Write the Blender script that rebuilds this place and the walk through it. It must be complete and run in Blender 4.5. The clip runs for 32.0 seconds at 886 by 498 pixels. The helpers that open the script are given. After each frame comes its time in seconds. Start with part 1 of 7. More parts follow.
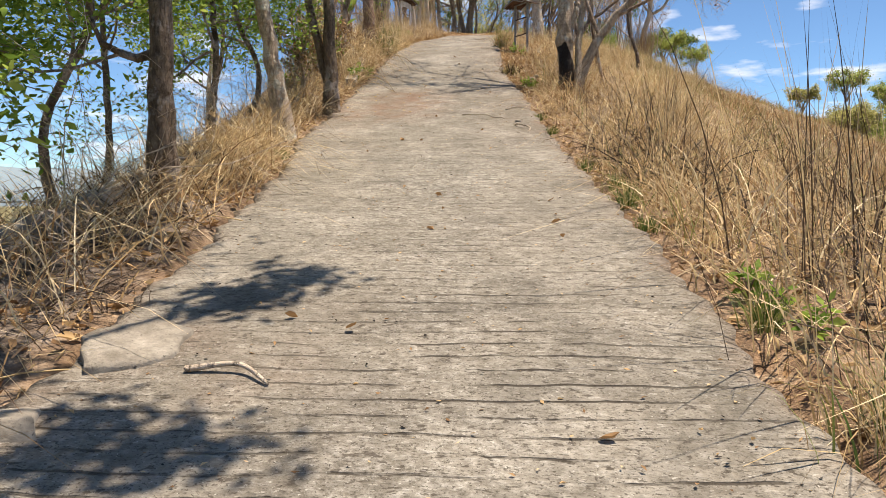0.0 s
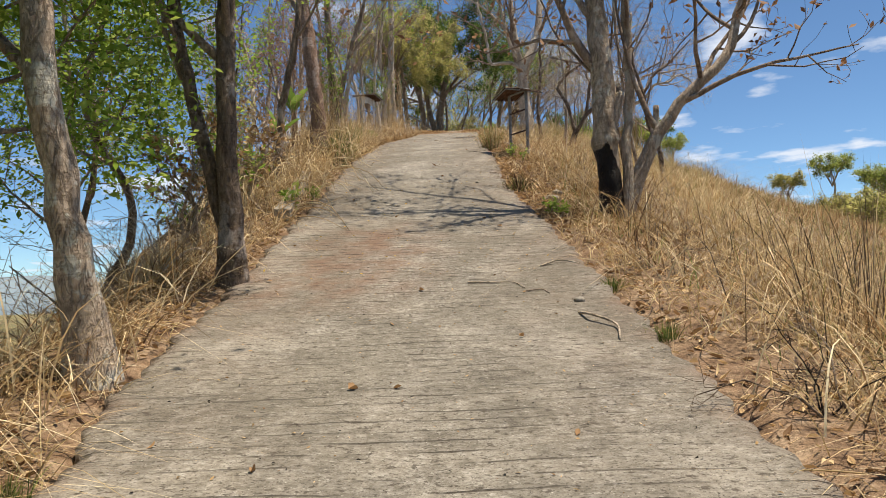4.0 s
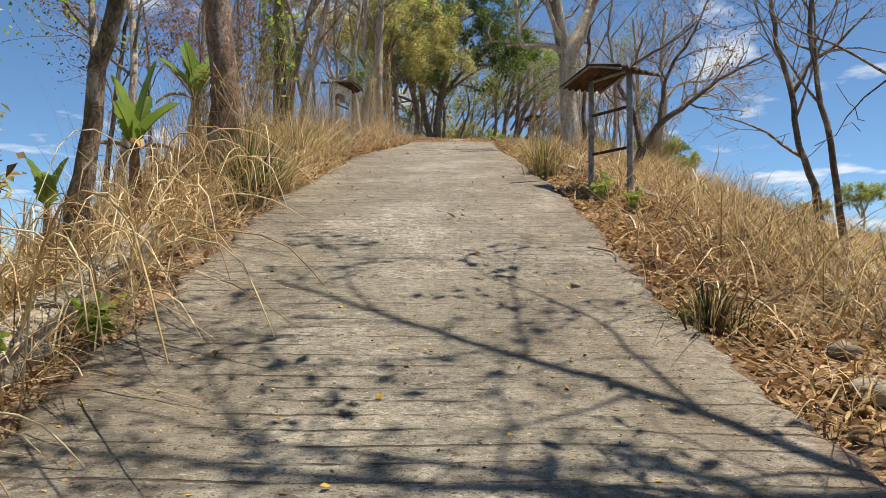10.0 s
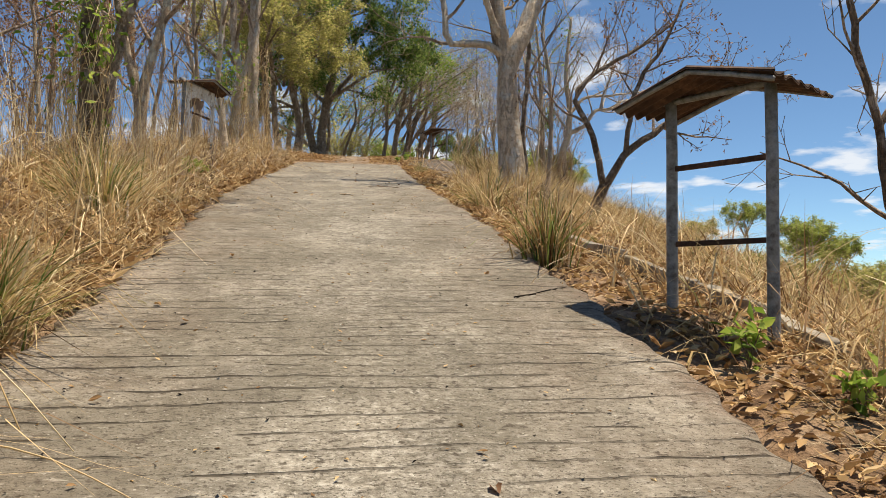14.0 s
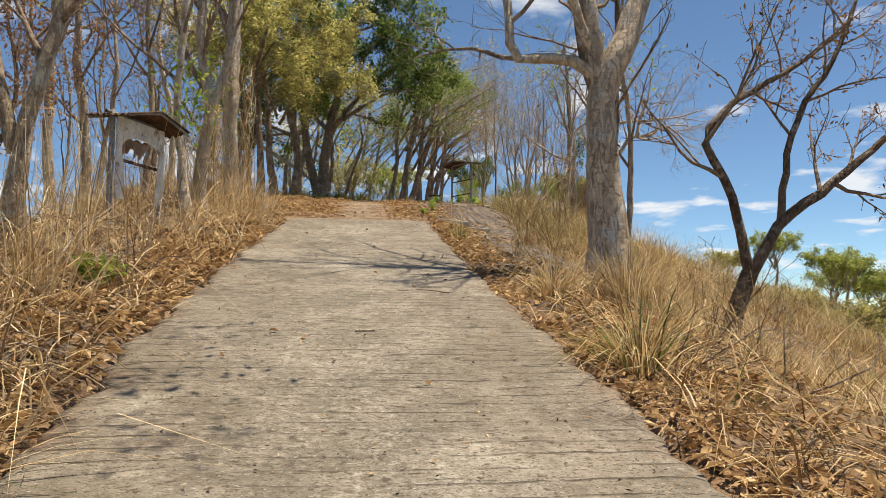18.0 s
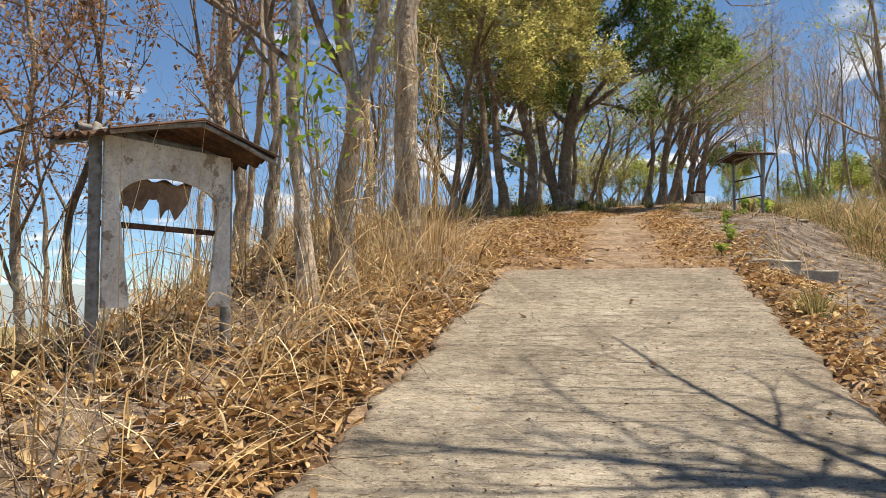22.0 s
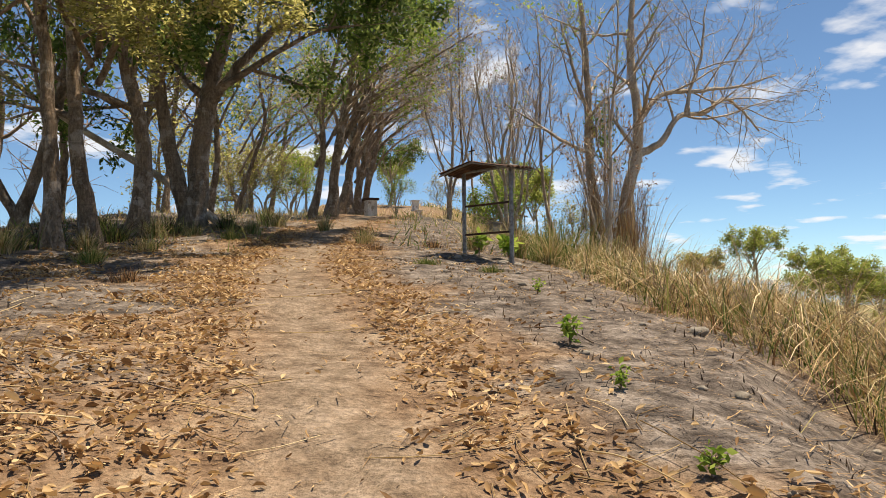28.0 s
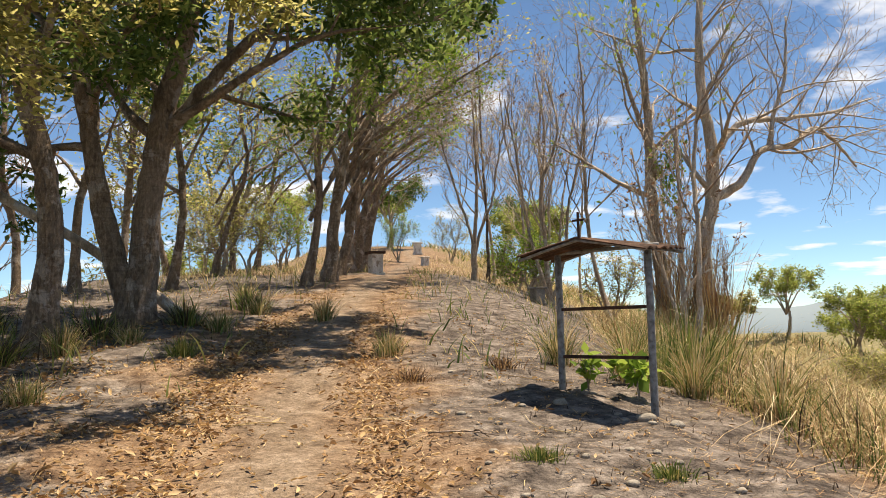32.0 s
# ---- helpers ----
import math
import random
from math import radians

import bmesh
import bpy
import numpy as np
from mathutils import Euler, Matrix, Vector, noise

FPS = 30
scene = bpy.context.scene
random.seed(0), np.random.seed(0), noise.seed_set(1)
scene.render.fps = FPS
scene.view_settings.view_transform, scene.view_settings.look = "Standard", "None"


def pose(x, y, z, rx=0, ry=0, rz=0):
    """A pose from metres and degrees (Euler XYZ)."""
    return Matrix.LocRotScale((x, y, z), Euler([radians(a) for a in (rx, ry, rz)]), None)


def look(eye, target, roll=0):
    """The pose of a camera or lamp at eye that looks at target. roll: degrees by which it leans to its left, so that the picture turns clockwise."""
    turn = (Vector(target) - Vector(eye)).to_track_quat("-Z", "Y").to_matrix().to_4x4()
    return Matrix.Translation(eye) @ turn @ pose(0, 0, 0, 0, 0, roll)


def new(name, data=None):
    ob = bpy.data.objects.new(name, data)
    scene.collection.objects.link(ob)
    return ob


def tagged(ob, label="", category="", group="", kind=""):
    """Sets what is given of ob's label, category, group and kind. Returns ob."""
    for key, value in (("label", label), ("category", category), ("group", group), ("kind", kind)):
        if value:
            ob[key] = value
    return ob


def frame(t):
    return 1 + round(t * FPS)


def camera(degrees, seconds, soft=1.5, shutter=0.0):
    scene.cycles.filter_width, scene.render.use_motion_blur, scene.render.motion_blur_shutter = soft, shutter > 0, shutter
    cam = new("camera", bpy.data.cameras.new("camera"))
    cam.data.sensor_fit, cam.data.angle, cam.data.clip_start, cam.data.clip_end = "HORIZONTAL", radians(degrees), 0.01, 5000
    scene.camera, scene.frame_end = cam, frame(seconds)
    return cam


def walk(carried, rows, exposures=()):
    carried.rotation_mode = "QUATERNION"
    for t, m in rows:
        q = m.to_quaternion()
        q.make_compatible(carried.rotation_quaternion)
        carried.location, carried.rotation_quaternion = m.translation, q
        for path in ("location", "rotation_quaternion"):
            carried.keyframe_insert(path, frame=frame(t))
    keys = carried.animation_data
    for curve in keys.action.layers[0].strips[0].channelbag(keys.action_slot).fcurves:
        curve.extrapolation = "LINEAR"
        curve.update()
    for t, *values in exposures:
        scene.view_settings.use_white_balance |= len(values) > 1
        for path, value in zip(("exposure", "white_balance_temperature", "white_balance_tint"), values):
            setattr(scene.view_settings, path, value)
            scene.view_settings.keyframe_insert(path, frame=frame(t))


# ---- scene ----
cam = camera(57.0, 32.0, soft=0.6)
PATH = [
    (0, (-0.000, 0.000, 1.260), (-0.091, 1.992, 1.109), -0.0),
    (0.5, (-0.108, 0.843, 1.474), (-0.075, 2.841, 1.388), -0.2),
    (1, (-0.219, 1.740, 1.571), (-0.106, 3.735, 1.493), -1.5),
    (1.5, (-0.335, 2.586, 1.677), (-0.234, 4.581, 1.564), -1.1),
    (2, (-0.379, 3.402, 1.869), (-0.299, 5.395, 1.730), -1.4),
    (2.5, (-0.427, 4.135, 2.051), (-0.387, 6.130, 1.914), -2.0),
    (3, (-0.430, 4.857, 2.265), (-0.424, 6.854, 2.159), -2.1),
    (3.5, (-0.469, 5.698, 2.441), (-0.513, 7.697, 2.478), -1.7),
    (4, (-0.476, 6.554, 2.573), (-0.494, 8.553, 2.646), -2.2),
    (4.5, (-0.503, 7.395, 2.692), (-0.450, 9.393, 2.767), -2.4),
    (6.5, (-0.553, 10.577, 3.146), (-0.371, 12.569, 3.125), -0.3),
    (7, (-0.583, 11.291, 3.340), (-0.384, 13.281, 3.348), -0.5),
    (7.5, (-0.613, 12.016, 3.484), (-0.459, 14.010, 3.479), 0.5),
    (8, (-0.687, 12.775, 3.631), (-0.600, 14.773, 3.592), -0.0),
    (8.5, (-0.686, 13.539, 3.798), (-0.608, 15.537, 3.752), 0.3),
    (9, (-0.782, 14.278, 3.958), (-0.731, 16.277, 3.979), 0.2),
    (9.5, (-0.848, 14.948, 4.117), (-0.821, 16.947, 4.183), -0.2),
    (10, (-0.903, 15.702, 4.291), (-0.883, 17.700, 4.378), 0.3),
    (10.5, (-0.947, 16.362, 4.473), (-0.914, 18.358, 4.591), 0.1),
    (11, (-0.993, 17.048, 4.644), (-0.918, 19.038, 4.834), 0.2),
    (11.5, (-1.057, 17.728, 4.845), (-0.917, 19.713, 5.043), 0.6),
    (12, (-1.095, 18.428, 5.008), (-0.923, 20.410, 5.205), 0.9),
    (12.5, (-1.149, 19.105, 5.136), (-0.941, 21.085, 5.327), 1.2),
    (13, (-1.152, 19.738, 5.292), (-0.877, 21.714, 5.434), 0.5),
    (13.5, (-1.242, 20.381, 5.457), (-0.938, 22.355, 5.569), 0.5),
    (15.5, (-1.248, 22.618, 6.203), (-0.895, 24.585, 6.277), -0.3),
    (16, (-1.248, 23.274, 6.400), (-0.980, 25.255, 6.370), -0.4),
    (16.5, (-1.196, 23.984, 6.589), (-0.991, 25.973, 6.603), 0.9),
    (17, (-1.201, 24.683, 6.769), (-0.961, 26.668, 6.818), 1.7),
    (17.5, (-1.165, 25.370, 6.946), (-0.881, 27.348, 7.039), 1.5),
    (18, (-1.186, 26.094, 7.106), (-0.872, 28.063, 7.255), 0.5),
    (18.5, (-1.163, 26.868, 7.270), (-0.862, 28.839, 7.429), -0.0),
    (19, (-1.138, 27.632, 7.400), (-0.891, 29.610, 7.552), 0.2),
    (19.5, (-1.072, 28.303, 7.621), (-0.900, 30.290, 7.772), 0.7),
    (20, (-1.063, 28.988, 7.747), (-0.944, 30.978, 7.913), 0.4),
    (20.5, (-1.043, 29.669, 7.899), (-0.970, 31.663, 8.032), -0.0),
    (21, (-1.063, 30.394, 8.064), (-1.160, 32.388, 8.180), -0.2),
    (21.5, (-1.055, 31.103, 8.249), (-1.295, 33.084, 8.374), 0.0),
    (22, (-0.944, 31.815, 8.393), (-1.233, 33.790, 8.527), -0.3),
    (22.5, (-0.819, 32.504, 8.549), (-0.957, 34.491, 8.727), -0.3),
    (23, (-0.722, 33.241, 8.641), (-0.664, 35.233, 8.812), 0.7),
    (23.5, (-0.750, 34.016, 8.798), (-0.568, 36.004, 8.924), 1.3),
    (24, (-0.722, 34.771, 8.908), (-0.431, 36.746, 9.022), 1.4),
    (24.5, (-0.735, 35.491, 9.002), (-0.354, 37.452, 9.102), 1.1),
    (26.5, (-0.775, 38.942, 9.770), (-0.248, 40.871, 9.828), -0.2),
    (27, (-0.739, 39.671, 9.917), (-0.189, 41.591, 10.011), -0.5),
    (27.5, (-0.697, 40.343, 10.045), (-0.128, 42.257, 10.158), -0.4),
    (28, (-0.643, 41.024, 10.208), (-0.087, 42.943, 10.305), -0.7),
    (28.5, (-0.543, 41.676, 10.405), (-0.018, 43.603, 10.495), -0.2),
    (29, (-0.490, 42.338, 10.543), (-0.012, 44.279, 10.597), 0.1),
    (29.5, (-0.387, 43.003, 10.636), (0.066, 44.950, 10.555), -0.7),
    (30, (-0.336, 43.721, 10.770), (0.125, 45.662, 10.633), -0.6),
    (30.5, (-0.244, 44.392, 10.945), (0.229, 46.332, 10.846), 0.3),
    (31, (-0.154, 45.151, 11.144), (0.335, 47.091, 11.174), 0.2),
    (31.5, (-0.077, 45.868, 11.350), (0.452, 47.792, 11.487), -1.5),
    (32, (-0.000, 46.567, 11.535), (0.574, 48.475, 11.711), -1.6),
]
walk(cam, [(t, look(eye, target, roll)) for t, eye, target, roll in PATH], [(0, 0.74, 6900, 14), (1, 0.56, 6850, 13), (2, 0.48, 6850, 12), (5, 0.50, 6900, 11), (9, 0.55, 6850, 9), (12, 0.58, 6950, 9), (13, 0.53, 7150, 10), (20, 0.55, 7450, 11), (21, 0.63, 7400, 11), (22, 0.70, 7350, 11), (23, 0.65, 7350, 10), (24, 0.58, 7400, 11), (28, 0.59, 7550, 12), (30.5, 0.62, 7600, 12), (32, 0.76, 7600, 13)])

# ---- world, sun ----
SUN = Vector((0.28, 0.05, 1.0)).normalized()
sun = new("sun", bpy.data.lights.new("sun", "SUN"))
sun.data.energy, sun.data.angle, sun.data.color = 4.95, radians(0.75), (1.0, 0.92, 0.78)
sun.matrix_world = look(SUN * 50, (0, 0, 0))


def sky_world():
    w = bpy.data.worlds.new("sky")
    scene.world = w
    w.use_nodes = True
    nt = w.node_tree
    nt.nodes.clear()
    N, L = nt.nodes.new, nt.links.new
    sky = N("ShaderNodeTexSky")
    sky.sky_type, sky.sun_disc = "NISHITA", False
    sky.sun_elevation = math.asin(SUN.z)
    sky.sun_rotation = math.atan2(SUN.x, SUN.y)
    sky.altitude = 2000
    sky.air_density, sky.dust_density, sky.ozone_density = 0.8, 0.0, 3.5
    tc = N("ShaderNodeTexCoord")
    sep = N("ShaderNodeSeparateXYZ")
    L(tc.outputs["Generated"], sep.inputs[0])
    # clouds on a flat layer overhead
    add = N("ShaderNodeMath"); add.operation = "ADD"; add.inputs[1].default_value = 0.12
    L(sep.outputs["Z"], add.inputs[0])
    div = N("ShaderNodeVectorMath"); div.operation = "DIVIDE"
    comb = N("ShaderNodeCombineXYZ")
    for k in range(3):
        L(add.outputs[0], comb.inputs[k])
    L(tc.outputs["Generated"], div.inputs[0]); L(comb.outputs[0], div.inputs[1])
    no = N("ShaderNodeTexNoise")
    no.inputs["Scale"].default_value, no.inputs["Detail"].default_value, no.inputs["Roughness"].default_value = 2.5, 7, 0.5
    L(div.outputs[0], no.inputs["Vector"])
    ramp = N("ShaderNodeValToRGB")
    ramp.color_ramp.elements[0].position, ramp.color_ramp.elements[1].position = 0.565, 0.66
    L(no.outputs["Fac"], ramp.inputs[0])
    mul = N("ShaderNodeMath"); mul.operation = "MULTIPLY"; mul.inputs[1].default_value = 0.8
    L(ramp.outputs[0], mul.inputs[0])
    tint = N("ShaderNodeMix"); tint.data_type, tint.blend_type = "RGBA", "MULTIPLY"
    tint.inputs["Factor"].default_value = 1.0
    L(sky.outputs[0], tint.inputs["A"])
    tint.inputs["B"].default_value = (0.90, 1.105, 1.18, 1)
    mix = N("ShaderNodeMix"); mix.data_type = "RGBA"
    L(mul.outputs[0], mix.inputs["Factor"])
    L(tint.outputs["Result"], mix.inputs["A"])
    mix.inputs["B"].default_value = (7.4, 8.0, 8.9, 1)
    bg = N("ShaderNodeBackground")
    bg.inputs["Strength"].default_value = 0.085
    L(mix.outputs["Result"], bg.inputs["Color"])
    out = N("ShaderNodeOutputWorld")
    L(bg.outputs[0], out.inputs["Surface"])


sky_world()

# ---- materials ----


class Mat:
    """A node material with a few shorthands."""

    def __init__(self, name, rough=0.85, spec=0.3, metal=0.0):
        self.m = bpy.data.materials.new(name)
        self.m.use_nodes = True
        self.t = self.m.node_tree
        self.b = self.t.nodes["Principled BSDF"]
        self.b.inputs["Roughness"].default_value = rough
        self.b.inputs["Specular IOR Level"].default_value = spec
        self.b.inputs["Metallic"].default_value = metal
        self.pos = None

    def n(self, kind, **kw):
        nd = self.t.nodes.new("ShaderNode" + kind)
        for k, v in kw.items():
            nd.inputs[k].default_value = v
        return nd

    def link(self, a, b):
        self.t.links.new(a, b)

    def coords(self, scale=(1, 1, 1), rot=(0, 0, 0), local=False):
        tc = self.n("TexCoord") if local else self.n("NewGeometry")
        mp = self.n("Mapping", Scale=scale, Rotation=rot)
        self.link(tc.outputs["Object" if local else "Position"], mp.inputs[0])
        return mp.outputs[0]

    def noise(self, scale, detail=4, rough=0.6, vec=None, dist=0.0):
        nd = self.n("TexNoise", Scale=scale, Detail=detail, Roughness=rough, Distortion=dist)
        self.link(vec or self.coords(), nd.inputs["Vector"])
        return nd.outputs["Fac"]

    def ramp(self, fac, *stops):
        r = self.n("ValToRGB")
        e = r.color_ramp.elements
        while len(e) < len(stops):
            e.new(0.5)
        for s, (p, c) in zip(e, stops):
            s.position = p
            s.color = (*c, 1) if isinstance(c, tuple) else (c, c, c, 1)
        self.link(fac, r.inputs[0])
        return r.outputs[0]

    def mix(self, fac, a, b, mode="MIX"):
        m = self.n("Mix")
        m.data_type, m.blend_type = "RGBA", mode
        for v, k in ((fac, "Factor"), (a, "A"), (b, "B")):
            if hasattr(v, "is_output"):
                self.link(v, m.inputs[k])
            elif isinstance(v, tuple):
                m.inputs[k].default_value = (*v, 1)
            else:
                m.inputs[k].default_value = v
        return m.outputs["Result"]

    def math(self, op, a, b=0.0):
        m = self.n("Math")
        m.operation = op
        for v, k in ((a, 0), (b, 1)):
            if hasattr(v, "is_output"):
                self.link(v, m.inputs[k])
            else:
                m.inputs[k].default_value = v
        return m.outputs[0]

    def attr(self, name):
        a = self.n("Attribute")
        a.attribute_name = name
        return a.outputs["Fac"]

    def island(self):
        return self.n("NewGeometry").outputs["Random Per Island"]

    def each(self):
        return self.n("ObjectInfo").outputs["Random"]

    def colour(self, c):
        if isinstance(c, tuple):
            self.b.inputs["Base Color"].default_value = (*c, 1)
        else:
            self.link(c, self.b.inputs["Base Color"])
        return self

    def bump(self, height, strength=0.5, dist=0.02):
        bp = self.n("Bump", Strength=strength, Distance=dist)
        self.link(height, bp.inputs["Height"])
        self.link(bp.outputs[0], self.b.inputs["Normal"])
        return self

    def through_light(self, colour, weight=0.35):
        """Thin leaves and blades let some light through."""
        tr = self.n("BsdfTranslucent")
        if isinstance(colour, tuple):
            tr.inputs[0].default_value = (*colour, 1)
        else:
            self.link(colour, tr.inputs[0])
        mx = self.n("MixShader", Fac=weight)
        out = self.t.nodes["Material Output"]
        self.link(self.b.outputs[0], mx.inputs[1])
        self.link(tr.outputs[0], mx.inputs[2])
        self.link(mx.outputs[0], out.inputs["Surface"])
        return self


def mat_concrete():
    m = Mat("worn_concrete", 0.92, 0.25)
    flat = m.coords((1.0, 1.2, 1.0))
    n1 = m.noise(0.5, 5, 0.62)
    n2 = m.noise(9, 6, 0.72, flat)
    n3 = m.noise(24, 5, 0.75, flat)
    n4 = m.noise(17, 3, 0.6, flat)
    n5 = m.noise(1.7, 5, 0.7)
    worn = m.attr("worn")
    dash = m.noise(19, 4, 0.62, m.coords((0.85, 1.9, 1.0)))
    n6 = m.noise(0.85, 6, 0.68, m.coords((1.3, 0.8, 1.0)))
    skin = m.ramp(n1, (0.34, (0.185, 0.158, 0.125)), (0.5, (0.285, 0.253, 0.208)), (0.66, (0.39, 0.355, 0.302)))
    skin = m.mix(0.5, skin, m.ramp(n2, (0.36, (0.11, 0.092, 0.07)), (0.5, (0.30, 0.268, 0.22)), (0.64, (0.45, 0.415, 0.36))))
    stone = m.ramp(n3, (0.36, (0.07, 0.06, 0.048)), (0.47, (0.27, 0.245, 0.205)), (0.56, (0.43, 0.40, 0.35)), (0.68, (0.66, 0.63, 0.57)))
    c = m.mix(m.math("MULTIPLY", worn, m.ramp(n2, (0.35, 0.25), (0.6, 0.9))), skin, stone)
    c = m.mix(0.75, c, m.ramp(n5, (0.36, 0.5), (0.5, 0.86), (0.64, 1.1)), "MULTIPLY")
    # broad patches of grey-brown algae and dirt, with tree shade painted in
    c = m.mix(m.math("MULTIPLY", m.ramp(n6, (0.40, 0.0), (0.58, 1.0)), m.attr("algae_shade")), c, m.mix(n2, (0.075, 0.066, 0.05), (0.235, 0.21, 0.165)))
    # pits, short chipped furrows and small dark crumbs
    c = m.mix(m.ramp(n4, (0.61, 0.0), (0.67, 0.8)), c, (0.08, 0.066, 0.052))
    c = m.mix(m.ramp(dash, (0.61, 0.0), (0.645, 0.85)), c, (0.075, 0.062, 0.048))
    c = m.mix(m.ramp(dash, (0.33, 0.45), (0.38, 0.0)), c, (0.52, 0.485, 0.425))
    c = m.mix(m.ramp(m.noise(55, 2, 0.5), (0.68, 0.0), (0.74, 0.6)), c, (0.60, 0.57, 0.51))
    c = m.mix(m.math("MULTIPLY", m.attr("stain"), m.ramp(m.noise(2.4, 6, 0.72), (0.38, 0.2), (0.58, 1.0))), c, m.mix(n2, (0.105, 0.06, 0.04), (0.29, 0.19, 0.135)))
    # scored cross lines, broken and wandering, coloured near-black as well as bumped
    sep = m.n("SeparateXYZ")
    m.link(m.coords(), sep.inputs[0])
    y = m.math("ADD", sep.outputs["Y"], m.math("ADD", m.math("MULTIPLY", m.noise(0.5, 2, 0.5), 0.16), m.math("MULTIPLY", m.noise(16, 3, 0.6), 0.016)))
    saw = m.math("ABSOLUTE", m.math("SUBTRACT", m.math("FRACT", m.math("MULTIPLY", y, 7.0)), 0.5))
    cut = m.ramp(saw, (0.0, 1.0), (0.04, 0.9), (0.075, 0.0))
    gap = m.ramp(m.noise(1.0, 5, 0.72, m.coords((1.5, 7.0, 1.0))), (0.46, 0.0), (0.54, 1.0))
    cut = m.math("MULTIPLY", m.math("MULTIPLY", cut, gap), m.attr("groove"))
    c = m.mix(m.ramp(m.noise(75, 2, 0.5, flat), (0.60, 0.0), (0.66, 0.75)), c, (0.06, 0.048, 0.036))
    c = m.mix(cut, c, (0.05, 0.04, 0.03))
    m.colour(c)
    h = m.math("SUBTRACT", m.math("ADD", m.math("MULTIPLY", n2, 0.7), m.math("MULTIPLY", n3, 0.8)), m.math("MULTIPLY", dash, 0.9))
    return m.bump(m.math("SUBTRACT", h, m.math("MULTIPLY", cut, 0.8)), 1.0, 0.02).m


def mat_ground():
    m = Mat("dry_earth", 0.97, 0.15)
    n1, n2, n3 = m.noise(0.35, 5, 0.6), m.noise(4, 6, 0.68), m.noise(35, 4, 0.65)
    earth = m.ramp(n2, (0.34, (0.15, 0.09, 0.055)), (0.5, (0.29, 0.19, 0.12)), (0.66, (0.44, 0.32, 0.215)))
    ash = m.ramp(n2, (0.34, (0.05, 0.042, 0.038)), (0.5, (0.18, 0.152, 0.132)), (0.66, (0.37, 0.322, 0.285)))
    dust = m.ramp(n2, (0.32, (0.17, 0.122, 0.085)), (0.5, (0.305, 0.232, 0.168)), (0.68, (0.43, 0.34, 0.262)))
    straw = m.mix(n2, (0.14, 0.095, 0.055), (0.37, 0.275, 0.165))
    c = m.mix(m.attr("straw"), earth, straw)
    c = m.mix(m.attr("burnt"), c, ash)
    c = m.mix(m.attr("path"), c, dust)
    c = m.mix(0.6, c, m.ramp(n3, (0.36, 0.35), (0.6, 1.0)), "MULTIPLY")
    c = m.mix(0.5, c, m.ramp(m.noise(11, 5, 0.7), (0.36, 0.5), (0.58, 1.08)), "MULTIPLY")
    green = m.mix(m.ramp(m.noise(0.12, 6, 0.7), (0.4, 0.0), (0.6, 1.0)), (0.09, 0.105, 0.05), (0.30, 0.235, 0.12))
    c = m.mix(m.attr("far"), c, green)
    m.colour(c)
    n4 = m.noise(13, 5, 0.7)
    return m.bump(m.math("ADD", m.math("ADD", n2, m.math("MULTIPLY", n3, 0.4)), m.math("MULTIPLY", n4, 0.7)), 1.0, 0.05).m


def mat_bark(name, dark, light, scale=1.0, burn=False):
    m = Mat(name, 0.93, 0.2)
    v = m.coords((8 * scale, 8 * scale, 2.9 * scale), local=True)
    n1 = m.noise(3.0, 6, 0.7, v, 0.4)
    n2 = m.noise(1.6, 4, 0.6)
    n3 = m.noise(14, 4, 0.6)
    c = m.ramp(n1, (0.3, dark), (0.52, tuple((a + b) / 2 for a, b in zip(dark, light))), (0.68, light))
    c = m.mix(m.ramp(n2, (0.45, 0.0), (0.7, 0.55)), c, light)
    c = m.mix(0.45, c, m.ramp(n3, (0.32, 0.45), (0.62, 1.0)), "MULTIPLY")
    # lichen patches and dark weathered streaks
    c = m.mix(m.ramp(m.noise(3.4, 5, 0.65), (0.54, 0.0), (0.60, 0.65)), c, tuple(min(0.6, 0.22 + 0.7 * a) if light[0] > 0.2 else a for a in light))
    c = m.mix(m.ramp(m.noise(1.5, 5, 0.7, m.coords((2.2, 2.2, 0.6))), (0.53, 0.0), (0.64, 0.6)), c, tuple(0.6 * a for a in dark))
    # long fissures, and faint rings round the stem
    crack = m.math("ABSOLUTE", m.math("SUBTRACT", m.noise(2.2, 4, 0.6, v, 0.8), 0.5))
    crack = m.ramp(crack, (0.0, 1.0), (0.035, 0.0))
    ring = m.noise(1.0, 3, 0.6, m.coords((1.2, 1.2, 22.0), local=True))
    c = m.mix(m.math("MULTIPLY", crack, 0.3), c, tuple(0.5 * a for a in dark))
    c = m.mix(m.ramp(ring, (0.58, 0.0), (0.66, 0.3)), c, tuple(0.7 * a for a in dark))
    if burn:
        burnt = m.ramp(m.math("ADD", m.attr("char"), m.math("MULTIPLY", m.math("SUBTRACT", m.noise(7, 5, 0.65), 0.5), 0.9)), (0.42, 0.0), (0.56, 1.0))
        c = m.mix(burnt, c, m.mix(n3, (0.006, 0.005, 0.005), (0.03, 0.021, 0.016)))
        m.link(m.math("SUBTRACT", 0.93, m.math("MULTIPLY", burnt, 0.45)), m.b.inputs["Roughness"])
    m.colour(c)
    h = m.math("SUBTRACT", m.math("ADD", n1, m.math("MULTIPLY", n3, 0.4)), m.math("ADD", m.math("MULTIPLY", crack, 0.5), m.math("MULTIPLY", ring, 0.4)))
    return m.bump(h, 1.0, 0.035).m


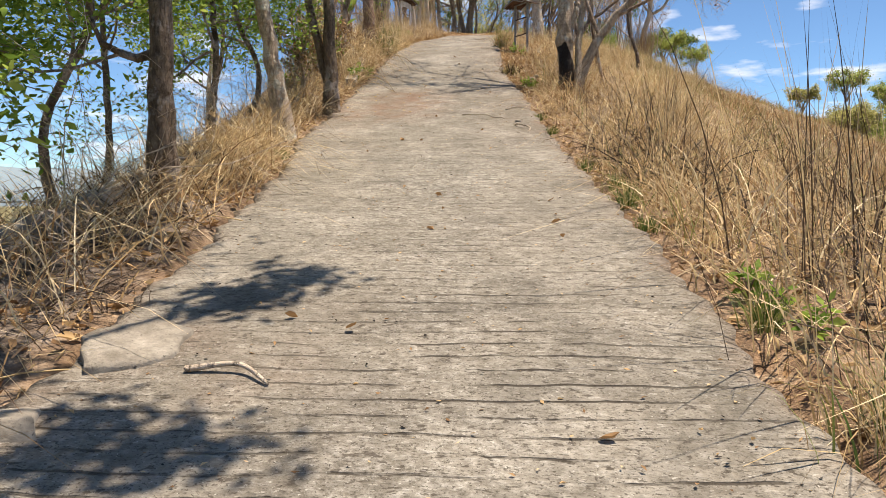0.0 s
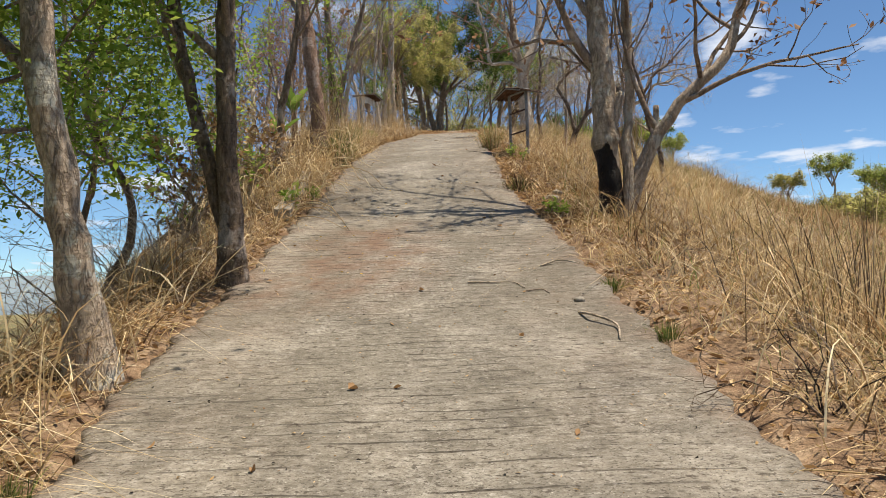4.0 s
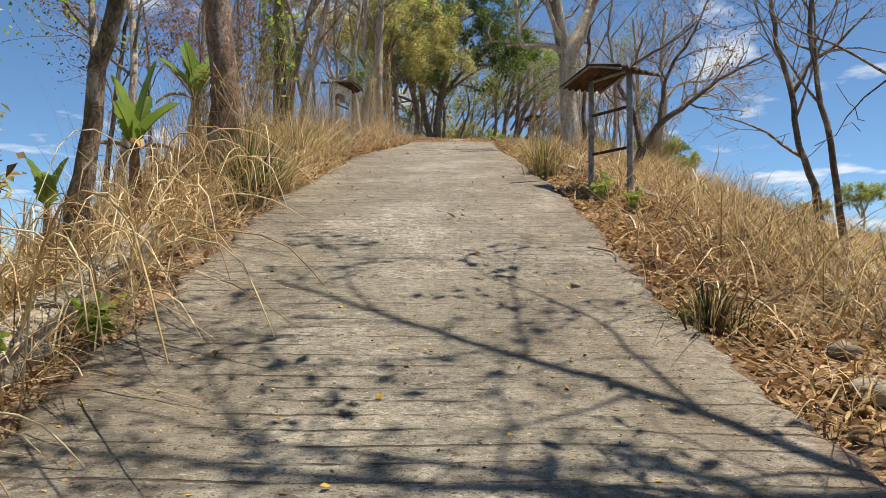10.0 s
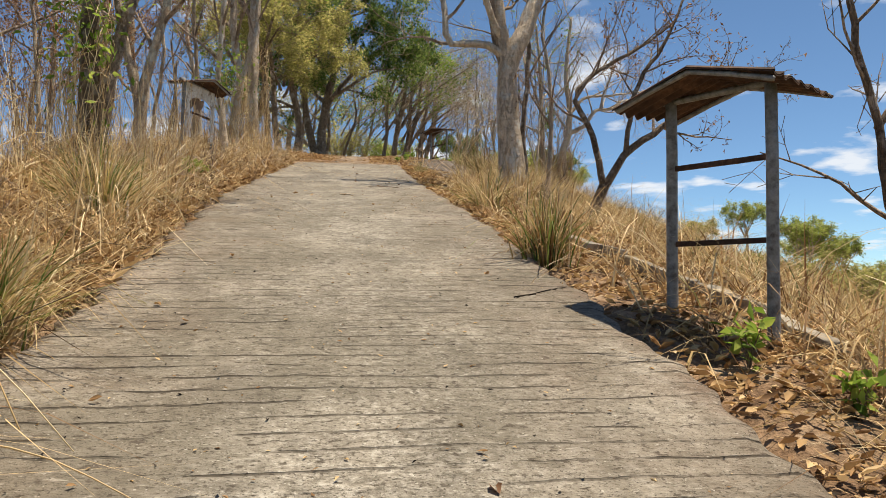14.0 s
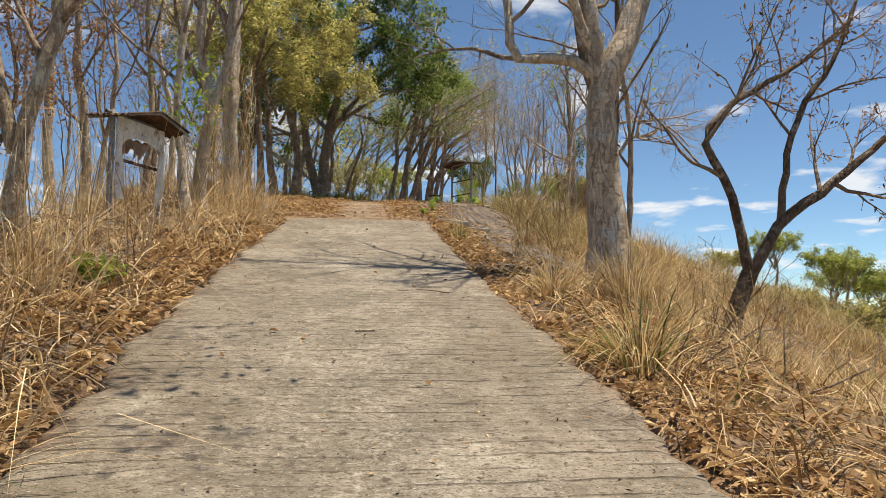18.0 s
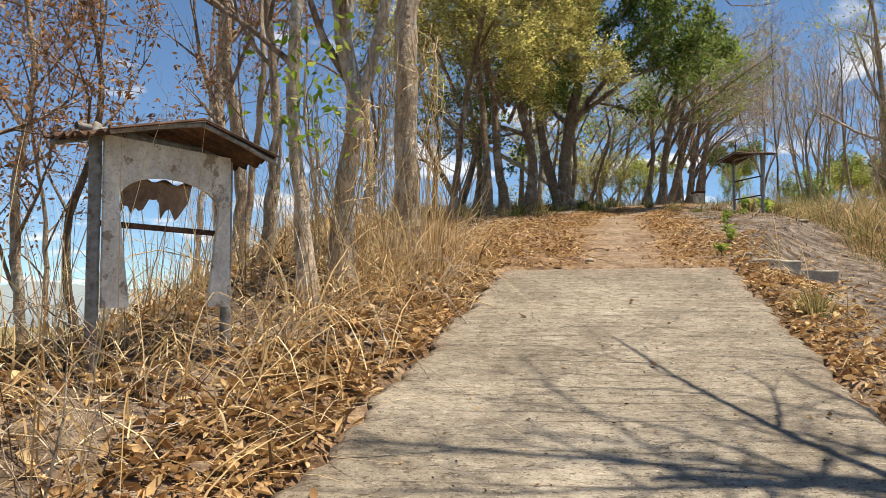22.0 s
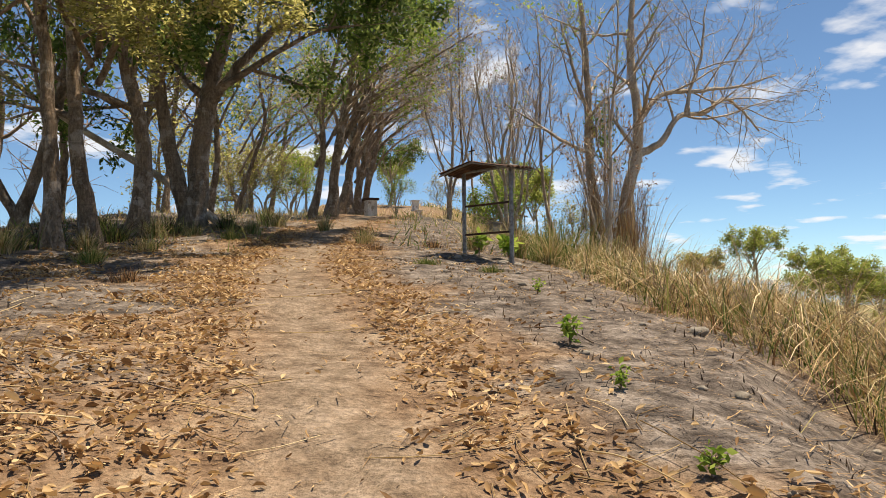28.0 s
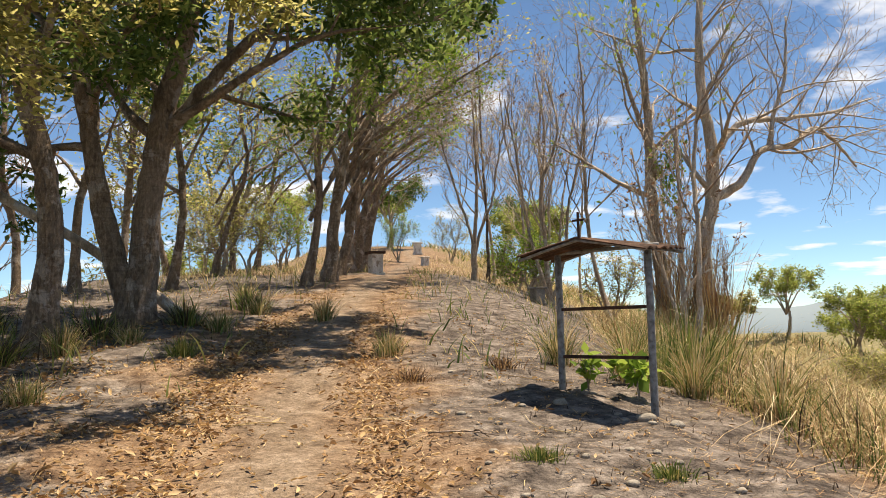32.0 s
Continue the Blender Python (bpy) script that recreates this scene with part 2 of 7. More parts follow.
def mat_stone(name, dark, light, peel=None):
    """Weathered concrete, stone or plaster, with pits and blotches; peel: what shows where paint has flaked off."""
    m = Mat(name, 0.93, 0.2)
    n1, n2, n3 = m.noise(3.2, 6, 0.65), m.noise(22, 5, 0.7), m.noise(70, 3, 0.6)
    c = m.ramp(n1, (0.34, dark), (0.66, light))
    c = m.mix(0.5, c, m.ramp(n2, (0.34, 0.45), (0.62, 1.1)), "MULTIPLY")
    c = m.mix(m.ramp(n3, (0.62, 0.0), (0.70, 0.7)), c, tuple(0.35 * a for a in dark))
    if peel:
        c = m.mix(m.ramp(m.noise(5.5, 6, 0.7), (0.56, 0.0), (0.60, 0.9)), c, peel)
    m.colour(c)
    return m.bump(m.math("ADD", n2, m.math("MULTIPLY", n3, 0.4)), 0.8, 0.012).m


def mat_blades(name, *cols, weight=0.3):
    m = Mat(name, 0.75, 0.25)
    r = m.island()
    k = len(cols) - 1
    c = m.ramp(r, *((i / k, col) for i, col in enumerate(cols)))
    c = m.mix(0.35, c, m.ramp(m.noise(0.8, 3), (0.3, 0.55), (0.7, 1.0)), "MULTIPLY")
    m.colour(c)
    return m.through_light(c, weight).m


MAT = dict(
    concrete=mat_concrete(),
    ground=mat_ground(),
    bark=mat_bark("grey_brown_bark", (0.27, 0.195, 0.138), (0.70, 0.565, 0.435)),
    bark_charred=mat_bark("half_charred_bark", (0.27, 0.205, 0.15), (0.70, 0.57, 0.44), burn=True),
    bark_dark=mat_bark("dark_bark", (0.08, 0.056, 0.04), (0.32, 0.235, 0.17)),
    bark_pale=mat_bark("pale_smooth_bark", (0.42, 0.32, 0.235), (0.76, 0.64, 0.51), 0.6),
    char=mat_bark("charred_bark", (0.008, 0.007, 0.007), (0.05, 0.04, 0.035)),
    bark_mid=mat_bark("brown_bark", (0.125, 0.085, 0.058), (0.42, 0.315, 0.23)),
    bark_red=mat_bark("red_brown_bark", (0.15, 0.085, 0.06), (0.46, 0.31, 0.235)),
    twig=mat_bark("dry_twig", (0.18, 0.125, 0.09), (0.48, 0.365, 0.275)),
    straw=mat_blades("dry_grass", (0.26, 0.17, 0.082), (0.52, 0.375, 0.19), (0.69, 0.53, 0.29), (0.86, 0.735, 0.50), weight=0.35),
    straw_olive=mat_blades("olive_dry_grass", (0.13, 0.12, 0.048), (0.33, 0.285, 0.125), (0.56, 0.46, 0.24), (0.80, 0.68, 0.44), weight=0.3),
    straw_red=mat_blades("dry_red_grass", (0.21, 0.105, 0.05), (0.43, 0.25, 0.12), (0.62, 0.43, 0.22)),
    green=mat_blades("green_grass", (0.05, 0.085, 0.02), (0.12, 0.18, 0.04), (0.26, 0.28, 0.085), (0.48, 0.38, 0.15)),
    cane=mat_blades("dark_cane", (0.035, 0.024, 0.018), (0.09, 0.06, 0.04), (0.16, 0.11, 0.06), weight=0.05),
    litter=mat_blades("fallen_leaf_brown", (0.165, 0.088, 0.042), (0.355, 0.212, 0.102), (0.52, 0.345, 0.168), (0.69, 0.51, 0.295), weight=0.2),
    leaf=mat_blades("bright_leaf", (0.12, 0.21, 0.03), (0.24, 0.36, 0.055), (0.42, 0.50, 0.11), weight=0.5),
    leaf_lime=mat_blades("yellow_green_leaf", (0.20, 0.25, 0.055), (0.34, 0.40, 0.10), (0.52, 0.54, 0.17), weight=0.5),
    leaf_dark=mat_blades("dark_leaf", (0.06, 0.10, 0.024), (0.12, 0.19, 0.045), (0.27, 0.33, 0.10), weight=0.62),
    leaf_olive=mat_blades("olive_leaf", (0.20, 0.205, 0.065), (0.38, 0.36, 0.12), (0.62, 0.57, 0.24), weight=0.66),
    leaf_dry=mat_blades("withered_leaf", (0.16, 0.082, 0.047), (0.30, 0.165, 0.092), (0.45, 0.275, 0.155), weight=0.3),
    banana=mat_blades("banana_leaf", (0.15, 0.25, 0.04), (0.26, 0.37, 0.08), weight=0.45),
)

# ---- mesh tools ----


def mesh_from(name, verts, faces, mat, smooth=False):
    """A mesh from an array of corners and one or more arrays of faces, each of one corner count."""
    me = bpy.data.meshes.new(name)
    verts = np.asarray(verts, np.float32)
    faces = [np.asarray(f, np.int32) for f in (faces if isinstance(faces, (list, tuple)) else [faces]) if len(f)]
    loops = np.concatenate([f.ravel() for f in faces])
    sizes = np.concatenate([np.full(len(f), f.shape[1], np.int32) for f in faces])
    starts = np.concatenate([[0], np.cumsum(sizes)[:-1]]).astype(np.int32)
    me.vertices.add(len(verts))
    me.vertices.foreach_set("co", verts.ravel())
    me.loops.add(len(loops))
    me.loops.foreach_set("vertex_index", loops)
    me.polygons.add(len(sizes))
    me.polygons.foreach_set("loop_start", starts)
    me.update(calc_edges=True)
    if smooth:
        me.polygons.foreach_set("use_smooth", np.ones(len(sizes), bool))
    me.materials.append(mat)
    return me


def join(pieces):
    """Joins (verts, [faces...]) pieces into one of each."""
    vs, fs, at = [], {}, 0
    for v, ff in pieces:
        for f in ff if isinstance(ff, (list, tuple)) else [ff]:
            if len(f):
                fs.setdefault(f.shape[1], []).append(np.asarray(f) + at)
        vs.append(v)
        at += len(v)
    return np.concatenate(vs), [np.concatenate(f) for f in fs.values()]


def put(name, me, parent=None, label=""):
    ob = new(name, me)
    if parent:
        ob.parent = parent
    if label:
        ob["label"] = label
    return ob


def part(name, bm, mat, parent=None, label="", smooth=False):
    """Links a bmesh as one mesh object under a thing or under a part."""
    me = bpy.data.meshes.new(name)
    bm.to_mesh(me)
    bm.free()
    me.materials.append(mat)
    if smooth:
        me.polygons.foreach_set("use_smooth", np.ones(len(me.polygons), bool))
    return put(name, me, parent, label)


def thing(name, at, label, category, group="", rz=0.0):
    ob = new(name)
    ob.matrix_world = pose(*at, 0, 0, rz)
    ob.empty_display_size = 0.2
    return tagged(ob, label, category, group)


def box(size, at=(0, 0, 0), rot=(0, 0, 0), bevel=0.008, jitter=0.0, cuts=0, rng=None):
    """A bevelled box, its middle at `at`; jitter roughens its corners."""
    bm = bmesh.new()
    bmesh.ops.create_cube(bm, size=1.0)
    bmesh.ops.scale(bm, vec=size, verts=bm.verts)
    if bevel:
        bmesh.ops.bevel(bm, geom=bm.edges[:], offset=bevel, segments=2, affect="EDGES", profile=0.6)
    if cuts:
        bmesh.ops.subdivide_edges(bm, edges=[e for e in bm.edges if e.calc_length() > 0.12], cuts=cuts, use_grid_fill=True)
    if jitter:
        for v in bm.verts:
            v.co += Vector(noise.noise_vector(v.co * 9 + Vector(at) * 3.1)) * jitter
    bm.transform(pose(*at, *rot))
    return bm


def tube(pts, radii, sides=8, wob=0.0, seed=0):
    """A closed tapering tube along pts."""
    pts = np.asarray(pts, float)
    n = len(pts)
    tan = np.gradient(pts, axis=0)
    tan /= np.linalg.norm(tan, axis=1)[:, None] + 1e-9
    ref = np.array([0.0, 0, 1]) if abs(tan[:, 2]).mean() < 0.8 else np.array([0.0, 1, 0])
    a = np.cross(tan, ref)
    a /= np.linalg.norm(a, axis=1)[:, None] + 1e-9
    b = np.cross(tan, a)
    ang = np.linspace(0, 2 * np.pi, sides, endpoint=False)
    r = np.asarray(radii, float)[:, None] * np.ones(sides)
    if wob:
        k = np.arange(n)[:, None]
        r = r * (1 + wob * (np.sin(ang * 2 + k * 0.5 + seed) * 0.5 + np.sin(ang * 3 - k * 0.83 + seed * 1.7) * 0.5))
    ring = pts[:, None] + r[..., None] * (np.cos(ang)[:, None] * a[:, None] + np.sin(ang)[:, None] * b[:, None])
    i, j = np.meshgrid(np.arange(n - 1), np.arange(sides), indexing="ij")
    q = np.stack([i * sides + j, i * sides + (j + 1) % sides, (i + 1) * sides + (j + 1) % sides, (i + 1) * sides + j], -1).reshape(-1, 4)
    v = np.concatenate([ring.reshape(-1, 3), pts[-1:] + tan[-1:] * radii[-1] * 0.5])
    cap = np.stack([(n - 1) * sides + np.arange(sides), (n - 1) * sides + (np.arange(sides) + 1) % sides, np.full(sides, n * sides)], -1)
    return v, [q, cap]


def spline(pts, n):
    """n points on a smooth line through pts."""
    pts = np.asarray(pts, float)
    t = np.concatenate([[0], np.cumsum(np.linalg.norm(np.diff(pts, axis=0), axis=1))])
    m = np.gradient(pts, t, axis=0) if len(pts) > 2 else np.repeat((pts[1:] - pts[:1]) / t[-1], 2, 0)
    s = np.linspace(0, t[-1], n)
    k = np.clip(np.searchsorted(t, s, "right") - 1, 0, len(pts) - 2)
    h = (t[k + 1] - t[k])[:, None]
    u = ((s - t[k])[:, None]) / h
    return (2 * u**3 - 3 * u**2 + 1) * pts[k] + (u**3 - 2 * u**2 + u) * h * m[k] + (-2 * u**3 + 3 * u**2) * pts[k + 1] + (u**3 - u**2) * h * m[k + 1]


def blades(base, height, lean, width, rng, droop=0.5, segs=3):
    """Bent tapering blades: base (n, 3), height (n), lean (n, 2) sideways per height, width (n)."""
    n = len(base)
    az = rng.uniform(0, 2 * np.pi, n)
    side = np.stack([np.cos(az), np.sin(az), np.zeros(n)], 1)
    rows = []
    d = droop * rng.uniform(0.3, 1.3, n)
    for k in range(segs + 1):
        u = k / segs
        c = base.copy()
        c[:, :2] += lean * (height * (0.35 * u + 0.65 * u * u))[:, None]
        c[:, 2] += height * (u - d * u**3 * np.minimum(np.linalg.norm(lean, axis=1), 1.2))
        w = (width * (1 - 0.75 * u))[:, None] * side
        rows += [c - w, c + w] if k < segs else [c]
    v = np.stack(rows, 1).reshape(-1, 3)
    m = 2 * segs + 1
    o = (np.arange(n) * m)[:, None]
    q = np.concatenate([o + np.array([[2 * k, 2 * k + 1, 2 * k + 3, 2 * k + 2]]) for k in range(segs - 1)]) if segs > 1 else np.zeros((0, 4), int)
    t = o + np.array([[2 * segs - 2, 2 * segs - 1, 2 * segs]])
    return v, [q, t]


def leaves(at, size, rng, flat=0.0, aspect=0.4, curl=0.25, simple=False):
    """Folded leaves of two bent halves: at (n, 3), size (n). flat: 1 lies level."""
    n = len(at)
    az = rng.uniform(0, 2 * np.pi, n)
    tilt = rng.normal(0, 1, n) * (1 - flat) * 0.8 + rng.normal(0, 0.25, n) - (0.35 if not flat else 0)
    along = np.stack([np.cos(az) * np.cos(tilt), np.sin(az) * np.cos(tilt), np.sin(tilt)], 1)
    rnd = rng.normal(0, 1, (n, 3)) * (1 - flat) * 0.9 + np.array([0, 0, 1.0]) + rng.normal(0, 0.22, (n, 3))
    side = np.cross(along, rnd)
    side /= np.linalg.norm(side, axis=1)[:, None] + 1e-9
    nor = np.cross(side, along)
    s = size[:, None]
    c = (curl * rng.uniform(-0.6, 1.4, n))[:, None] * s
    w = aspect * rng.uniform(0.75, 1.25, n)[:, None] * s
    mid = at + along * s * 0.5
    v = np.stack([at, mid - side * w * 0.5 + nor * c, mid, mid + side * w * 0.5 + nor * c, at + along * s + nor * c * 0.4], 1).reshape(-1, 3)
    o = (np.arange(n) * 5)[:, None]
    if simple:
        return np.delete(v.reshape(n, 5, 3), 2, 1).reshape(-1, 3), [np.concatenate([np.arange(n)[:, None] * 4 + np.array([[0, 2, 1]]), np.arange(n)[:, None] * 4 + np.array([[1, 2, 3]])])]
    t = np.concatenate([o + np.array([[0, 2, 1]]), o + np.array([[0, 3, 2]]), o + np.array([[1, 2, 4]]), o + np.array([[2, 3, 4]])])
    return v, [t]


def litter_leaves(at, size, rng, aspect=0.5):
    """Fallen leaves: pointed ovals, cupped across and rolled along, lying nearly level."""
    n = len(at)
    az = rng.uniform(0, 2 * np.pi, n)
    along = np.stack([np.cos(az), np.sin(az), rng.normal(0, 0.14, n)], 1)
    up = np.stack([rng.normal(0, 0.3, n), rng.normal(0, 0.3, n), np.ones(n)], 1)
    side = np.cross(along, up)
    side /= np.linalg.norm(side, axis=1)[:, None]
    nor = np.cross(side, along)
    nor = np.where(nor[:, 2:] < 0, -nor, nor)
    s = size[:, None]
    w = (aspect * rng.uniform(0.6, 1.15, n) * size)[:, None]
    cup = rng.uniform(0.3, 1.9, n)[:, None] * w
    roll = rng.uniform(-0.1, 0.55, n)[:, None] * s
    twist = rng.normal(0, 0.2, n)[:, None] * w
    bow = rng.normal(0, 0.12, n)[:, None] * s
    rows = [at]
    for u, k in ((0.3, 0.46), (0.68, 0.4)):
        c = at + along * s * u + side * bow * u * (1 - u) * 2 + nor * roll * u * u
        rows += [c - side * w * k + nor * (cup * k + twist * u), c, c + side * w * k + nor * (cup * k - twist * u)]
    rows.append(at + along * s + nor * roll * 1.1)
    v = np.stack(rows, 1)
    v[:, 1:] += rng.normal(0, 0.032, (n, 7, 3)) * size[:, None, None] * np.array([1, 1, 0.8])
    v = v.reshape(-1, 3)
    o = (np.arange(n) * 8)[:, None]
    quads = np.concatenate([o + np.array([q]) for q in ([1, 2, 5, 4], [2, 3, 6, 5])])
    tris = np.concatenate([o + np.array([q]) for q in ([0, 2, 1], [0, 3, 2], [4, 5, 7], [5, 6, 7])])
    return v, [quads, tris]

# ---- the lie of the land ----
RY = [-40, 0, 2, 4, 6, 8, 10, 12, 14, 16, 18, 20, 22, 24, 26, 28, 30, 32, 34, 36, 38, 40, 42, 44, 46, 50, 53.5, 57, 60, 67, 70, 85, 99, 115, 130, 150, 190, 260]
RZ = [-8.5, -0.22, 0.14, 0.54, 0.95, 1.29, 1.63, 1.99, 2.42, 2.9, 3.39, 3.92, 4.5, 5.07, 5.57, 6.03, 6.48, 6.9, 7.28, 7.67, 8.08, 8.5, 8.94, 9.35, 9.72, 10.25, 10.65, 11.1, 11.6, 12.5, 12.85, 14.1, 15.6, 18.0, 19.5, 17, 5, -25]
LX = ([-40, 0, 4, 6, 9, 12, 18, 24, 28, 32, 36, 41.4, 50], [-1.9, -1.9, -1.92, -1.95, -2.2, -2.65, -2.7, -2.62, -2.45, -2.38, -2.15, -1.62, -1.6])
RX = ([-40, 0, 4, 8, 14, 18, 21, 30, 34, 41.4, 50], [1.35, 1.35, 1.25, 1.13, 1.0, 0.82, 0.56, 0.58, 0.62, 0.92, 0.9])
CX = ([-40, 40, 46, 54, 60, 68, 85, 100, 130], [-0.9, -0.4, 0.2, 1.3, 1.8, 3.6, 8.3, 13, 20])
END = 41.3
RYs = np.linspace(-40, 260, 1201)
RZs = np.interp(RYs, RY, RZ)
for _ in range(3):
    RZs[2:-2] = (RZs[:-4] + RZs[1:-3] + RZs[2:-2] + RZs[3:-1] + RZs[4:]) / 5


def road_z(y):
    return np.interp(y, RYs, RZs)


def road_l(y):
    return np.interp(y, *LX)


def road_r(y):
    return np.interp(y, *RX)


def ripple(x, y):
    """Small and middling unevenness of the earth."""
    return (0.05 * np.sin(1.3 * x + 0.7 * y) * np.sin(0.9 * y - 0.5 * x) + 0.03 * np.sin(3.1 * x - 1.7 * y + 1) * np.sin(2.3 * y + 0.8 * x)
            + 0.015 * np.sin(7.3 * x + 2.1 * y) * np.sin(6.1 * y - 1.9 * x))


def sides(x, y):
    """How far a place lies beyond the road's or the crest's edge, to either side."""
    far = np.clip((y - END) / 5, 0, 1)
    half = np.where(y < END, (road_r(y) - road_l(y)) / 2, 1.3 + 1.5 * far)
    mid = np.where(y < END, (road_r(y) + road_l(y)) / 2, np.interp(y, *CX) * far - 0.35 * (1 - far))
    return np.maximum(x - mid - half, 0), np.maximum(mid - x - half, 0), mid


def land(x, y):
    x, y = np.asarray(x, float), np.asarray(y, float)
    dr, dl, mid = sides(x, y)
    s = np.clip((y - 36) / 10, 0, 1) * (1 - 0.75 * np.clip((y - 57) / 7, 0, 1))
    right = (0.12 + 0.07 * s) * dr + (0.17 - 0.05 * s) * np.maximum(dr - 1.6, 0) + 0.03 * np.maximum(dr - 6, 0) + 0.22 * np.maximum(dr - 24, 0)
    low = np.clip((28 - y) / 4, 0, 1)
    right = right + 0.3 * np.clip(dr - 1.9, 0, 1.5) * np.clip((y - 30) / 3, 0, 1) * np.clip((41 - y) / 3, 0, 1)
    w = 1.9 + 2.2 * np.clip((y - 43) / 5, 0, 1) - (0.75 + 0.25 * np.clip((y - 9) / 5, 0, 1)) * low
    left = (0.55 + 0.2 * low) * np.maximum(dl - w, 0) + 0.25 * np.maximum(dl - w - 2.5, 0)
    bank = 0.42 * np.clip((dl - 0.3) / 1.6, 0, 1) * (0.25 + 0.75 * np.clip((y - 22) / 8, 0, 1)) * (1 - np.clip((y - 42) / 6, 0, 1))
    z = road_z(y) - right - left + bank - 0.22 * np.clip(dr / 0.7, 0, 1) * np.clip((y - 40.5) / 1.5, 0, 1) * np.clip((48 - y) / 3, 0, 1)
    out = np.clip((dr + dl) / 0.6, 0, 1)
    z = z + ripple(x, y) * np.where(y < END + 0.5, out, 1.0)
    # under the slab the earth lies a little lower
    z = z - np.where((y < END) & (dr + dl < 0.02), 0.16, 0.05 * (1 - np.clip((dr + dl) / 0.5, 0, 1)) * (y < END))
    spur = 12.5 * np.exp(-(((x - 42) / 15) ** 2) - ((y - 100) / 25) ** 2) - 3
    z = np.where(x > 25, np.maximum(z, np.minimum(spur, 11)), z)
    return np.maximum(z, -70 + 0 * z)


def path_x(y):
    """Middle of the trodden path beyond the road."""
    return np.interp(y, [40, 42, 44.5, 47, 52.2, 55, 57.6, 60.5, 65.4, 72, 85, 100, 130], [-0.3, -0.19, -0.1, 0.1, 0.45, 0.9, 1.43, 2.2, 3.7, 5.6, 9.5, 14, 20])


def edge_x(y):
    """Where the burnt ground ends and the tall grass of the slope begins."""
    return np.interp(y, [32, 34, 36, 41, 45.6, 48.8, 52.3, 56, 62, 75], [1.0, 1.8, 2.8, 3.65, 3.7, 4.05, 5.1, 6.1, 8, 14])


def lines(*spans):
    return np.unique(np.concatenate([np.arange(a, b, st) for a, b, st in spans]))


def build_ground():
    xs = lines((-4000, -400, 300), (-400, -60, 25), (-60, -12, 2.0), (-12, -5, 0.5), (-5, 7, 0.19), (7, 16, 0.5), (16, 80, 2.0), (80, 400, 25), (400, 4001, 300))
    ys = lines((-1500, -60, 120), (-60, -6, 4), (-6, 0, 0.6), (0, 60, 0.2), (60, 76, 0.5), (76, 140, 2), (140, 400, 20), (400, 4601, 300))
    X, Y = np.meshgrid(xs, ys)
    Z = land(X, Y)
    far = np.hypot(X, Y - 40)
    Z = np.where(far > 180, np.maximum(Z - (far - 180) * 0.12, -70), Z)
    nx, ny = len(xs), len(ys)
    i, j = np.meshgrid(np.arange(ny - 1), np.arange(nx - 1), indexing="ij")
    q = np.stack([i * nx + j, i * nx + j + 1, (i + 1) * nx + j + 1, (i + 1) * nx + j], -1).reshape(-1, 4)
    me = mesh_from("ground", np.stack([X, Y, Z], -1).reshape(-1, 3), q, MAT["ground"], True)
    wob = 0.25 * np.sin(2.1 * Y + 0.7 * X) + 0.15 * np.sin(5.3 * Y - X) + 0.1 * np.sin(11 * Y + 3 * X)
    dr, dl, mid = sides(X, Y)
    path = np.clip(1.3 - np.abs(X - path_x(Y) + 0.35 * wob) / 0.45, 0, 0.92) * np.clip((Y - END + 0.2) / 0.5, 0, 1) * (far < 200)
    edge = edge_x(Y)
    burnt = np.clip((X - path_x(Y) - 1.15 + wob) / 0.5, 0, 1) * np.clip((edge + 0.4 - X + wob) / 0.6, 0, 1) * np.clip((Y - 31) / 2, 0, 1)
    burnt = np.maximum(burnt, np.clip((path_x(Y) - 1.15 - X + wob * 2) / 0.6, 0, 1) * np.clip((Y - 45 + 2 * wob) / 3, 0, 1) * np.clip((X + 7) / 2, 0, 1)) * (Y < 75)
    burnt = np.maximum(burnt, 0.7 * np.clip((dl - 0.1 + wob) / 0.5, 0, 1) * np.clip((2.2 - dl) / 0.6, 0, 1) * np.clip((Y - 28) / 3, 0, 1) * np.clip(43 - Y, 0, 1))
    burnt = np.maximum(burnt, 0.8 * np.clip((dl - 0.05) / 0.3, 0, 1) * np.clip((2 - dl) / 0.5, 0, 1) * np.clip((9 - Y) / 2, 0, 1) * np.clip((Y + 6) / 2, 0, 1))
    straw = np.clip((np.maximum(dr, dl) - 0.5 + wob) / 1.2, 0, 1) * (1 - burnt)
    farc = np.maximum(np.clip((far - 70) / 60, 0, 1), 0.85 * np.clip((X - 17) / 9, 0, 1))
    for k, v in (("path", path), ("burnt", burnt * 0.95), ("straw", straw * 0.8), ("far", farc)):
        a = me.attributes.new(k, "FLOAT", "POINT")
        a.data.foreach_set("value", v.astype(np.float32).ravel())
    tagged(put("ground", me), "dry brown earth with straw, ash and a trodden dusty path", "ground", kind="structure")


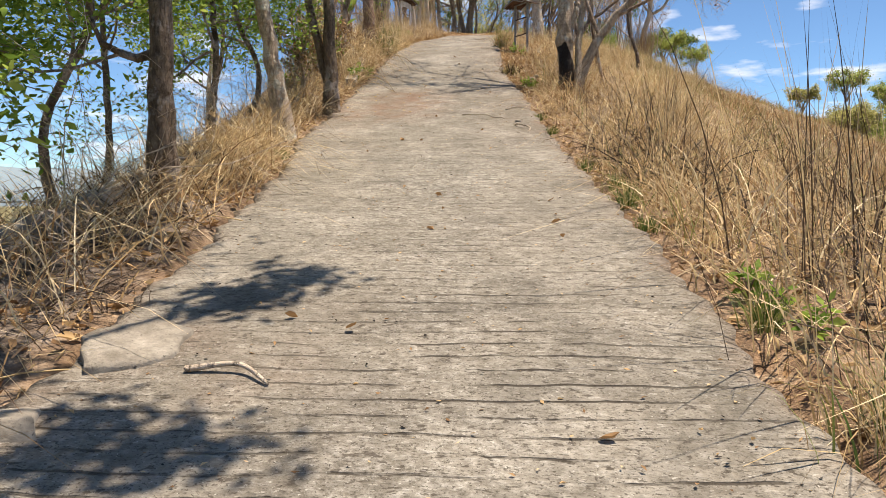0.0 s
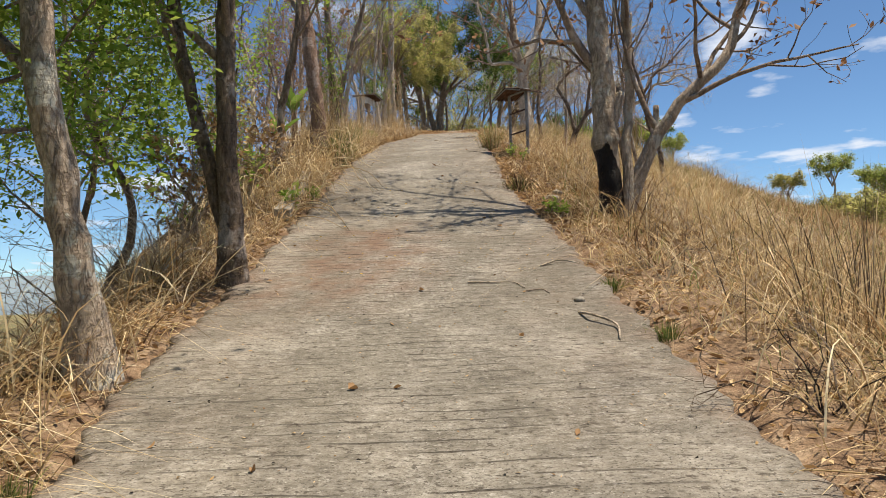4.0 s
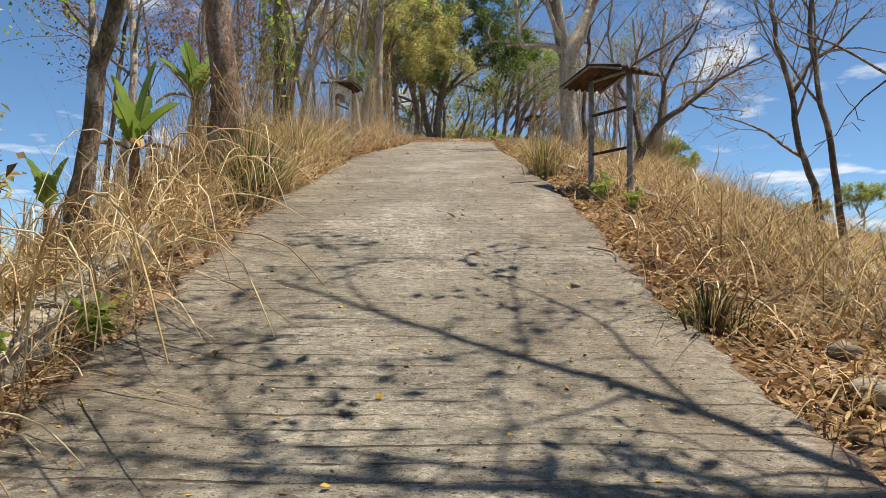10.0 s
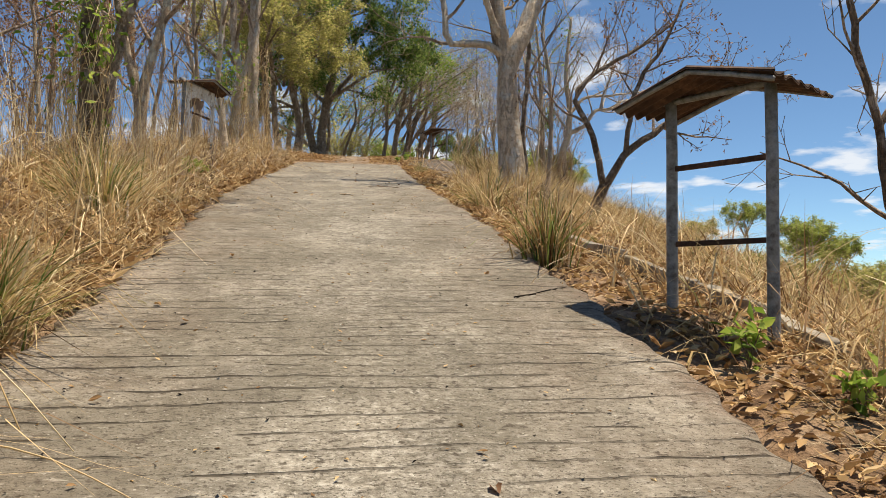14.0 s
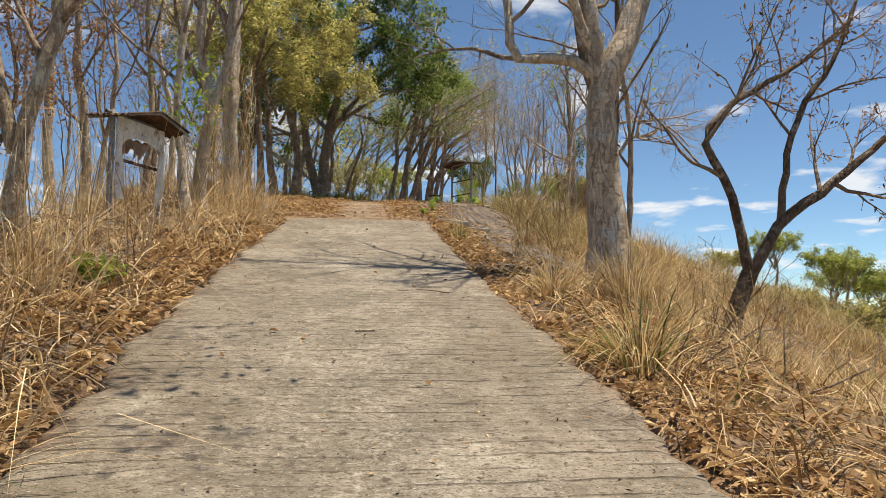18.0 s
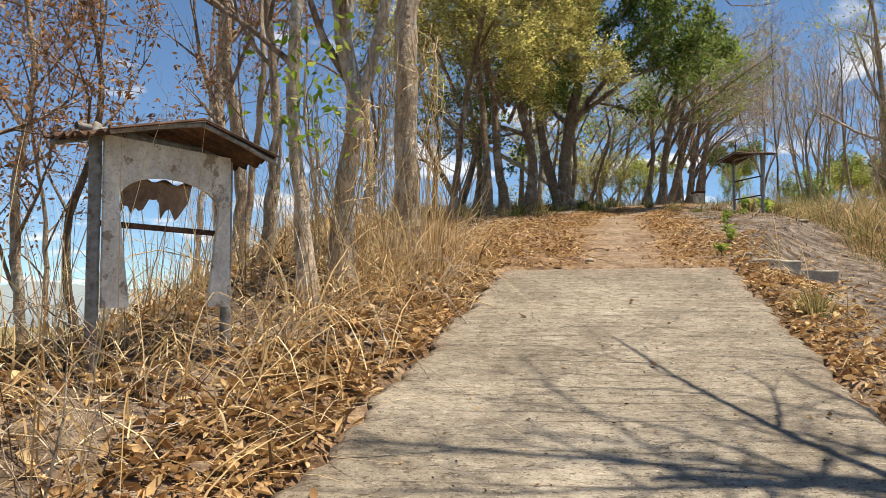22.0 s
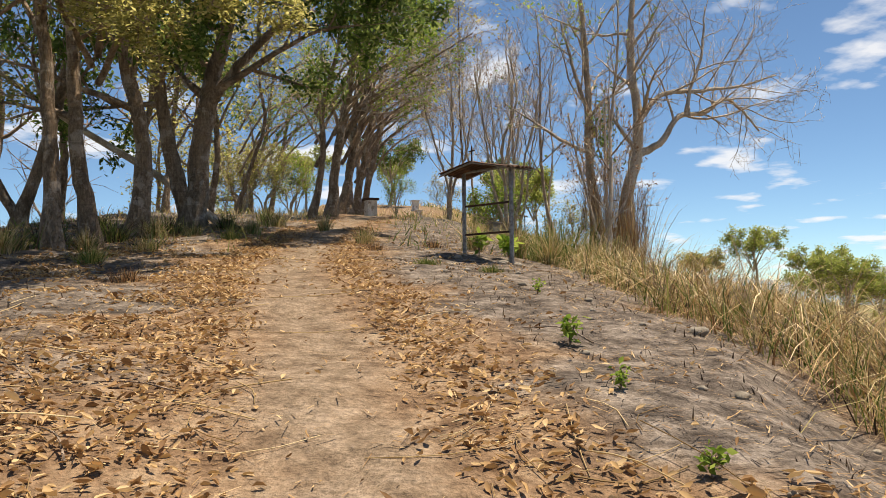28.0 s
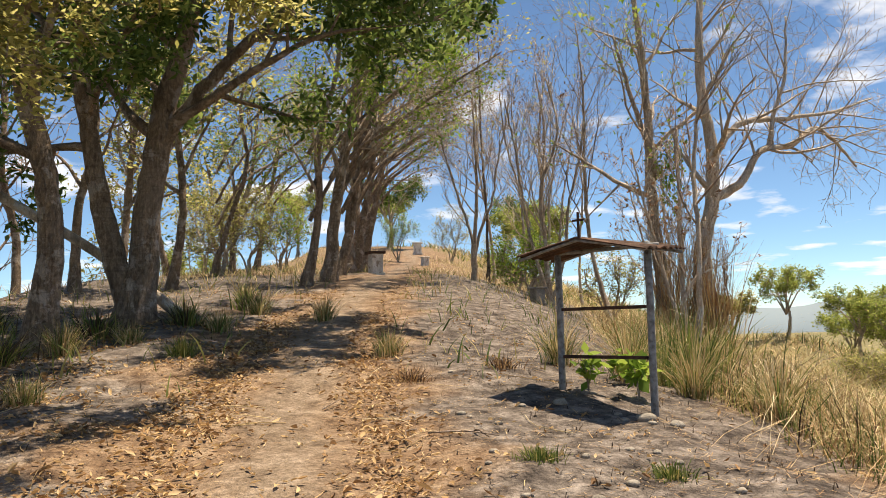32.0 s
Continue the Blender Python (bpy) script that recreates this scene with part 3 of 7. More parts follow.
def build_road():
    ys = np.arange(-5, END + 0.001, 0.04)
    u = np.linspace(0, 1, 48)
    Y0, U = np.meshgrid(ys, u, indexing="ij")
    jag = 0.025 * np.sin(9 * Y0) + 0.02 * np.sin(23 * Y0 + 1) + 0.03 * np.sin(3.7 * Y0)
    X = road_l(Y0) + jag + (road_r(Y0) + 0.03 * np.sin(4.3 * Y0 + 2) + 0.02 * np.sin(17 * Y0) - road_l(Y0) - jag) * U
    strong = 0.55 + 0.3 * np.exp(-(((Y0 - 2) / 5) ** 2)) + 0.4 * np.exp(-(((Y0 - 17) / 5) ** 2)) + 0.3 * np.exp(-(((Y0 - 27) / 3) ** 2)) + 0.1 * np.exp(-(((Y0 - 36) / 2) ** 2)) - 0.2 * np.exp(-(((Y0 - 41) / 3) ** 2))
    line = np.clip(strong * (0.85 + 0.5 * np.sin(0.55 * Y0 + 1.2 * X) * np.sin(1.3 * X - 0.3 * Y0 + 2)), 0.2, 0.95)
    Z = road_z(Y0) + 0.006 * np.sin(3.3 * X + Y0) * np.sin(2.9 * Y0) + 0.003 * np.sin(21 * X) * np.sin(19 * Y0)
    edge = np.clip(1 - np.minimum(U, 1 - U) / 0.015, 0, 1)
    Z = Z - 0.02 * edge
    n, m = Y0.shape
    top = np.stack([X, Y0, Z], -1).reshape(-1, 3)
    i, j = np.meshgrid(np.arange(n - 1), np.arange(m - 1), indexing="ij")
    q = np.stack([i * m + j, i * m + j + 1, (i + 1) * m + j + 1, (i + 1) * m + j], -1).reshape(-1, 4)
    rim = np.concatenate([np.arange(m), (np.arange(1, n)) * m + m - 1, (n - 1) * m + np.arange(m - 2, -1, -1), np.arange(n - 2, 0, -1) * m])
    low = top[rim] - np.array([0, 0, 0.22])
    k = np.arange(len(rim))
    skirt = np.stack([rim, len(top) + k, len(top) + (k + 1) % len(rim), rim[(k + 1) % len(rim)]], -1)
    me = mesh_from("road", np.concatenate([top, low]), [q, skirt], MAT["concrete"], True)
    blot = lambda x, y, a, b: np.exp(-(((X - x) / a) ** 2) - ((Y0 - y) / b) ** 2)  # noqa: E731
    rag = 0.6 + 0.4 * np.sin(6 * X + 2 * Y0) * np.sin(5 * Y0 - 3 * X)
    stain = np.clip((1.7 * blot(-1.38, 15.7, 0.7, 1.4) + 1.0 * blot(-1.95, 14.6, 0.7, 0.8) + 0.8 * blot(-1.3, 17.2, 0.6, 0.7) + 0.4 * blot(-1.3, 3.6, 0.7, 0.9)) * rag
                    + 0.55 * np.clip(1 - np.minimum(U, 1 - U) / 0.06, 0, 1) * rag + 0.25 * np.clip((Y0 - 40.6) / 0.7, 0, 1) + 0.24 * np.clip((np.abs(U - 0.5) - 0.14) / 0.2, 0, 1) * np.clip((Y0 - 9) / 4, 0, 1) * np.clip((36 - Y0) / 4, 0.3, 1) * rag, 0, 0.9)
    # patch strength rises over y 10-35: algae plus tree shade put into the colour
    z0 = np.zeros(len(low))
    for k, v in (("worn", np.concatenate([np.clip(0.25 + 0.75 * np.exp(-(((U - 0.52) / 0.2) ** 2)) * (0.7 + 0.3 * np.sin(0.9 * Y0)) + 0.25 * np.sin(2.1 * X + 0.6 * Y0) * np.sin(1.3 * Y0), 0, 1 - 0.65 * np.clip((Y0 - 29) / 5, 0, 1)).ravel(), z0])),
                 ("groove", np.concatenate([line.ravel(), z0])), ("algae_shade", np.concatenate([(0.35 + 0.4 * np.clip((Y0 - 10) / 4, 0, 1) * np.clip((35 - Y0) / 5, 0, 1) * np.clip(0.55 + 1.6 * np.abs(U - 0.52), 0, 1)).ravel(), z0])), ("stain", np.concatenate([stain.ravel(), z0 + 0.5]))):
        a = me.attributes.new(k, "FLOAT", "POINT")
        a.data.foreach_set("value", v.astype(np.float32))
    tagged(put("road", me), "worn grey concrete road with scored cross lines and brown stains", "road", kind="structure")


build_ground()
build_road()


def build_backdrop():
    """Hazy hills far beyond the plain; the haze is put in as blue-grey colour and glow."""
    m = Mat("haze_glow_hills", 1.0, 0.0)
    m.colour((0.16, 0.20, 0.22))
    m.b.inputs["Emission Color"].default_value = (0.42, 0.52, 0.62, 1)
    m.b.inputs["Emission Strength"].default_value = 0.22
    a = np.linspace(0, 2 * np.pi, 241)[:-1]
    h = 55 + 40 * np.sin(3 * a + 1) * np.sin(7 * a) + 22 * np.sin(17 * a + 2) + 10 * np.sin(41 * a)
    c = np.stack([np.cos(a) * 3400, np.sin(a) * 3400 + 40], 1)
    v = np.concatenate([np.c_[c, np.full(240, -120.0)], np.c_[c * 1.02, np.maximum(h, 8)], np.c_[c * 1.06, np.full(240, -120.0)]])
    k = np.arange(240)
    q = np.concatenate([np.stack([k + o, (k + 1) % 240 + o, (k + 1) % 240 + 240 + o, k + 240 + o], -1) for o in (0, 240)])
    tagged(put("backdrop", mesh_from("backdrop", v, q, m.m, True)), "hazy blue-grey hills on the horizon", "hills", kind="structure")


build_backdrop()

# ---- trees ----


def grow(rng, p, d, length, r, level, out, bend=0.25, rise=0.1, kids=(7, 5, 4), spread=0.9, top=0.15, limb=None, minr=0.004, droop=0.0):
    """Adds a wandering stem and its side branches to out, as (level, points, radii, limb)."""
    n = max(3, min((12, 9, 5, 3)[level], int(length / 0.22)))
    pts, dirs = [np.array(p, float)], []
    d = np.array(d, float) / np.linalg.norm(d)
    for _ in range(n):
        d = d + rng.normal(0, bend / math.sqrt(n), 3) + np.array([0, 0, rise / n - droop / n])
        d /= np.linalg.norm(d)
        dirs.append(d.copy())
        pts.append(pts[-1] + d * length / n)
    rad = r * (1 - (1 - top) * np.linspace(0, 1, n + 1) ** 0.9)
    rad = np.maximum(rad, minr)
    out.append((level, np.array(pts), rad, limb))
    if level < len(kids):
        start = 0.3 if level == 0 else 0.2
        for k in range(kids[level]):
            u = start + (1 - start) * (k + rng.uniform(0.2, 0.9)) / kids[level]
            i = min(int(u * n), n - 1)
            az = rng.uniform(0, 2 * np.pi) if level else k * 2.4 + rng.uniform(-0.6, 0.6)
            t = dirs[i]
            a = np.cross(t, [0.3, 0.9, 0.2]); a /= np.linalg.norm(a)
            b = np.cross(t, a)
            sp = spread * rng.uniform(0.7, 1.25)
            nd = t * math.cos(sp) + (a * math.cos(az) + b * math.sin(az)) * math.sin(sp)
            ln = length * rng.uniform(0.38, 0.62) * (1.15 - 0.5 * u)
            grow(rng, pts[i] + (pts[i + 1] - pts[i]) * 0.5, nd, ln, min(rad[i] * 0.62, r * 0.6), level + 1, out, bend * 1.25, rise, kids, spread, 0.2,
                 k if limb is None else limb, minr, droop)
    return out


def tree(x, y, label, stems, r, mat="bark", crown=None, kids=(6, 5, 4), seed=1, height=None, spread=0.8, rise=0.35, bend=0.35, leaf=(0.09, 14, 0.3, 0.4),
         category="tree", group="", sides0=12, twig="twig", minr=0.004, char=0.0, crown_from=2, z=None, density=1.0, sink=0.15, flare=1.5, droop=0.0, start=0.3):
    """A tree on its own Empty: trunk, limbs, and a crown of single leaves round the twigs.
    stems: lists of points, relative to the base, that the main stems follow; side branches grow from them."""
    rng = np.random.default_rng(seed)
    z = float(land(x, y)) if z is None else z
    base = thing("tree", (x, y, z), label, category, group)
    out = []
    for k, (pts, r0, r1, nk) in enumerate(stems):
        P = spline(pts, max(6, int(np.linalg.norm(np.diff(np.array(pts), axis=0), axis=1).sum() / (0.07 if char and k == 0 else 0.22))))
        P[1:-1] += rng.normal(0, 0.003 if char and k == 0 else 0.012, P[1:-1].shape)
        u = np.linspace(0, 1, len(P))
        R = r0 + (r1 - r0) * u**0.8
        if k == 0:
            P[0, 2] -= sink
            R = R * (1 + (flare - 1) * np.exp(-u * np.linalg.norm(P[-1] - P[0]) / 0.28))
            if char:
                # a swollen lip over the burnt hollow
                R = R * (1 + 0.13 * np.exp(-(((P[:, 2] - char) / 0.07) ** 2)) - 0.12 * np.clip((char - P[:, 2]) / 0.2, 0, 1) * np.clip(P[:, 2] / 0.35, 0, 1))
        out.append((0, P, R, ("stem", k)))
        for c in range(nk):
            w = start + (1 - start) * (c + rng.uniform(0.1, 0.9)) / nk if nk else 0
            i = min(int(w * (len(P) - 1)), len(P) - 2)
            t = P[i + 1] - P[i]; t /= np.linalg.norm(t)
            a = np.cross(t, [0.3, 0.9, 0.2]); a /= np.linalg.norm(a)
            b = np.cross(t, a)
            az = c * 2.4 + rng.uniform(-0.7, 0.7)
            sp = spread * rng.uniform(0.7, 1.2)
            nd = t * math.cos(sp) + (a * math.cos(az) + b * math.sin(az)) * math.sin(sp)
            ln = (height or np.linalg.norm(P[-1])) * rng.uniform(0.28, 0.46) * (1.2 - 0.5 * w)
            grow(rng, P[i], nd, ln, R[i] * 0.55, 1, out, bend, rise, (0,) + tuple(kids[1:]), spread, 0.2, ("limb", k, c), minr, droop)
    groups = {}
    for lv, P, R, key in out:
        near = y < 45 and abs(x) < 5
        sd = (sides0, 7, 5, 3)[min(lv, 3)] if near else (9, 4, 3, 3)[min(lv, 3)]
        if not near and lv > 1:
            P, R = (P[[0, len(P) // 2, -1]], R[[0, len(P) // 2, -1]]) if lv == 2 else (P[[0, -1]], R[[0, -1]])
        groups.setdefault(key, []).append(tube(P, R, sd, 0.10 if lv == 0 else 0.05 if lv == 1 else 0, len(groups)))
    for key, tubes in groups.items():
        v, f = join(tubes)
        name = "trunk" if key[0] == "stem" and key[1] == 0 else "limb"
        me = mesh_from(name, v, f, MAT[mat if key[0] == "stem" else twig], True)
        if char and name == "trunk":
            P, R = out[0][1], out[0][2]
            axis = np.interp(v[:, 2], P[:, 2], P[:, 0])
            near = (v[:, 0] - axis) / np.interp(v[:, 2], P[:, 2], R)
            top = char + 0.05 * np.sin(3 * near + 1) - 0.35 * np.clip(near, 0, 1)
            mask = np.clip((top - v[:, 2]) / 0.16, 0, 1) * np.clip(1.15 - 0.55 * near, 0, 1)
            at = me.attributes.new("char", "FLOAT", "POINT")
            at.data.foreach_set("value", mask.astype(np.float32))
            put(name, me, base, "grey trunk burnt black and hollow near the ground")
        else:
            put(name, me, base)
    if crown:
        size, per, scatter, aspect = leaf
        at = []
        for lv, P, R, key in out:
            if lv >= crown_from:
                ln = np.linalg.norm(P[-1] - P[0])
                m = rng.poisson(per * density * (0.4 + ln))
                if m:
                    u = rng.uniform(0.25, 1.05, m) * (len(P) - 1)
                    i = np.minimum(u.astype(int), len(P) - 2)
                    at.append(P[i] + (P[i + 1] - P[i]) * (u - i)[:, None] + rng.normal(0, scatter * 0.45, (m, 3)))
        if at:
            at = np.concatenate(at)
            v, f = leaves(at, size * rng.uniform(0.6, 1.4, len(at)), rng, {"leaf_olive": 0.6, "leaf": 0.45, "leaf_lime": 0.5}.get(crown, 0.2), aspect, 0.25, y > 45 or abs(x) > 4)
            put("crown", mesh_from("crown", v, f, MAT[crown], True), base)
    return base


def lean_stem(h, dx=0.0, dy=0.0, wig=0.12, seed=0, n=5):
    rng = np.random.default_rng(seed + 77)
    u = np.linspace(0, 1, n)
    return [(dx * t + rng.normal(0, wig) * (t > 0) * (t < 1), dy * t + rng.normal(0, wig) * (t > 0) * (t < 1), h * t) for t in u]


# a leafy tree behind the start, whose boughs shade the road
tree(-3.1, 1.2, "leafy roadside tree reaching over the road", [
    ([(0, 0, 0), (0.05, 0.1, 1.5), (0.1, 0.2, 3.0), (0.2, 0.3, 5.5)], 0.13, 0.06, 5),
    ([(0.1, 0.2, 2.6), (1.2, 1.3, 4.0), (2.2, 2.5, 4.7), (3.2, 3.6, 5.0)], 0.06, 0.02, 6),
    ([(0.1, 0.2, 2.8), (1.2, 0.9, 4.1), (2.2, 1.5, 4.7), (3.0, 2.0, 5.0)], 0.06, 0.02, 7),
], 0.13, "bark_dark", "leaf", (6, 4, 3), 10, 2.6, leaf=(0.13, 22, 0.25, 0.45), crown_from=1)
# left side of the road, from the foot of the slope upwards
tree(-2.75, 7.0, "leafy roadside tree with dark furrowed trunk", [(lean_stem(6.5, 0.15, 0.1, 0.05, 1), 0.12, 0.06, 9), ([(-0.02, 0, 1.25), (-0.3, 0, 1.22), (-0.5, 0.0, 1.32), (-0.65, 0.05, 1.65)], 0.045, 0.015, 3)], 0.12, "bark_dark", "leaf", (6, 5, 3), 11, 6.5, leaf=(0.1, 84, 0.5, 0.42))
tree(-2.88, 12.0, "leafy roadside tree with a pale patchy leaning trunk", [([(0, 0, 0), (-0.12, 0.0, 0.8), (-0.28, 0, 1.8), (-0.42, 0.1, 3.2), (-0.5, 0.2, 6.5)], 0.14, 0.06, 8)], 0.13, "bark", "leaf", (6, 4, 3), 12, 6.5, leaf=(0.12, 40, 0.5, 0.42))
tree(-2.72, 14.9, "dark rough-barked tree with green leaves", [(lean_stem(6.5, 0.0, 0.3, 0.05, 3), 0.13, 0.06, 8), ([(0.05, 0, 0.2), (-0.25, 0.1, 1.3), (-0.55, 0.2, 2.6), (-0.8, 0.3, 5)], 0.09, 0.04, 5)], 0.13, "bark_dark", "leaf", (6, 4, 3), 13, 6.0, leaf=(0.12, 34, 0.45, 0.42))
tree(-3.75, 22.2, "thin leaning tree with sparse green leaves", [(lean_stem(5.5, 0.55, 0.2, 0.08, 4), 0.095, 0.04, 5)], 0.09, "bark_mid", "leaf", (6, 4, 3), 14, 5.5, leaf=(0.09, 9, 0.3, 0.42))
tree(-3.42, 25.5, "tall red-brown tree leaning beside the road", [(lean_stem(8.5, -0.75, 0.3, 0.05, 5), 0.19, 0.10, 5)], 0.17, "bark_red", None, (6, 4, 3), 15, 8)
tree(-3.85, 31.0, "upright brown tree in dry grass", [(lean_stem(8, -0.1, 0.2, 0.06, 6), 0.13, 0.06, 4), ([(0.12, -0.05, 0.3), (0.3, 0, 1.4), (0.6, 0.1, 2.6), (1.2, 0.2, 4.6)], 0.09, 0.04, 5)], 0.13, "bark_mid", "leaf", (6, 4, 3), 16, 7.5, leaf=(0.1, 9, 0.3, 0.42))
tree(-3.9, 34.0, "forked leaning bare tree", [([(0, 0, 0), (0.1, 0, 1.2), (0.35, 0.1, 2.4), (0.8, 0.2, 4.5)], 0.1, 0.04, 5), ([(0, 0, 0.9), (-0.3, 0, 2.2), (-0.5, 0.1, 4.4)], 0.07, 0.03, 5)], 0.1, "bark", None, (6, 4, 3), 17, 5)
tree(-3.0, 38.35, "thin grey tree with green sprouts", [(lean_stem(6, -0.1, 0.2, 0.08, 7), 0.075, 0.03, 7)], 0.08, "bark_pale", "leaf", (6, 4, 3), 18, 5.5, leaf=(0.09, 4, 0.3, 0.42))
tree(-2.95, 39.1, "crooked pale tree with a knobby burl", [([(0, 0, 0), (0.02, 0, 0.9), (0.12, 0, 1.6), (-0.03, 0.05, 2.6), (0.2, 0.1, 5.5)], 0.11, 0.05, 7), ([(0.1, 0, 1.5), (0.35, 0, 2.3), (0.5, 0.1, 4.6)], 0.07, 0.03, 5)], 0.1, "bark_pale", None, (6, 4, 3), 19, 5.5)
tree(-2.68, 40.9, "tall straight pale trunk wrapped in dry vines", [(lean_stem(9, 0.1, 0.2, 0.04, 8), 0.15, 0.09, 6)], 0.15, "bark_pale", None, (6, 4, 3), 20, 8)
tree(-3.9, 39.6, "slender bare tree in dry straw", [(lean_stem(6, 0.1, 0.1, 0.1, 9), 0.06, 0.025, 7)], 0.06, "bark", None, (6, 4, 3), 21, 6)
tree(-5.9, 43.8, "brown forked tree with withered leaves", [(lean_stem(7, -0.4, 0.2, 0.1, 10), 0.13, 0.05, 7)], 0.13, "bark", "leaf_dry", (6, 5, 3), 22, 6.5, leaf=(0.1, 6, 0.3, 0.45))
tree(-7.4, 46.7, "tall bare brown tree", [(lean_stem(9, -0.3, 0.3, 0.1, 11), 0.15, 0.05, 8)], 0.15, "bark", None, (6, 4, 3), 23, 8)
tree(-6.6, 38.0, "slim tree with reddish withered leaves", [(lean_stem(5.5, 0.2, 0.2, 0.1, 12), 0.08, 0.03, 8)], 0.08, "bark", "leaf_dry", (6, 5, 3), 24, 5.5, leaf=(0.08, 26, 0.25, 0.4))
tree(-7.5, 41.0, "slim tree with reddish withered leaves", [(lean_stem(6.5, -0.4, 0.2, 0.1, 13), 0.09, 0.03, 8)], 0.09, "bark", "leaf_dry", (6, 5, 3), 25, 6, leaf=(0.08, 24, 0.25, 0.4))
for k, (bx, by, bh) in enumerate([(-8.0, 54.7, 9), (-5.9, 28.5, 6), (-7.2, 36.2, 8), (-5.0, 48.5, 8), (-6.2, 18.5, 6), (-9.5, 50, 9), (-10, 57, 9)]):
    tree(bx, by, "slender bare dry-season tree", [(lean_stem(bh, (k % 3 - 1) * 0.5, 0.2, 0.12, 30 + k), 0.07 + 0.01 * (k % 4), 0.03, 8)], 0.1, ("bark", "bark_pale")[k % 2],
         "leaf" if k in (1, 4) else None, (6, 4, 3), 40 + k, bh, leaf=(0.09, 8, 0.3, 0.42), group="bare trees")

for k, (bx, by, bh) in enumerate([(-5.8, 35.6, 5.5), (-6.2, 40.2, 6), (-5.4, 42.6, 6), (-8.4, 37.5, 6.5), (-8.8, 43, 7), (-6.9, 30.5, 5.5)]):
    tree(bx, by, "slim tree with reddish withered leaves", [(lean_stem(bh, (k % 3 - 1) * 0.5, 0.2, 0.12, 330 + k), 0.05 + 0.008 * (k % 4), 0.02, 9)], 0.1, ("bark", "bark_dark")[k % 2], "leaf_dry", (6, 5, 3), 340 + k, bh, leaf=(0.075, 10 + 7 * (k % 3), 0.22, 0.38), group="withered trees")

# low leafy trees below the left bank
for k, (bx, by, bh, cr) in enumerate([(-5.0, 9.6, 5.8, "leaf"), (-6.2, 13.0, 6.6, "leaf"), (-5.0, 16.8, 5.6, "leaf"), (-6.6, 19.6, 6.0, "leaf"), (-5.4, 6.4, 5.4, "leaf"), (-4.6, 13.4, 4.6, "leaf")]):
    tree(bx, by, "low spreading tree with bright green leaves" if cr != "leaf_dry" else "small tree with hanging withered brown leaves", [(lean_stem(bh, 0.2 * (k % 3), 0.2, 0.2, 140 + k), 0.075, 0.025, 12)], 0.08, "bark_dark", cr, (6, 5, 3), 150 + k, bh * 1.15,
         spread=1.1, rise=0.25, leaf=(0.1, 40, 0.4, 0.45), group="low trees below the bank", crown_from=1, start=0.37)

for k, (bx, by, bh, cr) in enumerate([(-3.6, 16.4, 1.7, "litter"), (-4.05, 17.9, 2.2, "leaf"), (-3.75, 19.4, 1.8, "litter"), (-4.3, 20.9, 2.4, "leaf_olive")]):
    tree(bx, by, {"litter": "shrub with hanging withered brown leaves on the bank", "leaf": "leafy green shrub on the bank", "leaf_olive": "shrub with olive leaves on the bank"}[cr],
         [(lean_stem(bh, 0.2, 0.1, 0.12, 620 + k), 0.03, 0.012, 8), (lean_stem(bh * 0.85, -0.4, 0.2, 0.12, 640 + k), 0.025, 0.01, 7), (lean_stem(bh * 0.8, 0.45, -0.2, 0.12, 660 + k), 0.025, 0.01, 7)],
         0.03, "bark", cr, (6, 5, 3), 630 + k, bh * 0.8, spread=0.8, rise=0.2, leaf=(0.09, 3.0 if cr == "litter" else 5.0, 0.14, 0.42), category="bush", group="shrubs on the bank", crown_from=1, start=0.2, flare=1.0)

# the charred tree and the trees on the right
tree(1.93, 18.45, "forked roadside tree with a charred black lower trunk", [
    ([(0, 0, 0), (-0.03, 0.0, 0.5), (-0.08, 0, 1.1), (-0.06, 0.05, 1.8), (-0.1, 0.2, 3.2), (0.1, 0.4, 6.5)], 0.205, 0.10, 6),
    ([(0.14, -0.16, -0.25), (0.2, -0.1, 0.3), (0.23, -0.02, 0.9), (0.3, 0.1, 1.5), (0.36, 0.2, 2.6), (0.3, 0.3, 6.0)], 0.085, 0.04, 5),
    ([(0.2, 0.02, 0.1), (0.33, 0.0, 0.45), (0.52, -0.02, 0.85), (0.74, -0.05, 1.25), (1.1, -0.1, 1.72), (1.72, -0.1, 2.25), (1.9, 0, 2.8), (2.2, 0, 3.6)], 0.12, 0.05, 8),
    ([(-0.1, 0.15, 2.9), (-0.8, 0.3, 3.9), (-1.7, 0.5, 4.9), (-3.0, 0.8, 5.8)], 0.055, 0.02, 9),
    ([(-0.1, 0.2, 3.3), (-0.6, 1.2, 4.6), (-1.5, 2.2, 5.6), (-2.4, 3.2, 6.4)], 0.05, 0.02, 8),
    ([(0.03, 0, 1.3), (0.12, 0, 1.55), (0.17, 0, 1.82)], 0.085, 0.06, 0),
    ([(0.66, -0.04, 1.1), (0.66, -0.02, 1.35), (0.68, 0, 1.6)], 0.05, 0.04, 0),
], 0.19, "bark_charred", "leaf_dry", (6, 5, 3), 51, 6.5, spread=0.9, flare=1.15, leaf=(0.12, 2.4, 0.10, 0.5), char=1.1, sides0=20)
tree(5.55, 29.2, "thin dark crooked tree on the slope", [([(0, 0, -0.3), (-0.12, 0, 0.8), (-0.4, 0, 1.7), (-0.5, 0, 2.5), (-0.75, 0, 3.4), (-0.8, 0, 5)], 0.075, 0.03, 7), ([(-0.5, 0, 2.4), (-0.1, 0, 3.0), (0.2, 0, 3.2), (0.9, 0, 3.9)], 0.045, 0.015, 5)], 0.07, "bark_dark", None, (6, 4, 3), 52, 5)
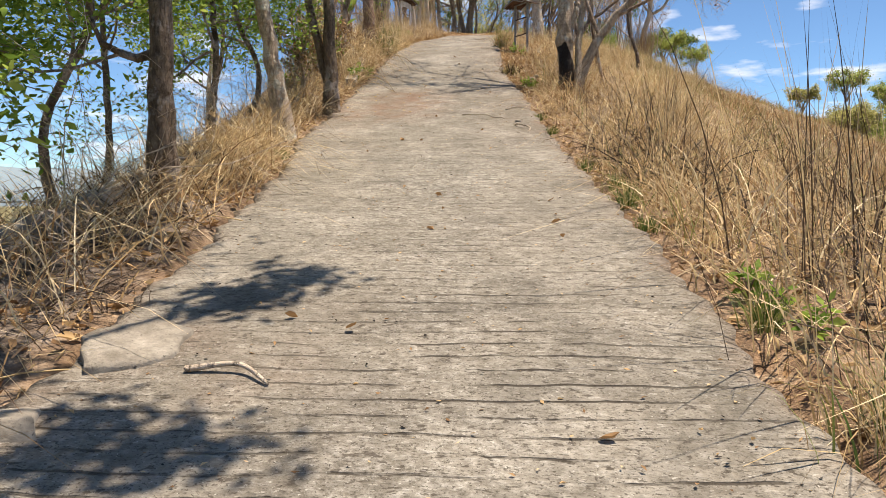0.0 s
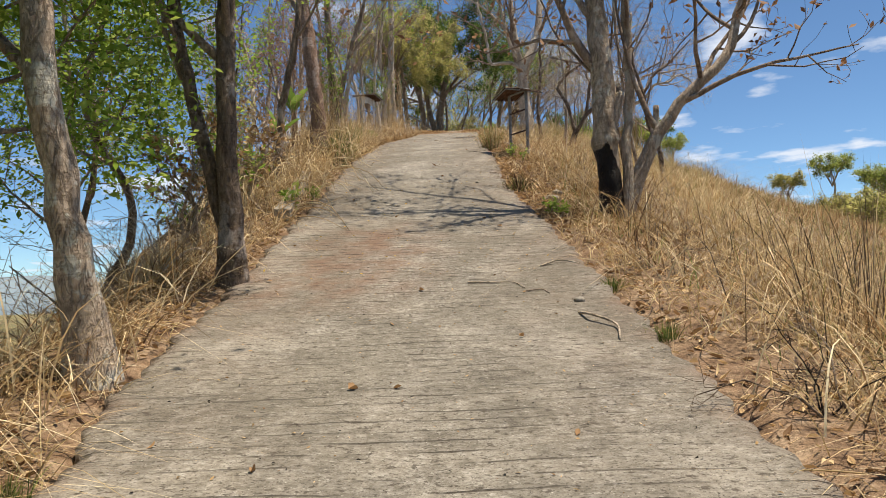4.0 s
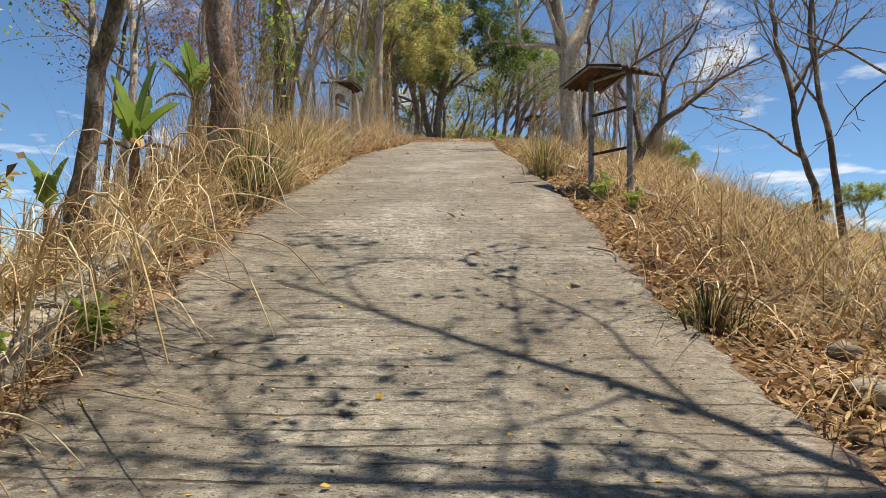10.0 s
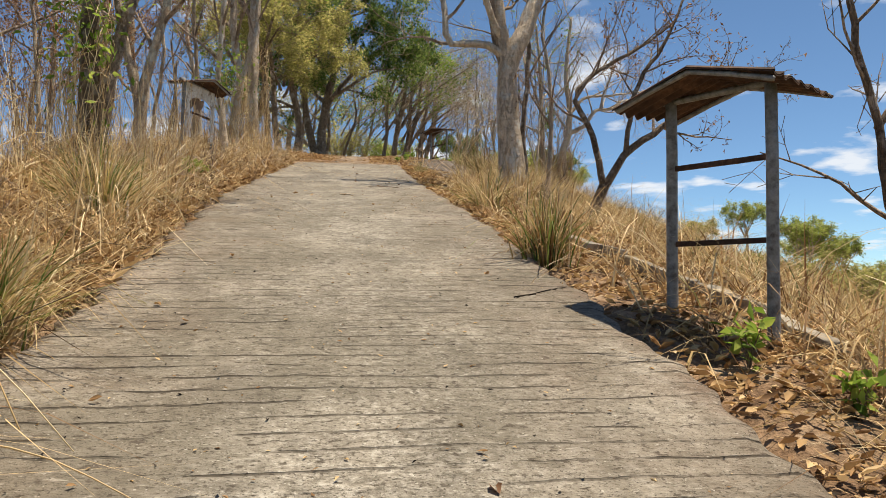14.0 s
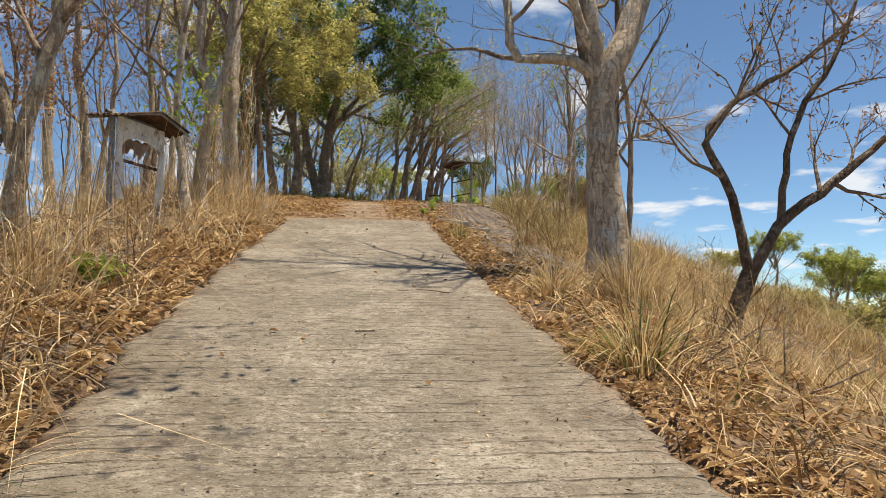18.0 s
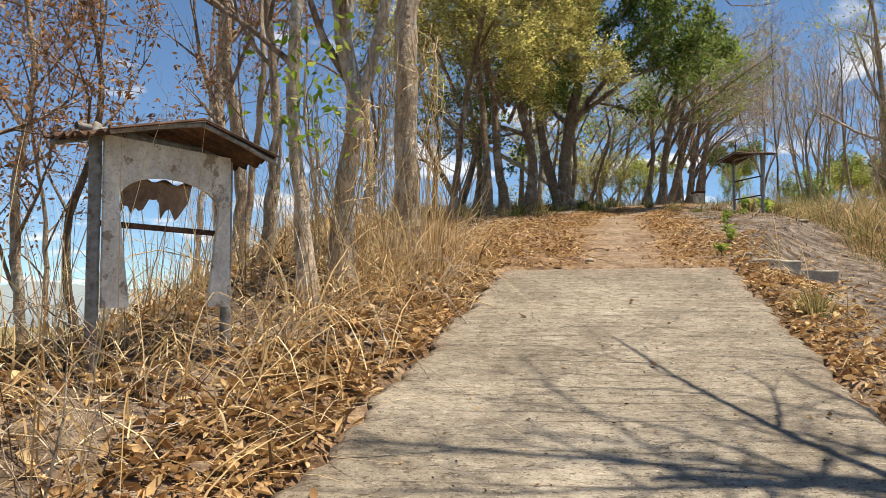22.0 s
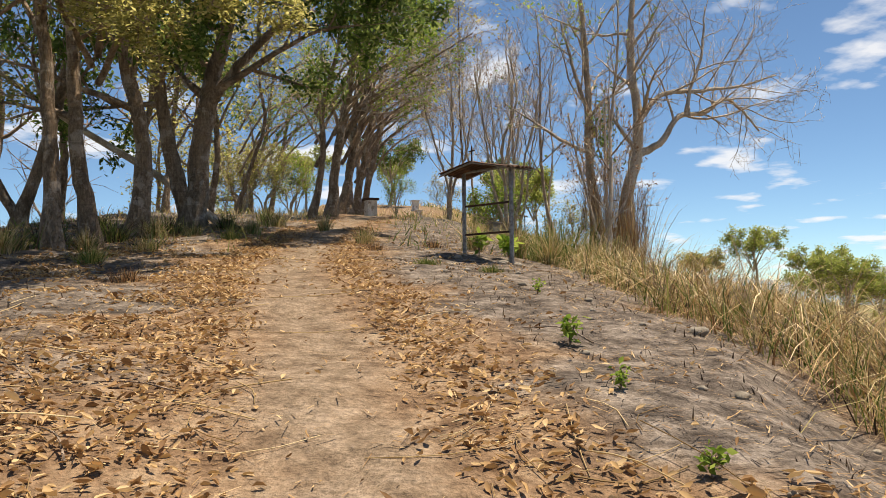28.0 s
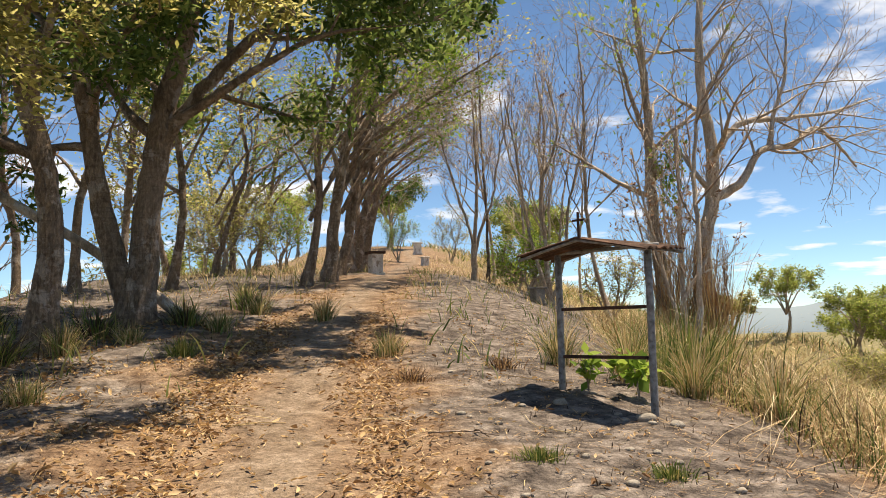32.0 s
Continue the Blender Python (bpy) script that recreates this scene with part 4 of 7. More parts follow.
tree(2.45, 35.8, "large pale grey tree with thick spreading fork", [
    ([(0, 0, -0.1), (-0.02, 0, 1.0), (-0.08, 0, 2.0), (-0.02, 0, 2.6), (0.2, 0, 3.1), (0.42, 0.1, 3.6), (0.7, 0.3, 5.2), (1.0, 0.6, 7)], 0.28, 0.06, 4),
    ([(-0.04, 0, 2.35), (-0.13, 0, 2.75), (-0.22, 0, 3.15), (-0.28, 0, 3.7), (-0.5, 0.2, 6.5)], 0.15, 0.05, 6),
    ([(-0.05, 0, 2.6), (-0.45, 0, 2.85), (-0.85, -0.05, 2.86), (-1.15, -0.05, 2.85), (-1.28, 0, 3.5), (-1.6, 0.1, 5.2)], 0.085, 0.035, 6),
    ([(-0.15, 0, 2.9), (-0.5, -0.2, 3.5), (-0.75, -0.3, 4.6), (-0.9, -0.4, 6)], 0.07, 0.03, 5),
    ([(-0.2, 0, 3.4), (-1.0, 0.1, 4.6), (-2.2, 0.4, 5.6), (-3.4, 0.6, 6.2)], 0.045, 0.018, 7),
], 0.23, "bark_pale", None, (6, 5, 3), 53, 7, spread=0.85, flare=1.3)
tree(3.7, 35.4, "dark crooked forked tree with dry pods", [
    ([(0, 0, -0.1), (0.1, 0, 0.35), (0.25, 0, 0.75), (0.43, 0, 1.18)], 0.115, 0.10, 0),
    ([(0.43, 0, 1.15), (0.62, 0, 1.45), (0.84, 0, 1.76), (1.33, 0, 2.14), (2.34, 0, 2.91), (3.6, 0.1, 3.6)], 0.085, 0.025, 8),
    ([(0.84, 0, 1.76), (0.92, 0, 2.3), (1.07, 0, 3.04), (1.68, 0, 3.99), (2.2, 0.1, 5.2)], 0.055, 0.02, 8),
    ([(0.43, 0, 1.15), (0.3, 0, 1.7), (0.15, 0, 2.21), (-0.15, 0, 2.83), (0.05, 0, 3.1), (0.39, 0, 3.38), (0.91, 0, 3.68), (1.9, 0.1, 4.4)], 0.075, 0.02, 9),
], 0.1, "bark_dark", "leaf_dry", (6, 5, 4), 54, 3.6, leaf=(0.08, 2.0, 0.12, 0.35), z=6.42, sink=0.3, flare=1.2)
tree(3.1, 37.2, "slim dark bare tree behind a large tree", [(lean_stem(6, 0.3, 0.3, 0.1, 15), 0.07, 0.03, 8)], 0.07, "bark_dark", None, (6, 4, 3), 55, 6)
tree(4.4, 40.2, "slim bare tree wrapped in brown vines", [(lean_stem(6, 0.2, 0.3, 0.1, 16), 0.07, 0.03, 8)], 0.07, "bark", "leaf", (6, 4, 3), 56, 6, leaf=(0.08, 3, 0.25, 0.4))
for k, (bx, by, bh) in enumerate([(3.2, 21.8, 6.0), (3.4, 24.2, 5), (10.2, 61.8, 9), (11.5, 68, 9), (9.2, 72, 9), (15.5, 78, 10), (12.4, 80, 10)]):
    tree(bx, by, "slender bare dry-season tree", [(lean_stem(bh, (k % 3 - 1) * 0.6, 0.3, 0.15, 60 + k), (0.036 if k < 2 else 0.06 + 0.008 * (k % 4)), 0.02, 9)], 0.1, ("bark", "bark_dark", "bark_pale")[k % 3], None, (6, 6, 4), 80 + k, bh, group="bare trees")
# two tall bare trees on the shoulder
tree(12.6, 65.0, "tall bare tree with wide sweeping branches and vines at its foot", [
    ([(0, 0, 0), (0.05, 0, 1.4), (0.42, 0, 2.7), (0.5, 0, 3.9), (0.35, 0.1, 5.7), (0.7, 0.3, 9.5)], 0.25, 0.07, 9),
    ([(0.42, 0, 2.7), (1.42, 0, 3.25), (1.92, 0, 3.98), (3.14, 0, 4.28), (3.84, 0, 4.78), (4.5, 0, 4.4), (5.2, 0, 3.7)], 0.14, 0.03, 12),
    ([(0.5, 0, 3.8), (1.25, 0, 4.67), (3.1, 0.1, 5.02), (4.65, 0.2, 5.3), (6.2, 0.3, 5.8)], 0.11, 0.025, 10),
    ([(2.3, 0, 4.1), (2.5, 0, 5.0), (2.9, 0, 5.9), (3.3, 0.2, 8)], 0.08, 0.025, 7),
], 0.24, "bark_pale", None, (6, 7, 4), 57, 8.5, spread=0.9, minr=0.005, twig="bark_pale", z=11.85, sink=0.6)
tree(11.85, 65.6, "tall upright bare tree with green shoots", [(lean_stem(9, -0.5, 0.2, 0.12, 17), 0.2, 0.06, 8), ([(0, 0, 3.2), (-0.5, 0, 4.6), (-1.2, 0, 7)], 0.1, 0.03, 6)], 0.2, "bark", "leaf", (6, 5, 3), 58, 8, leaf=(0.16, 1.6, 0.3, 0.4), twig="bark_pale", minr=0.006, z=12.0, sink=0.6)

for k, (bx, by, bh) in enumerate([(9.4, 67.5, 6.5), (10.6, 71.0, 7.5), (8.0, 70.0, 6.0), (11.2, 63.8, 5.5), (12.2, 74, 8), (14.0, 69.0, 5.5)]):
    tree(bx, by, "many-stemmed bare tree on the shoulder", [(lean_stem(bh, 0.2, 0.2, 0.12, 510 + k), 0.08, 0.025, 8), (lean_stem(bh * 0.9, -1.1, 0.2, 0.12, 530 + k), 0.06, 0.02, 7), (lean_stem(bh * 0.85, 1.2, -0.2, 0.12, 550 + k), 0.06, 0.02, 7)], 0.1, ("bark", "bark_pale")[k % 2], "leaf_dry" if k % 2 else None, (6, 6, 4), 520 + k, bh * 0.8, spread=0.6, rise=0.6, leaf=(0.12, 0.8, 0.1, 0.4), twig="bark_pale", minr=0.006, group="many-stemmed bare trees")

# the dark leafy group on the crest
DARK = dict(leaf=(0.17, 40, 0.28, 0.36), minr=0.01, rise=0.15, spread=0.95)
tree(-0.95, 60.3, "large evergreen tree with double trunk and dense dark crown", [
    ([(0, 0, 0), (0.15, 0, 1.5), (0.35, 0, 3.0), (0.8, 0, 5.0), (1.5, -0.3, 8.5)], 0.27, 0.1, 10),
    ([(-0.1, 0, 0.3), (-0.5, 0, 1.8), (-0.8, 0, 3.6), (-1.2, -0.3, 7.5)], 0.2, 0.08, 9),
    ([(0.3, 0, 2.8), (1.4, -0.3, 4.2), (3.0, -0.6, 5.6), (4.4, -0.8, 6.6)], 0.13, 0.05, 9),
], 0.27, "bark_mid", "leaf_dark", (6, 5, 3), 61, 9.5, density=1.35, **DARK)
tree(-1.95, 58.2, "evergreen tree with brown trunk and dark crown", [(lean_stem(7.5, -0.5, -0.2, 0.1, 18), 0.2, 0.07, 10)], 0.2, "bark_mid", "leaf_dark", (6, 5, 3), 62, 9, **DARK)
tree(-2.62, 56.8, "tree with olive sunlit crown", [
    (lean_stem(7.0, -0.6, -0.4, 0.1, 19), 0.17, 0.06, 4),
    ([(0.1, -0.2, 2.9), (0.7, -1.2, 3.8), (1.5, -2.2, 4.3), (2.6, -2.8, 4.6)], 0.07, 0.02, 9),
    ([(0.1, -0.2, 3.4), (0.5, -1.6, 4.7), (1.0, -3.0, 5.3), (1.5, -4.2, 5.5)], 0.07, 0.02, 8),
    ([(0.0, -0.2, 3.2), (-0.6, -1.4, 4.4), (-1.2, -2.6, 5.2), (-1.6, -3.6, 5.6)], 0.06, 0.02, 8),
], 0.2, "bark_mid", "leaf_olive", (6, 5, 3), 63, 6, leaf=(0.105, 54, 0.2, 0.4), minr=0.01, rise=0.0, spread=0.9)
tree(-3.9, 53.6, "slender tree with olive yellow sunlit crown", [
    (lean_stem(6.0, 1.2, -1.2, 0.1, 20), 0.11, 0.04, 5),
    ([(0.4, -0.4, 3.0), (0.9, -1.2, 4.2), (1.5, -2.0, 4.9), (2.2, -2.8, 5.1)], 0.06, 0.02, 9),
    ([(0.3, -0.3, 3.0), (-0.2, -1.2, 4.4), (-0.6, -2.2, 5.2), (-0.8, -3.0, 5.4)], 0.06, 0.02, 8),
], 0.12, "bark_mid", "leaf_olive", (6, 5, 3), 64, 6, leaf=(0.1, 50, 0.2, 0.4), minr=0.008, rise=0.0)
tree(-3.05, 55.5, "tree with olive sunlit crown", [(lean_stem(7, -0.5, 0.2, 0.1, 21), 0.16, 0.05, 6)], 0.16, "bark_mid", "leaf_olive", (6, 5, 3), 65, 8, leaf=(0.105, 34, 0.26, 0.4), minr=0.01, rise=0.05, start=0.5)
tree(-4.5, 60.0, "brown tree leaning over the slope", [([(0, 0, 0), (0.6, 0, 2), (1.0, 0, 4), (0.8, 0, 7)], 0.15, 0.05, 8), ([(0, 0, 0.2), (-1.2, 0, 2.5), (-2.6, 0, 4.6)], 0.12, 0.04, 7)], 0.15, "bark_mid", None, (6, 5, 3), 66, 7, minr=0.008)
for k, (bx, by, bh, br, cr) in enumerate([(-4.2, 63, 7, 0.13, "leaf_dark"), (-6, 65, 8, 0.15, None), (-2.6, 66, 7, 0.12, None), (-7.4, 60.5, 7, 0.12, None), (-0.6, 66.5, 7, 0.12, "leaf_olive"), (-8.6, 63.5, 8, 0.14, None),
                                           (-4.6, 70, 8, 0.14, None), (-1.0, 76, 7, 0.12, "leaf_olive"), (-3.2, 82, 7, 0.14, "leaf_olive"), (0.8, 90, 7, 0.14, "leaf_dark"), (-6.5, 75, 8, 0.15, None)]):
    tree(bx, by, "brown-barked tree in the crest grove", [(lean_stem(bh, 0.5 * (k % 3 - 1), 0, 0.15, 170 + k), br, br * 0.35, 10)], br, "bark_mid", cr, (6, 5, 3), 180 + k, bh, spread=1.0, rise=0.2, leaf=(0.2, 12, 0.5, 0.42), minr=0.008, group="crest grove")
# the row along the crest path
ROW = [(2.6, 67.2, 7.5, 0.13, "leaf"), (3.5, 69.3, 9, 0.2, "leaf_olive"), (4.2, 72, 9, 0.18, None), (5.1, 75, 9, 0.2, "leaf_olive"), (5.9, 78, 9, 0.17, "leaf_dry"), (6.8, 81.5, 9, 0.2, "leaf_olive"), (7.2, 86, 9, 0.18, None),
       (9.0, 92, 9, 0.2, "leaf_olive"), (0.4, 72, 7, 0.1, "leaf_olive"), (-2, 70, 8, 0.12, None), (1.2, 78, 7, 0.12, "leaf"), (2.5, 84, 8, 0.14, "leaf_olive")]
for k, (bx, by, bh, br, cr) in enumerate(ROW):
    rr = np.random.default_rng(700 + k)
    arms = [([(0.1, 0, bh * q), (bh * 0.13, rr.normal(0, 0.3), bh * (q + 0.2)), (bh * 0.3, rr.normal(0, 0.7), bh * (q + 0.34)), (bh * rr.uniform(0.42, 0.56), rr.normal(0, 1.0), bh * (q + rr.uniform(0.36, 0.5)))], br * 0.45, 0.02, 8) for q in (0.22, 0.32, 0.45)]
    tree(bx, by, "brown roadside tree with thin feathery branches", [(lean_stem(bh, 0.9 + 0.2 * (k % 3), -0.3, 0.15, 90 + k), br, br * 0.3, 8)] + arms, br, "bark_mid", cr, (6, 5, 3), 100 + k, bh * 0.8, spread=0.75, rise=0.5, twig="bark",
         leaf=(0.13, 2.4 if cr != "leaf" else 11, 0.3, 0.4), minr=0.006, group="trees along the crest path")
# thicket behind the grove
for k, (bx, by, bh, cr) in enumerate([(0.6, 72.5, 2.4, "leaf_olive"), (1.6, 74.5, 2.6, "leaf_olive"), (0.9, 79, 3.4, "leaf_olive"), (3.2, 80.5, 2.8, "leaf"), (0.2, 86, 4.2, "leaf_olive"), (4.2, 88, 3.4, "leaf_olive"), (12.2, 97, 3, "leaf"), (16, 98, 3.4, "leaf_olive"), (11.0, 74, 2.0, "leaf"), (10.0, 70.5, 1.8, "leaf"), (14.5, 84, 2.6, "leaf_olive"), (13.4, 71.5, 2.2, "leaf_olive")]):
    tree(bx, by, "dense straw-green bush in the thicket", [(lean_stem(bh, 0.3, 0, 0.15, 420 + k), 0.05, 0.02, 9), (lean_stem(bh * 0.8, -0.8, 0.3, 0.15, 440 + k), 0.04, 0.02, 8), (lean_stem(bh * 0.8, 0.8, -0.3, 0.15, 460 + k), 0.04, 0.02, 8)], 0.1, "bark", cr, (6, 4, 3), 430 + k, bh * 0.9, spread=0.8, rise=0.4, leaf=(0.12, 8, 0.3, 0.35), minr=0.008, category="bush", group="thicket bushes", crown_from=1)
# trees and bushes on the far spur and down the slope
for k, (bx, by, bh, cr) in enumerate([(43, 99, 6.3, "leaf_lime"), (60, 114, 7, "leaf_lime"), (50, 100, 6, "leaf_lime"), (66, 118, 7, "leaf_lime"), (72, 110, 7, "leaf_lime"), (37.8, 98.5, 5.0, "leaf_olive"), (21, 96, 6, "leaf_lime"),
                                       (24, 104, 7, "leaf_dark"), (28, 110, 6, "leaf_lime"), (15, 112, 7, "leaf_dark"), (8, 116, 7, "leaf_lime"), (0, 108, 7, "leaf_lime"), (-6, 98, 7, "leaf_lime"), (19, 128, 6, "leaf_lime"),
                                       (47, 96, 6.0, "leaf_lime"), (51, 97, 6.2, "leaf_lime"), (45, 91, 5.4, "leaf_lime"), (49, 92, 5.6, "leaf_lime"), (54, 94, 6, "leaf_lime"), (56, 99, 4.5, "leaf_lime")]):
    rr = np.random.default_rng(1300 + k)
    arms = []
    for q in range(6):
        a, w = q * 1.05 + rr.uniform(-0.3, 0.3), bh * rr.uniform(0.28, 0.42)
        arms.append(([(0, 0, bh * 0.3), (0.35 * w * math.cos(a), 0.35 * w * math.sin(a), bh * 0.52), (0.7 * w * math.cos(a), 0.7 * w * math.sin(a), bh * 0.68), (w * math.cos(a), w * math.sin(a), bh * rr.uniform(0.7, 0.84))], 0.07, 0.025, 6))
    tree(bx, by, "flat-topped yellow-green tree on the far slope", [(lean_stem(bh * 0.8, 0.3, 0, 0.15, 120 + k), 0.15, 0.04, 4)] + arms, 0.16, "bark", cr, (6, 5, 3), 130 + k, bh * 0.5, spread=0.9, rise=0.1, leaf=(0.22, 9, 0.34, 0.45), minr=0.012, group="trees on the far slope", crown_from=1, start=0.5)
for k, (bx, by, bh, cr) in enumerate([(36, 84, 4, "leaf_olive"), (28, 62, 3, "leaf_olive"), (34, 74, 3.4, "leaf_lime"), (40, 80, 4, "leaf_olive"), (30, 68, 3.2, "leaf_olive"), (46, 84, 4, "leaf_olive"), (33, 66, 4.2, "leaf_lime"), (38, 72, 4.6, "leaf_lime"), (42, 76, 4.4, "leaf_olive"), (30, 60, 3.6, "leaf_lime"), (36, 62, 4.4, "leaf_lime"), (48, 76, 5, "leaf_lime"), (25, 57, 2.6, "leaf_olive"), (45, 68, 5, "leaf_lime")]):
    tree(bx, by, "scrubby olive bush on the dry slope", [(lean_stem(bh * 0.7, 0.3, 0, 0.15, 220 + k), 0.07, 0.03, 10), (lean_stem(bh * 0.6, -0.9, 0.3, 0.15, 240 + k), 0.06, 0.03, 8), (lean_stem(bh * 0.6, 0.9, -0.4, 0.15, 260 + k), 0.06, 0.03, 8)], 0.16, "bark", cr, (6, 4, 3), 230 + k, bh, spread=1.1, rise=0.1, leaf=(0.2, 9, 0.4, 0.45), minr=0.012, category="bush", group="bushes on the slope", crown_from=1)

# ---- grass, litter and undergrowth ----


def scatter(n, x0, x1, y0, y1, seed, keep=None):
    rng = np.random.default_rng(seed)
    x, y = rng.uniform(x0, x1, n), rng.uniform(y0, y1, n)
    if keep is not None:
        p = keep(x, y)
        ok = rng.uniform(0, 1, n) < p
        x, y = x[ok], y[ok]
    return np.stack([x, y, land(x, y)], 1), rng


def clumpy(x, y, s=1.0):
    return np.clip(0.5 + 0.8 * np.sin(1.7 * s * x + 2.3 * s * y) * np.sin(2.9 * s * y - 1.1 * s * x) + 0.5 * np.sin(5.3 * s * x - 4.1 * s * y) * np.sin(4.7 * s * y + 1), 0, 1)


def grass_patch(name, label, n, area, seed, keep, hgt, mat, width=0.006, lean=0.5, bias=(0, 0), droop=0.5, segs=3):
    at, rng = scatter(n, *area, seed, keep)
    m = len(at)
    h = hgt(at[:, 0], at[:, 1]) * rng.uniform(0.55, 1.35, m)
    ln = rng.normal(0, lean, (m, 2)) + np.array(bias)
    at[:, 2] -= 0.03
    v, f = blades(at, h, ln, width * rng.uniform(0.5, 1.4, m), rng, droop, segs)
    return tagged(put(name, mesh_from(name, v, f, MAT[mat])), label, "grass", kind="stuff")


def left_keep(x, y):
    d = road_l(y) - x
    bare = np.clip((y - 27) / 3, 0, 1) * np.clip((46 - y), 0, 1) * np.clip((2.4 - d) / 0.7, 0, 1)
    gut = (1 - 0.85 * (y < 7.4) * (d < 1.25)) * (1 - 0.9 * (y > 15.5) * (y < 25.2) * (d < 1.9))
    return gut * np.clip((d + 0.05) / 0.35, 0, 1) * (0.06 + 1.1 * clumpy(x, y) ** 2) * (1 - 0.88 * bare) * (1 - np.clip((y - 42) / 3, 0, 1) * np.where(x > -3.4, 0.97, 0.8))


def right_keep(x, y):
    d = np.where(y < 40, x - road_r(y), x - edge_x(y) + 0.3)
    lit = np.clip((y - 19.5), 0, 1) * np.clip((42 - y), 0, 1) * (d < 0.9 + 0.9 * (y > 28.2))
    return np.clip((d + 0.02) / 0.4, 0, 1) * np.where(x < 6, 0.08 + 1.0 * clumpy(x, y, 0.9) ** 1.7, 0.3 + 0.7 * clumpy(x, y, 0.9)) * (1 - 0.88 * lit) * np.where((y > 33) & (y < 41.5) & (x < edge_x(y) + 0.2), 0.07, 1)


def tall(x, y):
    return 0.45 + 0.45 * clumpy(x, y, 0.6)


MAT["brown_stalk"] = mat_blades("brown_dead_stalk", (0.13, 0.07, 0.035), (0.32, 0.19, 0.09), (0.52, 0.35, 0.18), weight=0.1)
grass_patch("dry_grass_left_verge", "tangled tall dry straw-coloured grass beside the road", 78000, (-6.4, -1.5, -2, 47), 201, left_keep, lambda x, y: tall(x, y) * np.clip(0.45 + (road_l(y) - x) * 0.3, 0.35, 0.75) * (1 + 0.45 * np.exp(-(((y - 10.3) / 1.8) ** 2))), "straw", 0.0058, 1.05, (0.2, 0), 0.9)
grass_patch("dry_grass_right_verge", "tangled tall dry straw-coloured grass on the slope edge", 62000, (0.5, 6.0, -2, 45), 202, right_keep, lambda x, y: tall(x, y) * np.clip(0.4 + (x - road_r(y)) * 0.22, 0.3, 0.8), "straw", 0.0058, 1.0, (-0.15, -0.1), 0.85)
grass_patch("olive_grass_right", "olive green grass among the dry straw", 24000, (1.3, 9, -2, 40), 211, lambda x, y: right_keep(x, y) * clumpy(y, x, 0.8) ** 2, lambda x, y: 0.3 + 0.25 * clumpy(x, y, 0.9), "green", 0.005, 0.8)
grass_patch("brown_grass_right", "brown matted dead grass on the slope", 30000, (1.6, 14, -2, 44), 212, lambda x, y: right_keep(x, y) * clumpy(y + 3, x, 0.7), lambda x, y: 0.3 + 0.3 * clumpy(x, y, 0.9), "brown_stalk", 0.006, 1.0, (0, 0), 0.85)
grass_patch("brown_grass_left", "brown matted dead grass on the bank", 12000, (-5.5, -1.8, -2, 44), 213, lambda x, y: left_keep(x, y) * clumpy(y + 3, x, 0.9), lambda x, y: 0.3 + 0.3 * clumpy(x, y, 0.9), "brown_stalk", 0.006, 1.0, (0, 0), 0.85)
grass_patch("dry_grass_slope", "golden dry grass covering the hillside", 52000, (4.5, 34, 2, 95), 203, right_keep, lambda x, y: 0.36 + 0.4 * clumpy(x, y, 0.4), "straw_olive", 0.010, 0.95, (-0.1, 0), 0.8, 2)
grass_patch("grass_far_spur", "dry grass and weeds on the far rise", 16000, (20, 64, 66, 122), 214, None, lambda x, y: 0.5 + 0.5 * clumpy(x, y, 0.3), "straw", 0.035, 0.7, (0, 0), 0.6, 2)
grass_patch("green_weeds_far_spur", "green weeds on the far rise", 12000, (18, 64, 56, 122), 215, lambda x, y: clumpy(x, y, 0.2), lambda x, y: 0.6 + 0.6 * clumpy(x, y, 0.3), "green", 0.045, 0.7, (0, 0), 0.6, 2)
grass_patch("brown_grass_slope", "brown matted grass covering the hillside", 42000, (4.5, 30, 2, 80), 218, right_keep, lambda x, y: 0.3 + 0.35 * clumpy(x, y, 0.45), "brown_stalk", 0.009, 1.0, (0, 0), 0.85, 2)
grass_patch("green_edge_shoulder", "short green and dark grass along the edge of the shoulder", 9000, (2.8, 8.5, 43, 62), 219, lambda x, y: np.clip(1 - np.abs(x - edge_x(y) - 0.15) / 0.45, 0, 1), lambda x, y: 0.3 + 0.3 * clumpy(x, y, 1.4), "green", 0.006, 0.5)
grass_patch("reddish_grass_slope", "reddish dry grass mixed into the hillside", 22000, (2.0, 22, 2, 62), 204, right_keep, lambda x, y: 0.4 + 0.4 * clumpy(y, x, 0.5), "straw_red", 0.008, 0.6, (0, 0), 0.6, 2)
grass_patch("tall_grass_shoulder", "tall leaning dry grass with green stalks on the shoulder", 24000, (3.0, 13, 43, 64), 205, lambda x, y: np.clip((x - edge_x(y) + 0.1) / 0.4, 0, 1) * (0.15 + 0.85 * clumpy(x, y, 1.3)), lambda x, y: (0.5 + 0.55 * clumpy(x, y, 0.9)) * (1 + 0.45 * np.clip((x - 7) / 3, 0, 1)), "straw_olive", 0.006, 1.15, (-0.35, -0.2), 0.85)
grass_patch("brown_grass_shoulder", "brown dead grass mixed into the shoulder", 15000, (3.0, 13, 43, 64), 210, lambda x, y: np.clip((x - edge_x(y) + 0.2) / 0.4, 0, 1), lambda x, y: 0.5 + 0.4 * clumpy(x, y, 0.9), "brown_stalk", 0.006, 0.8, (-0.2, -0.2), 0.75)
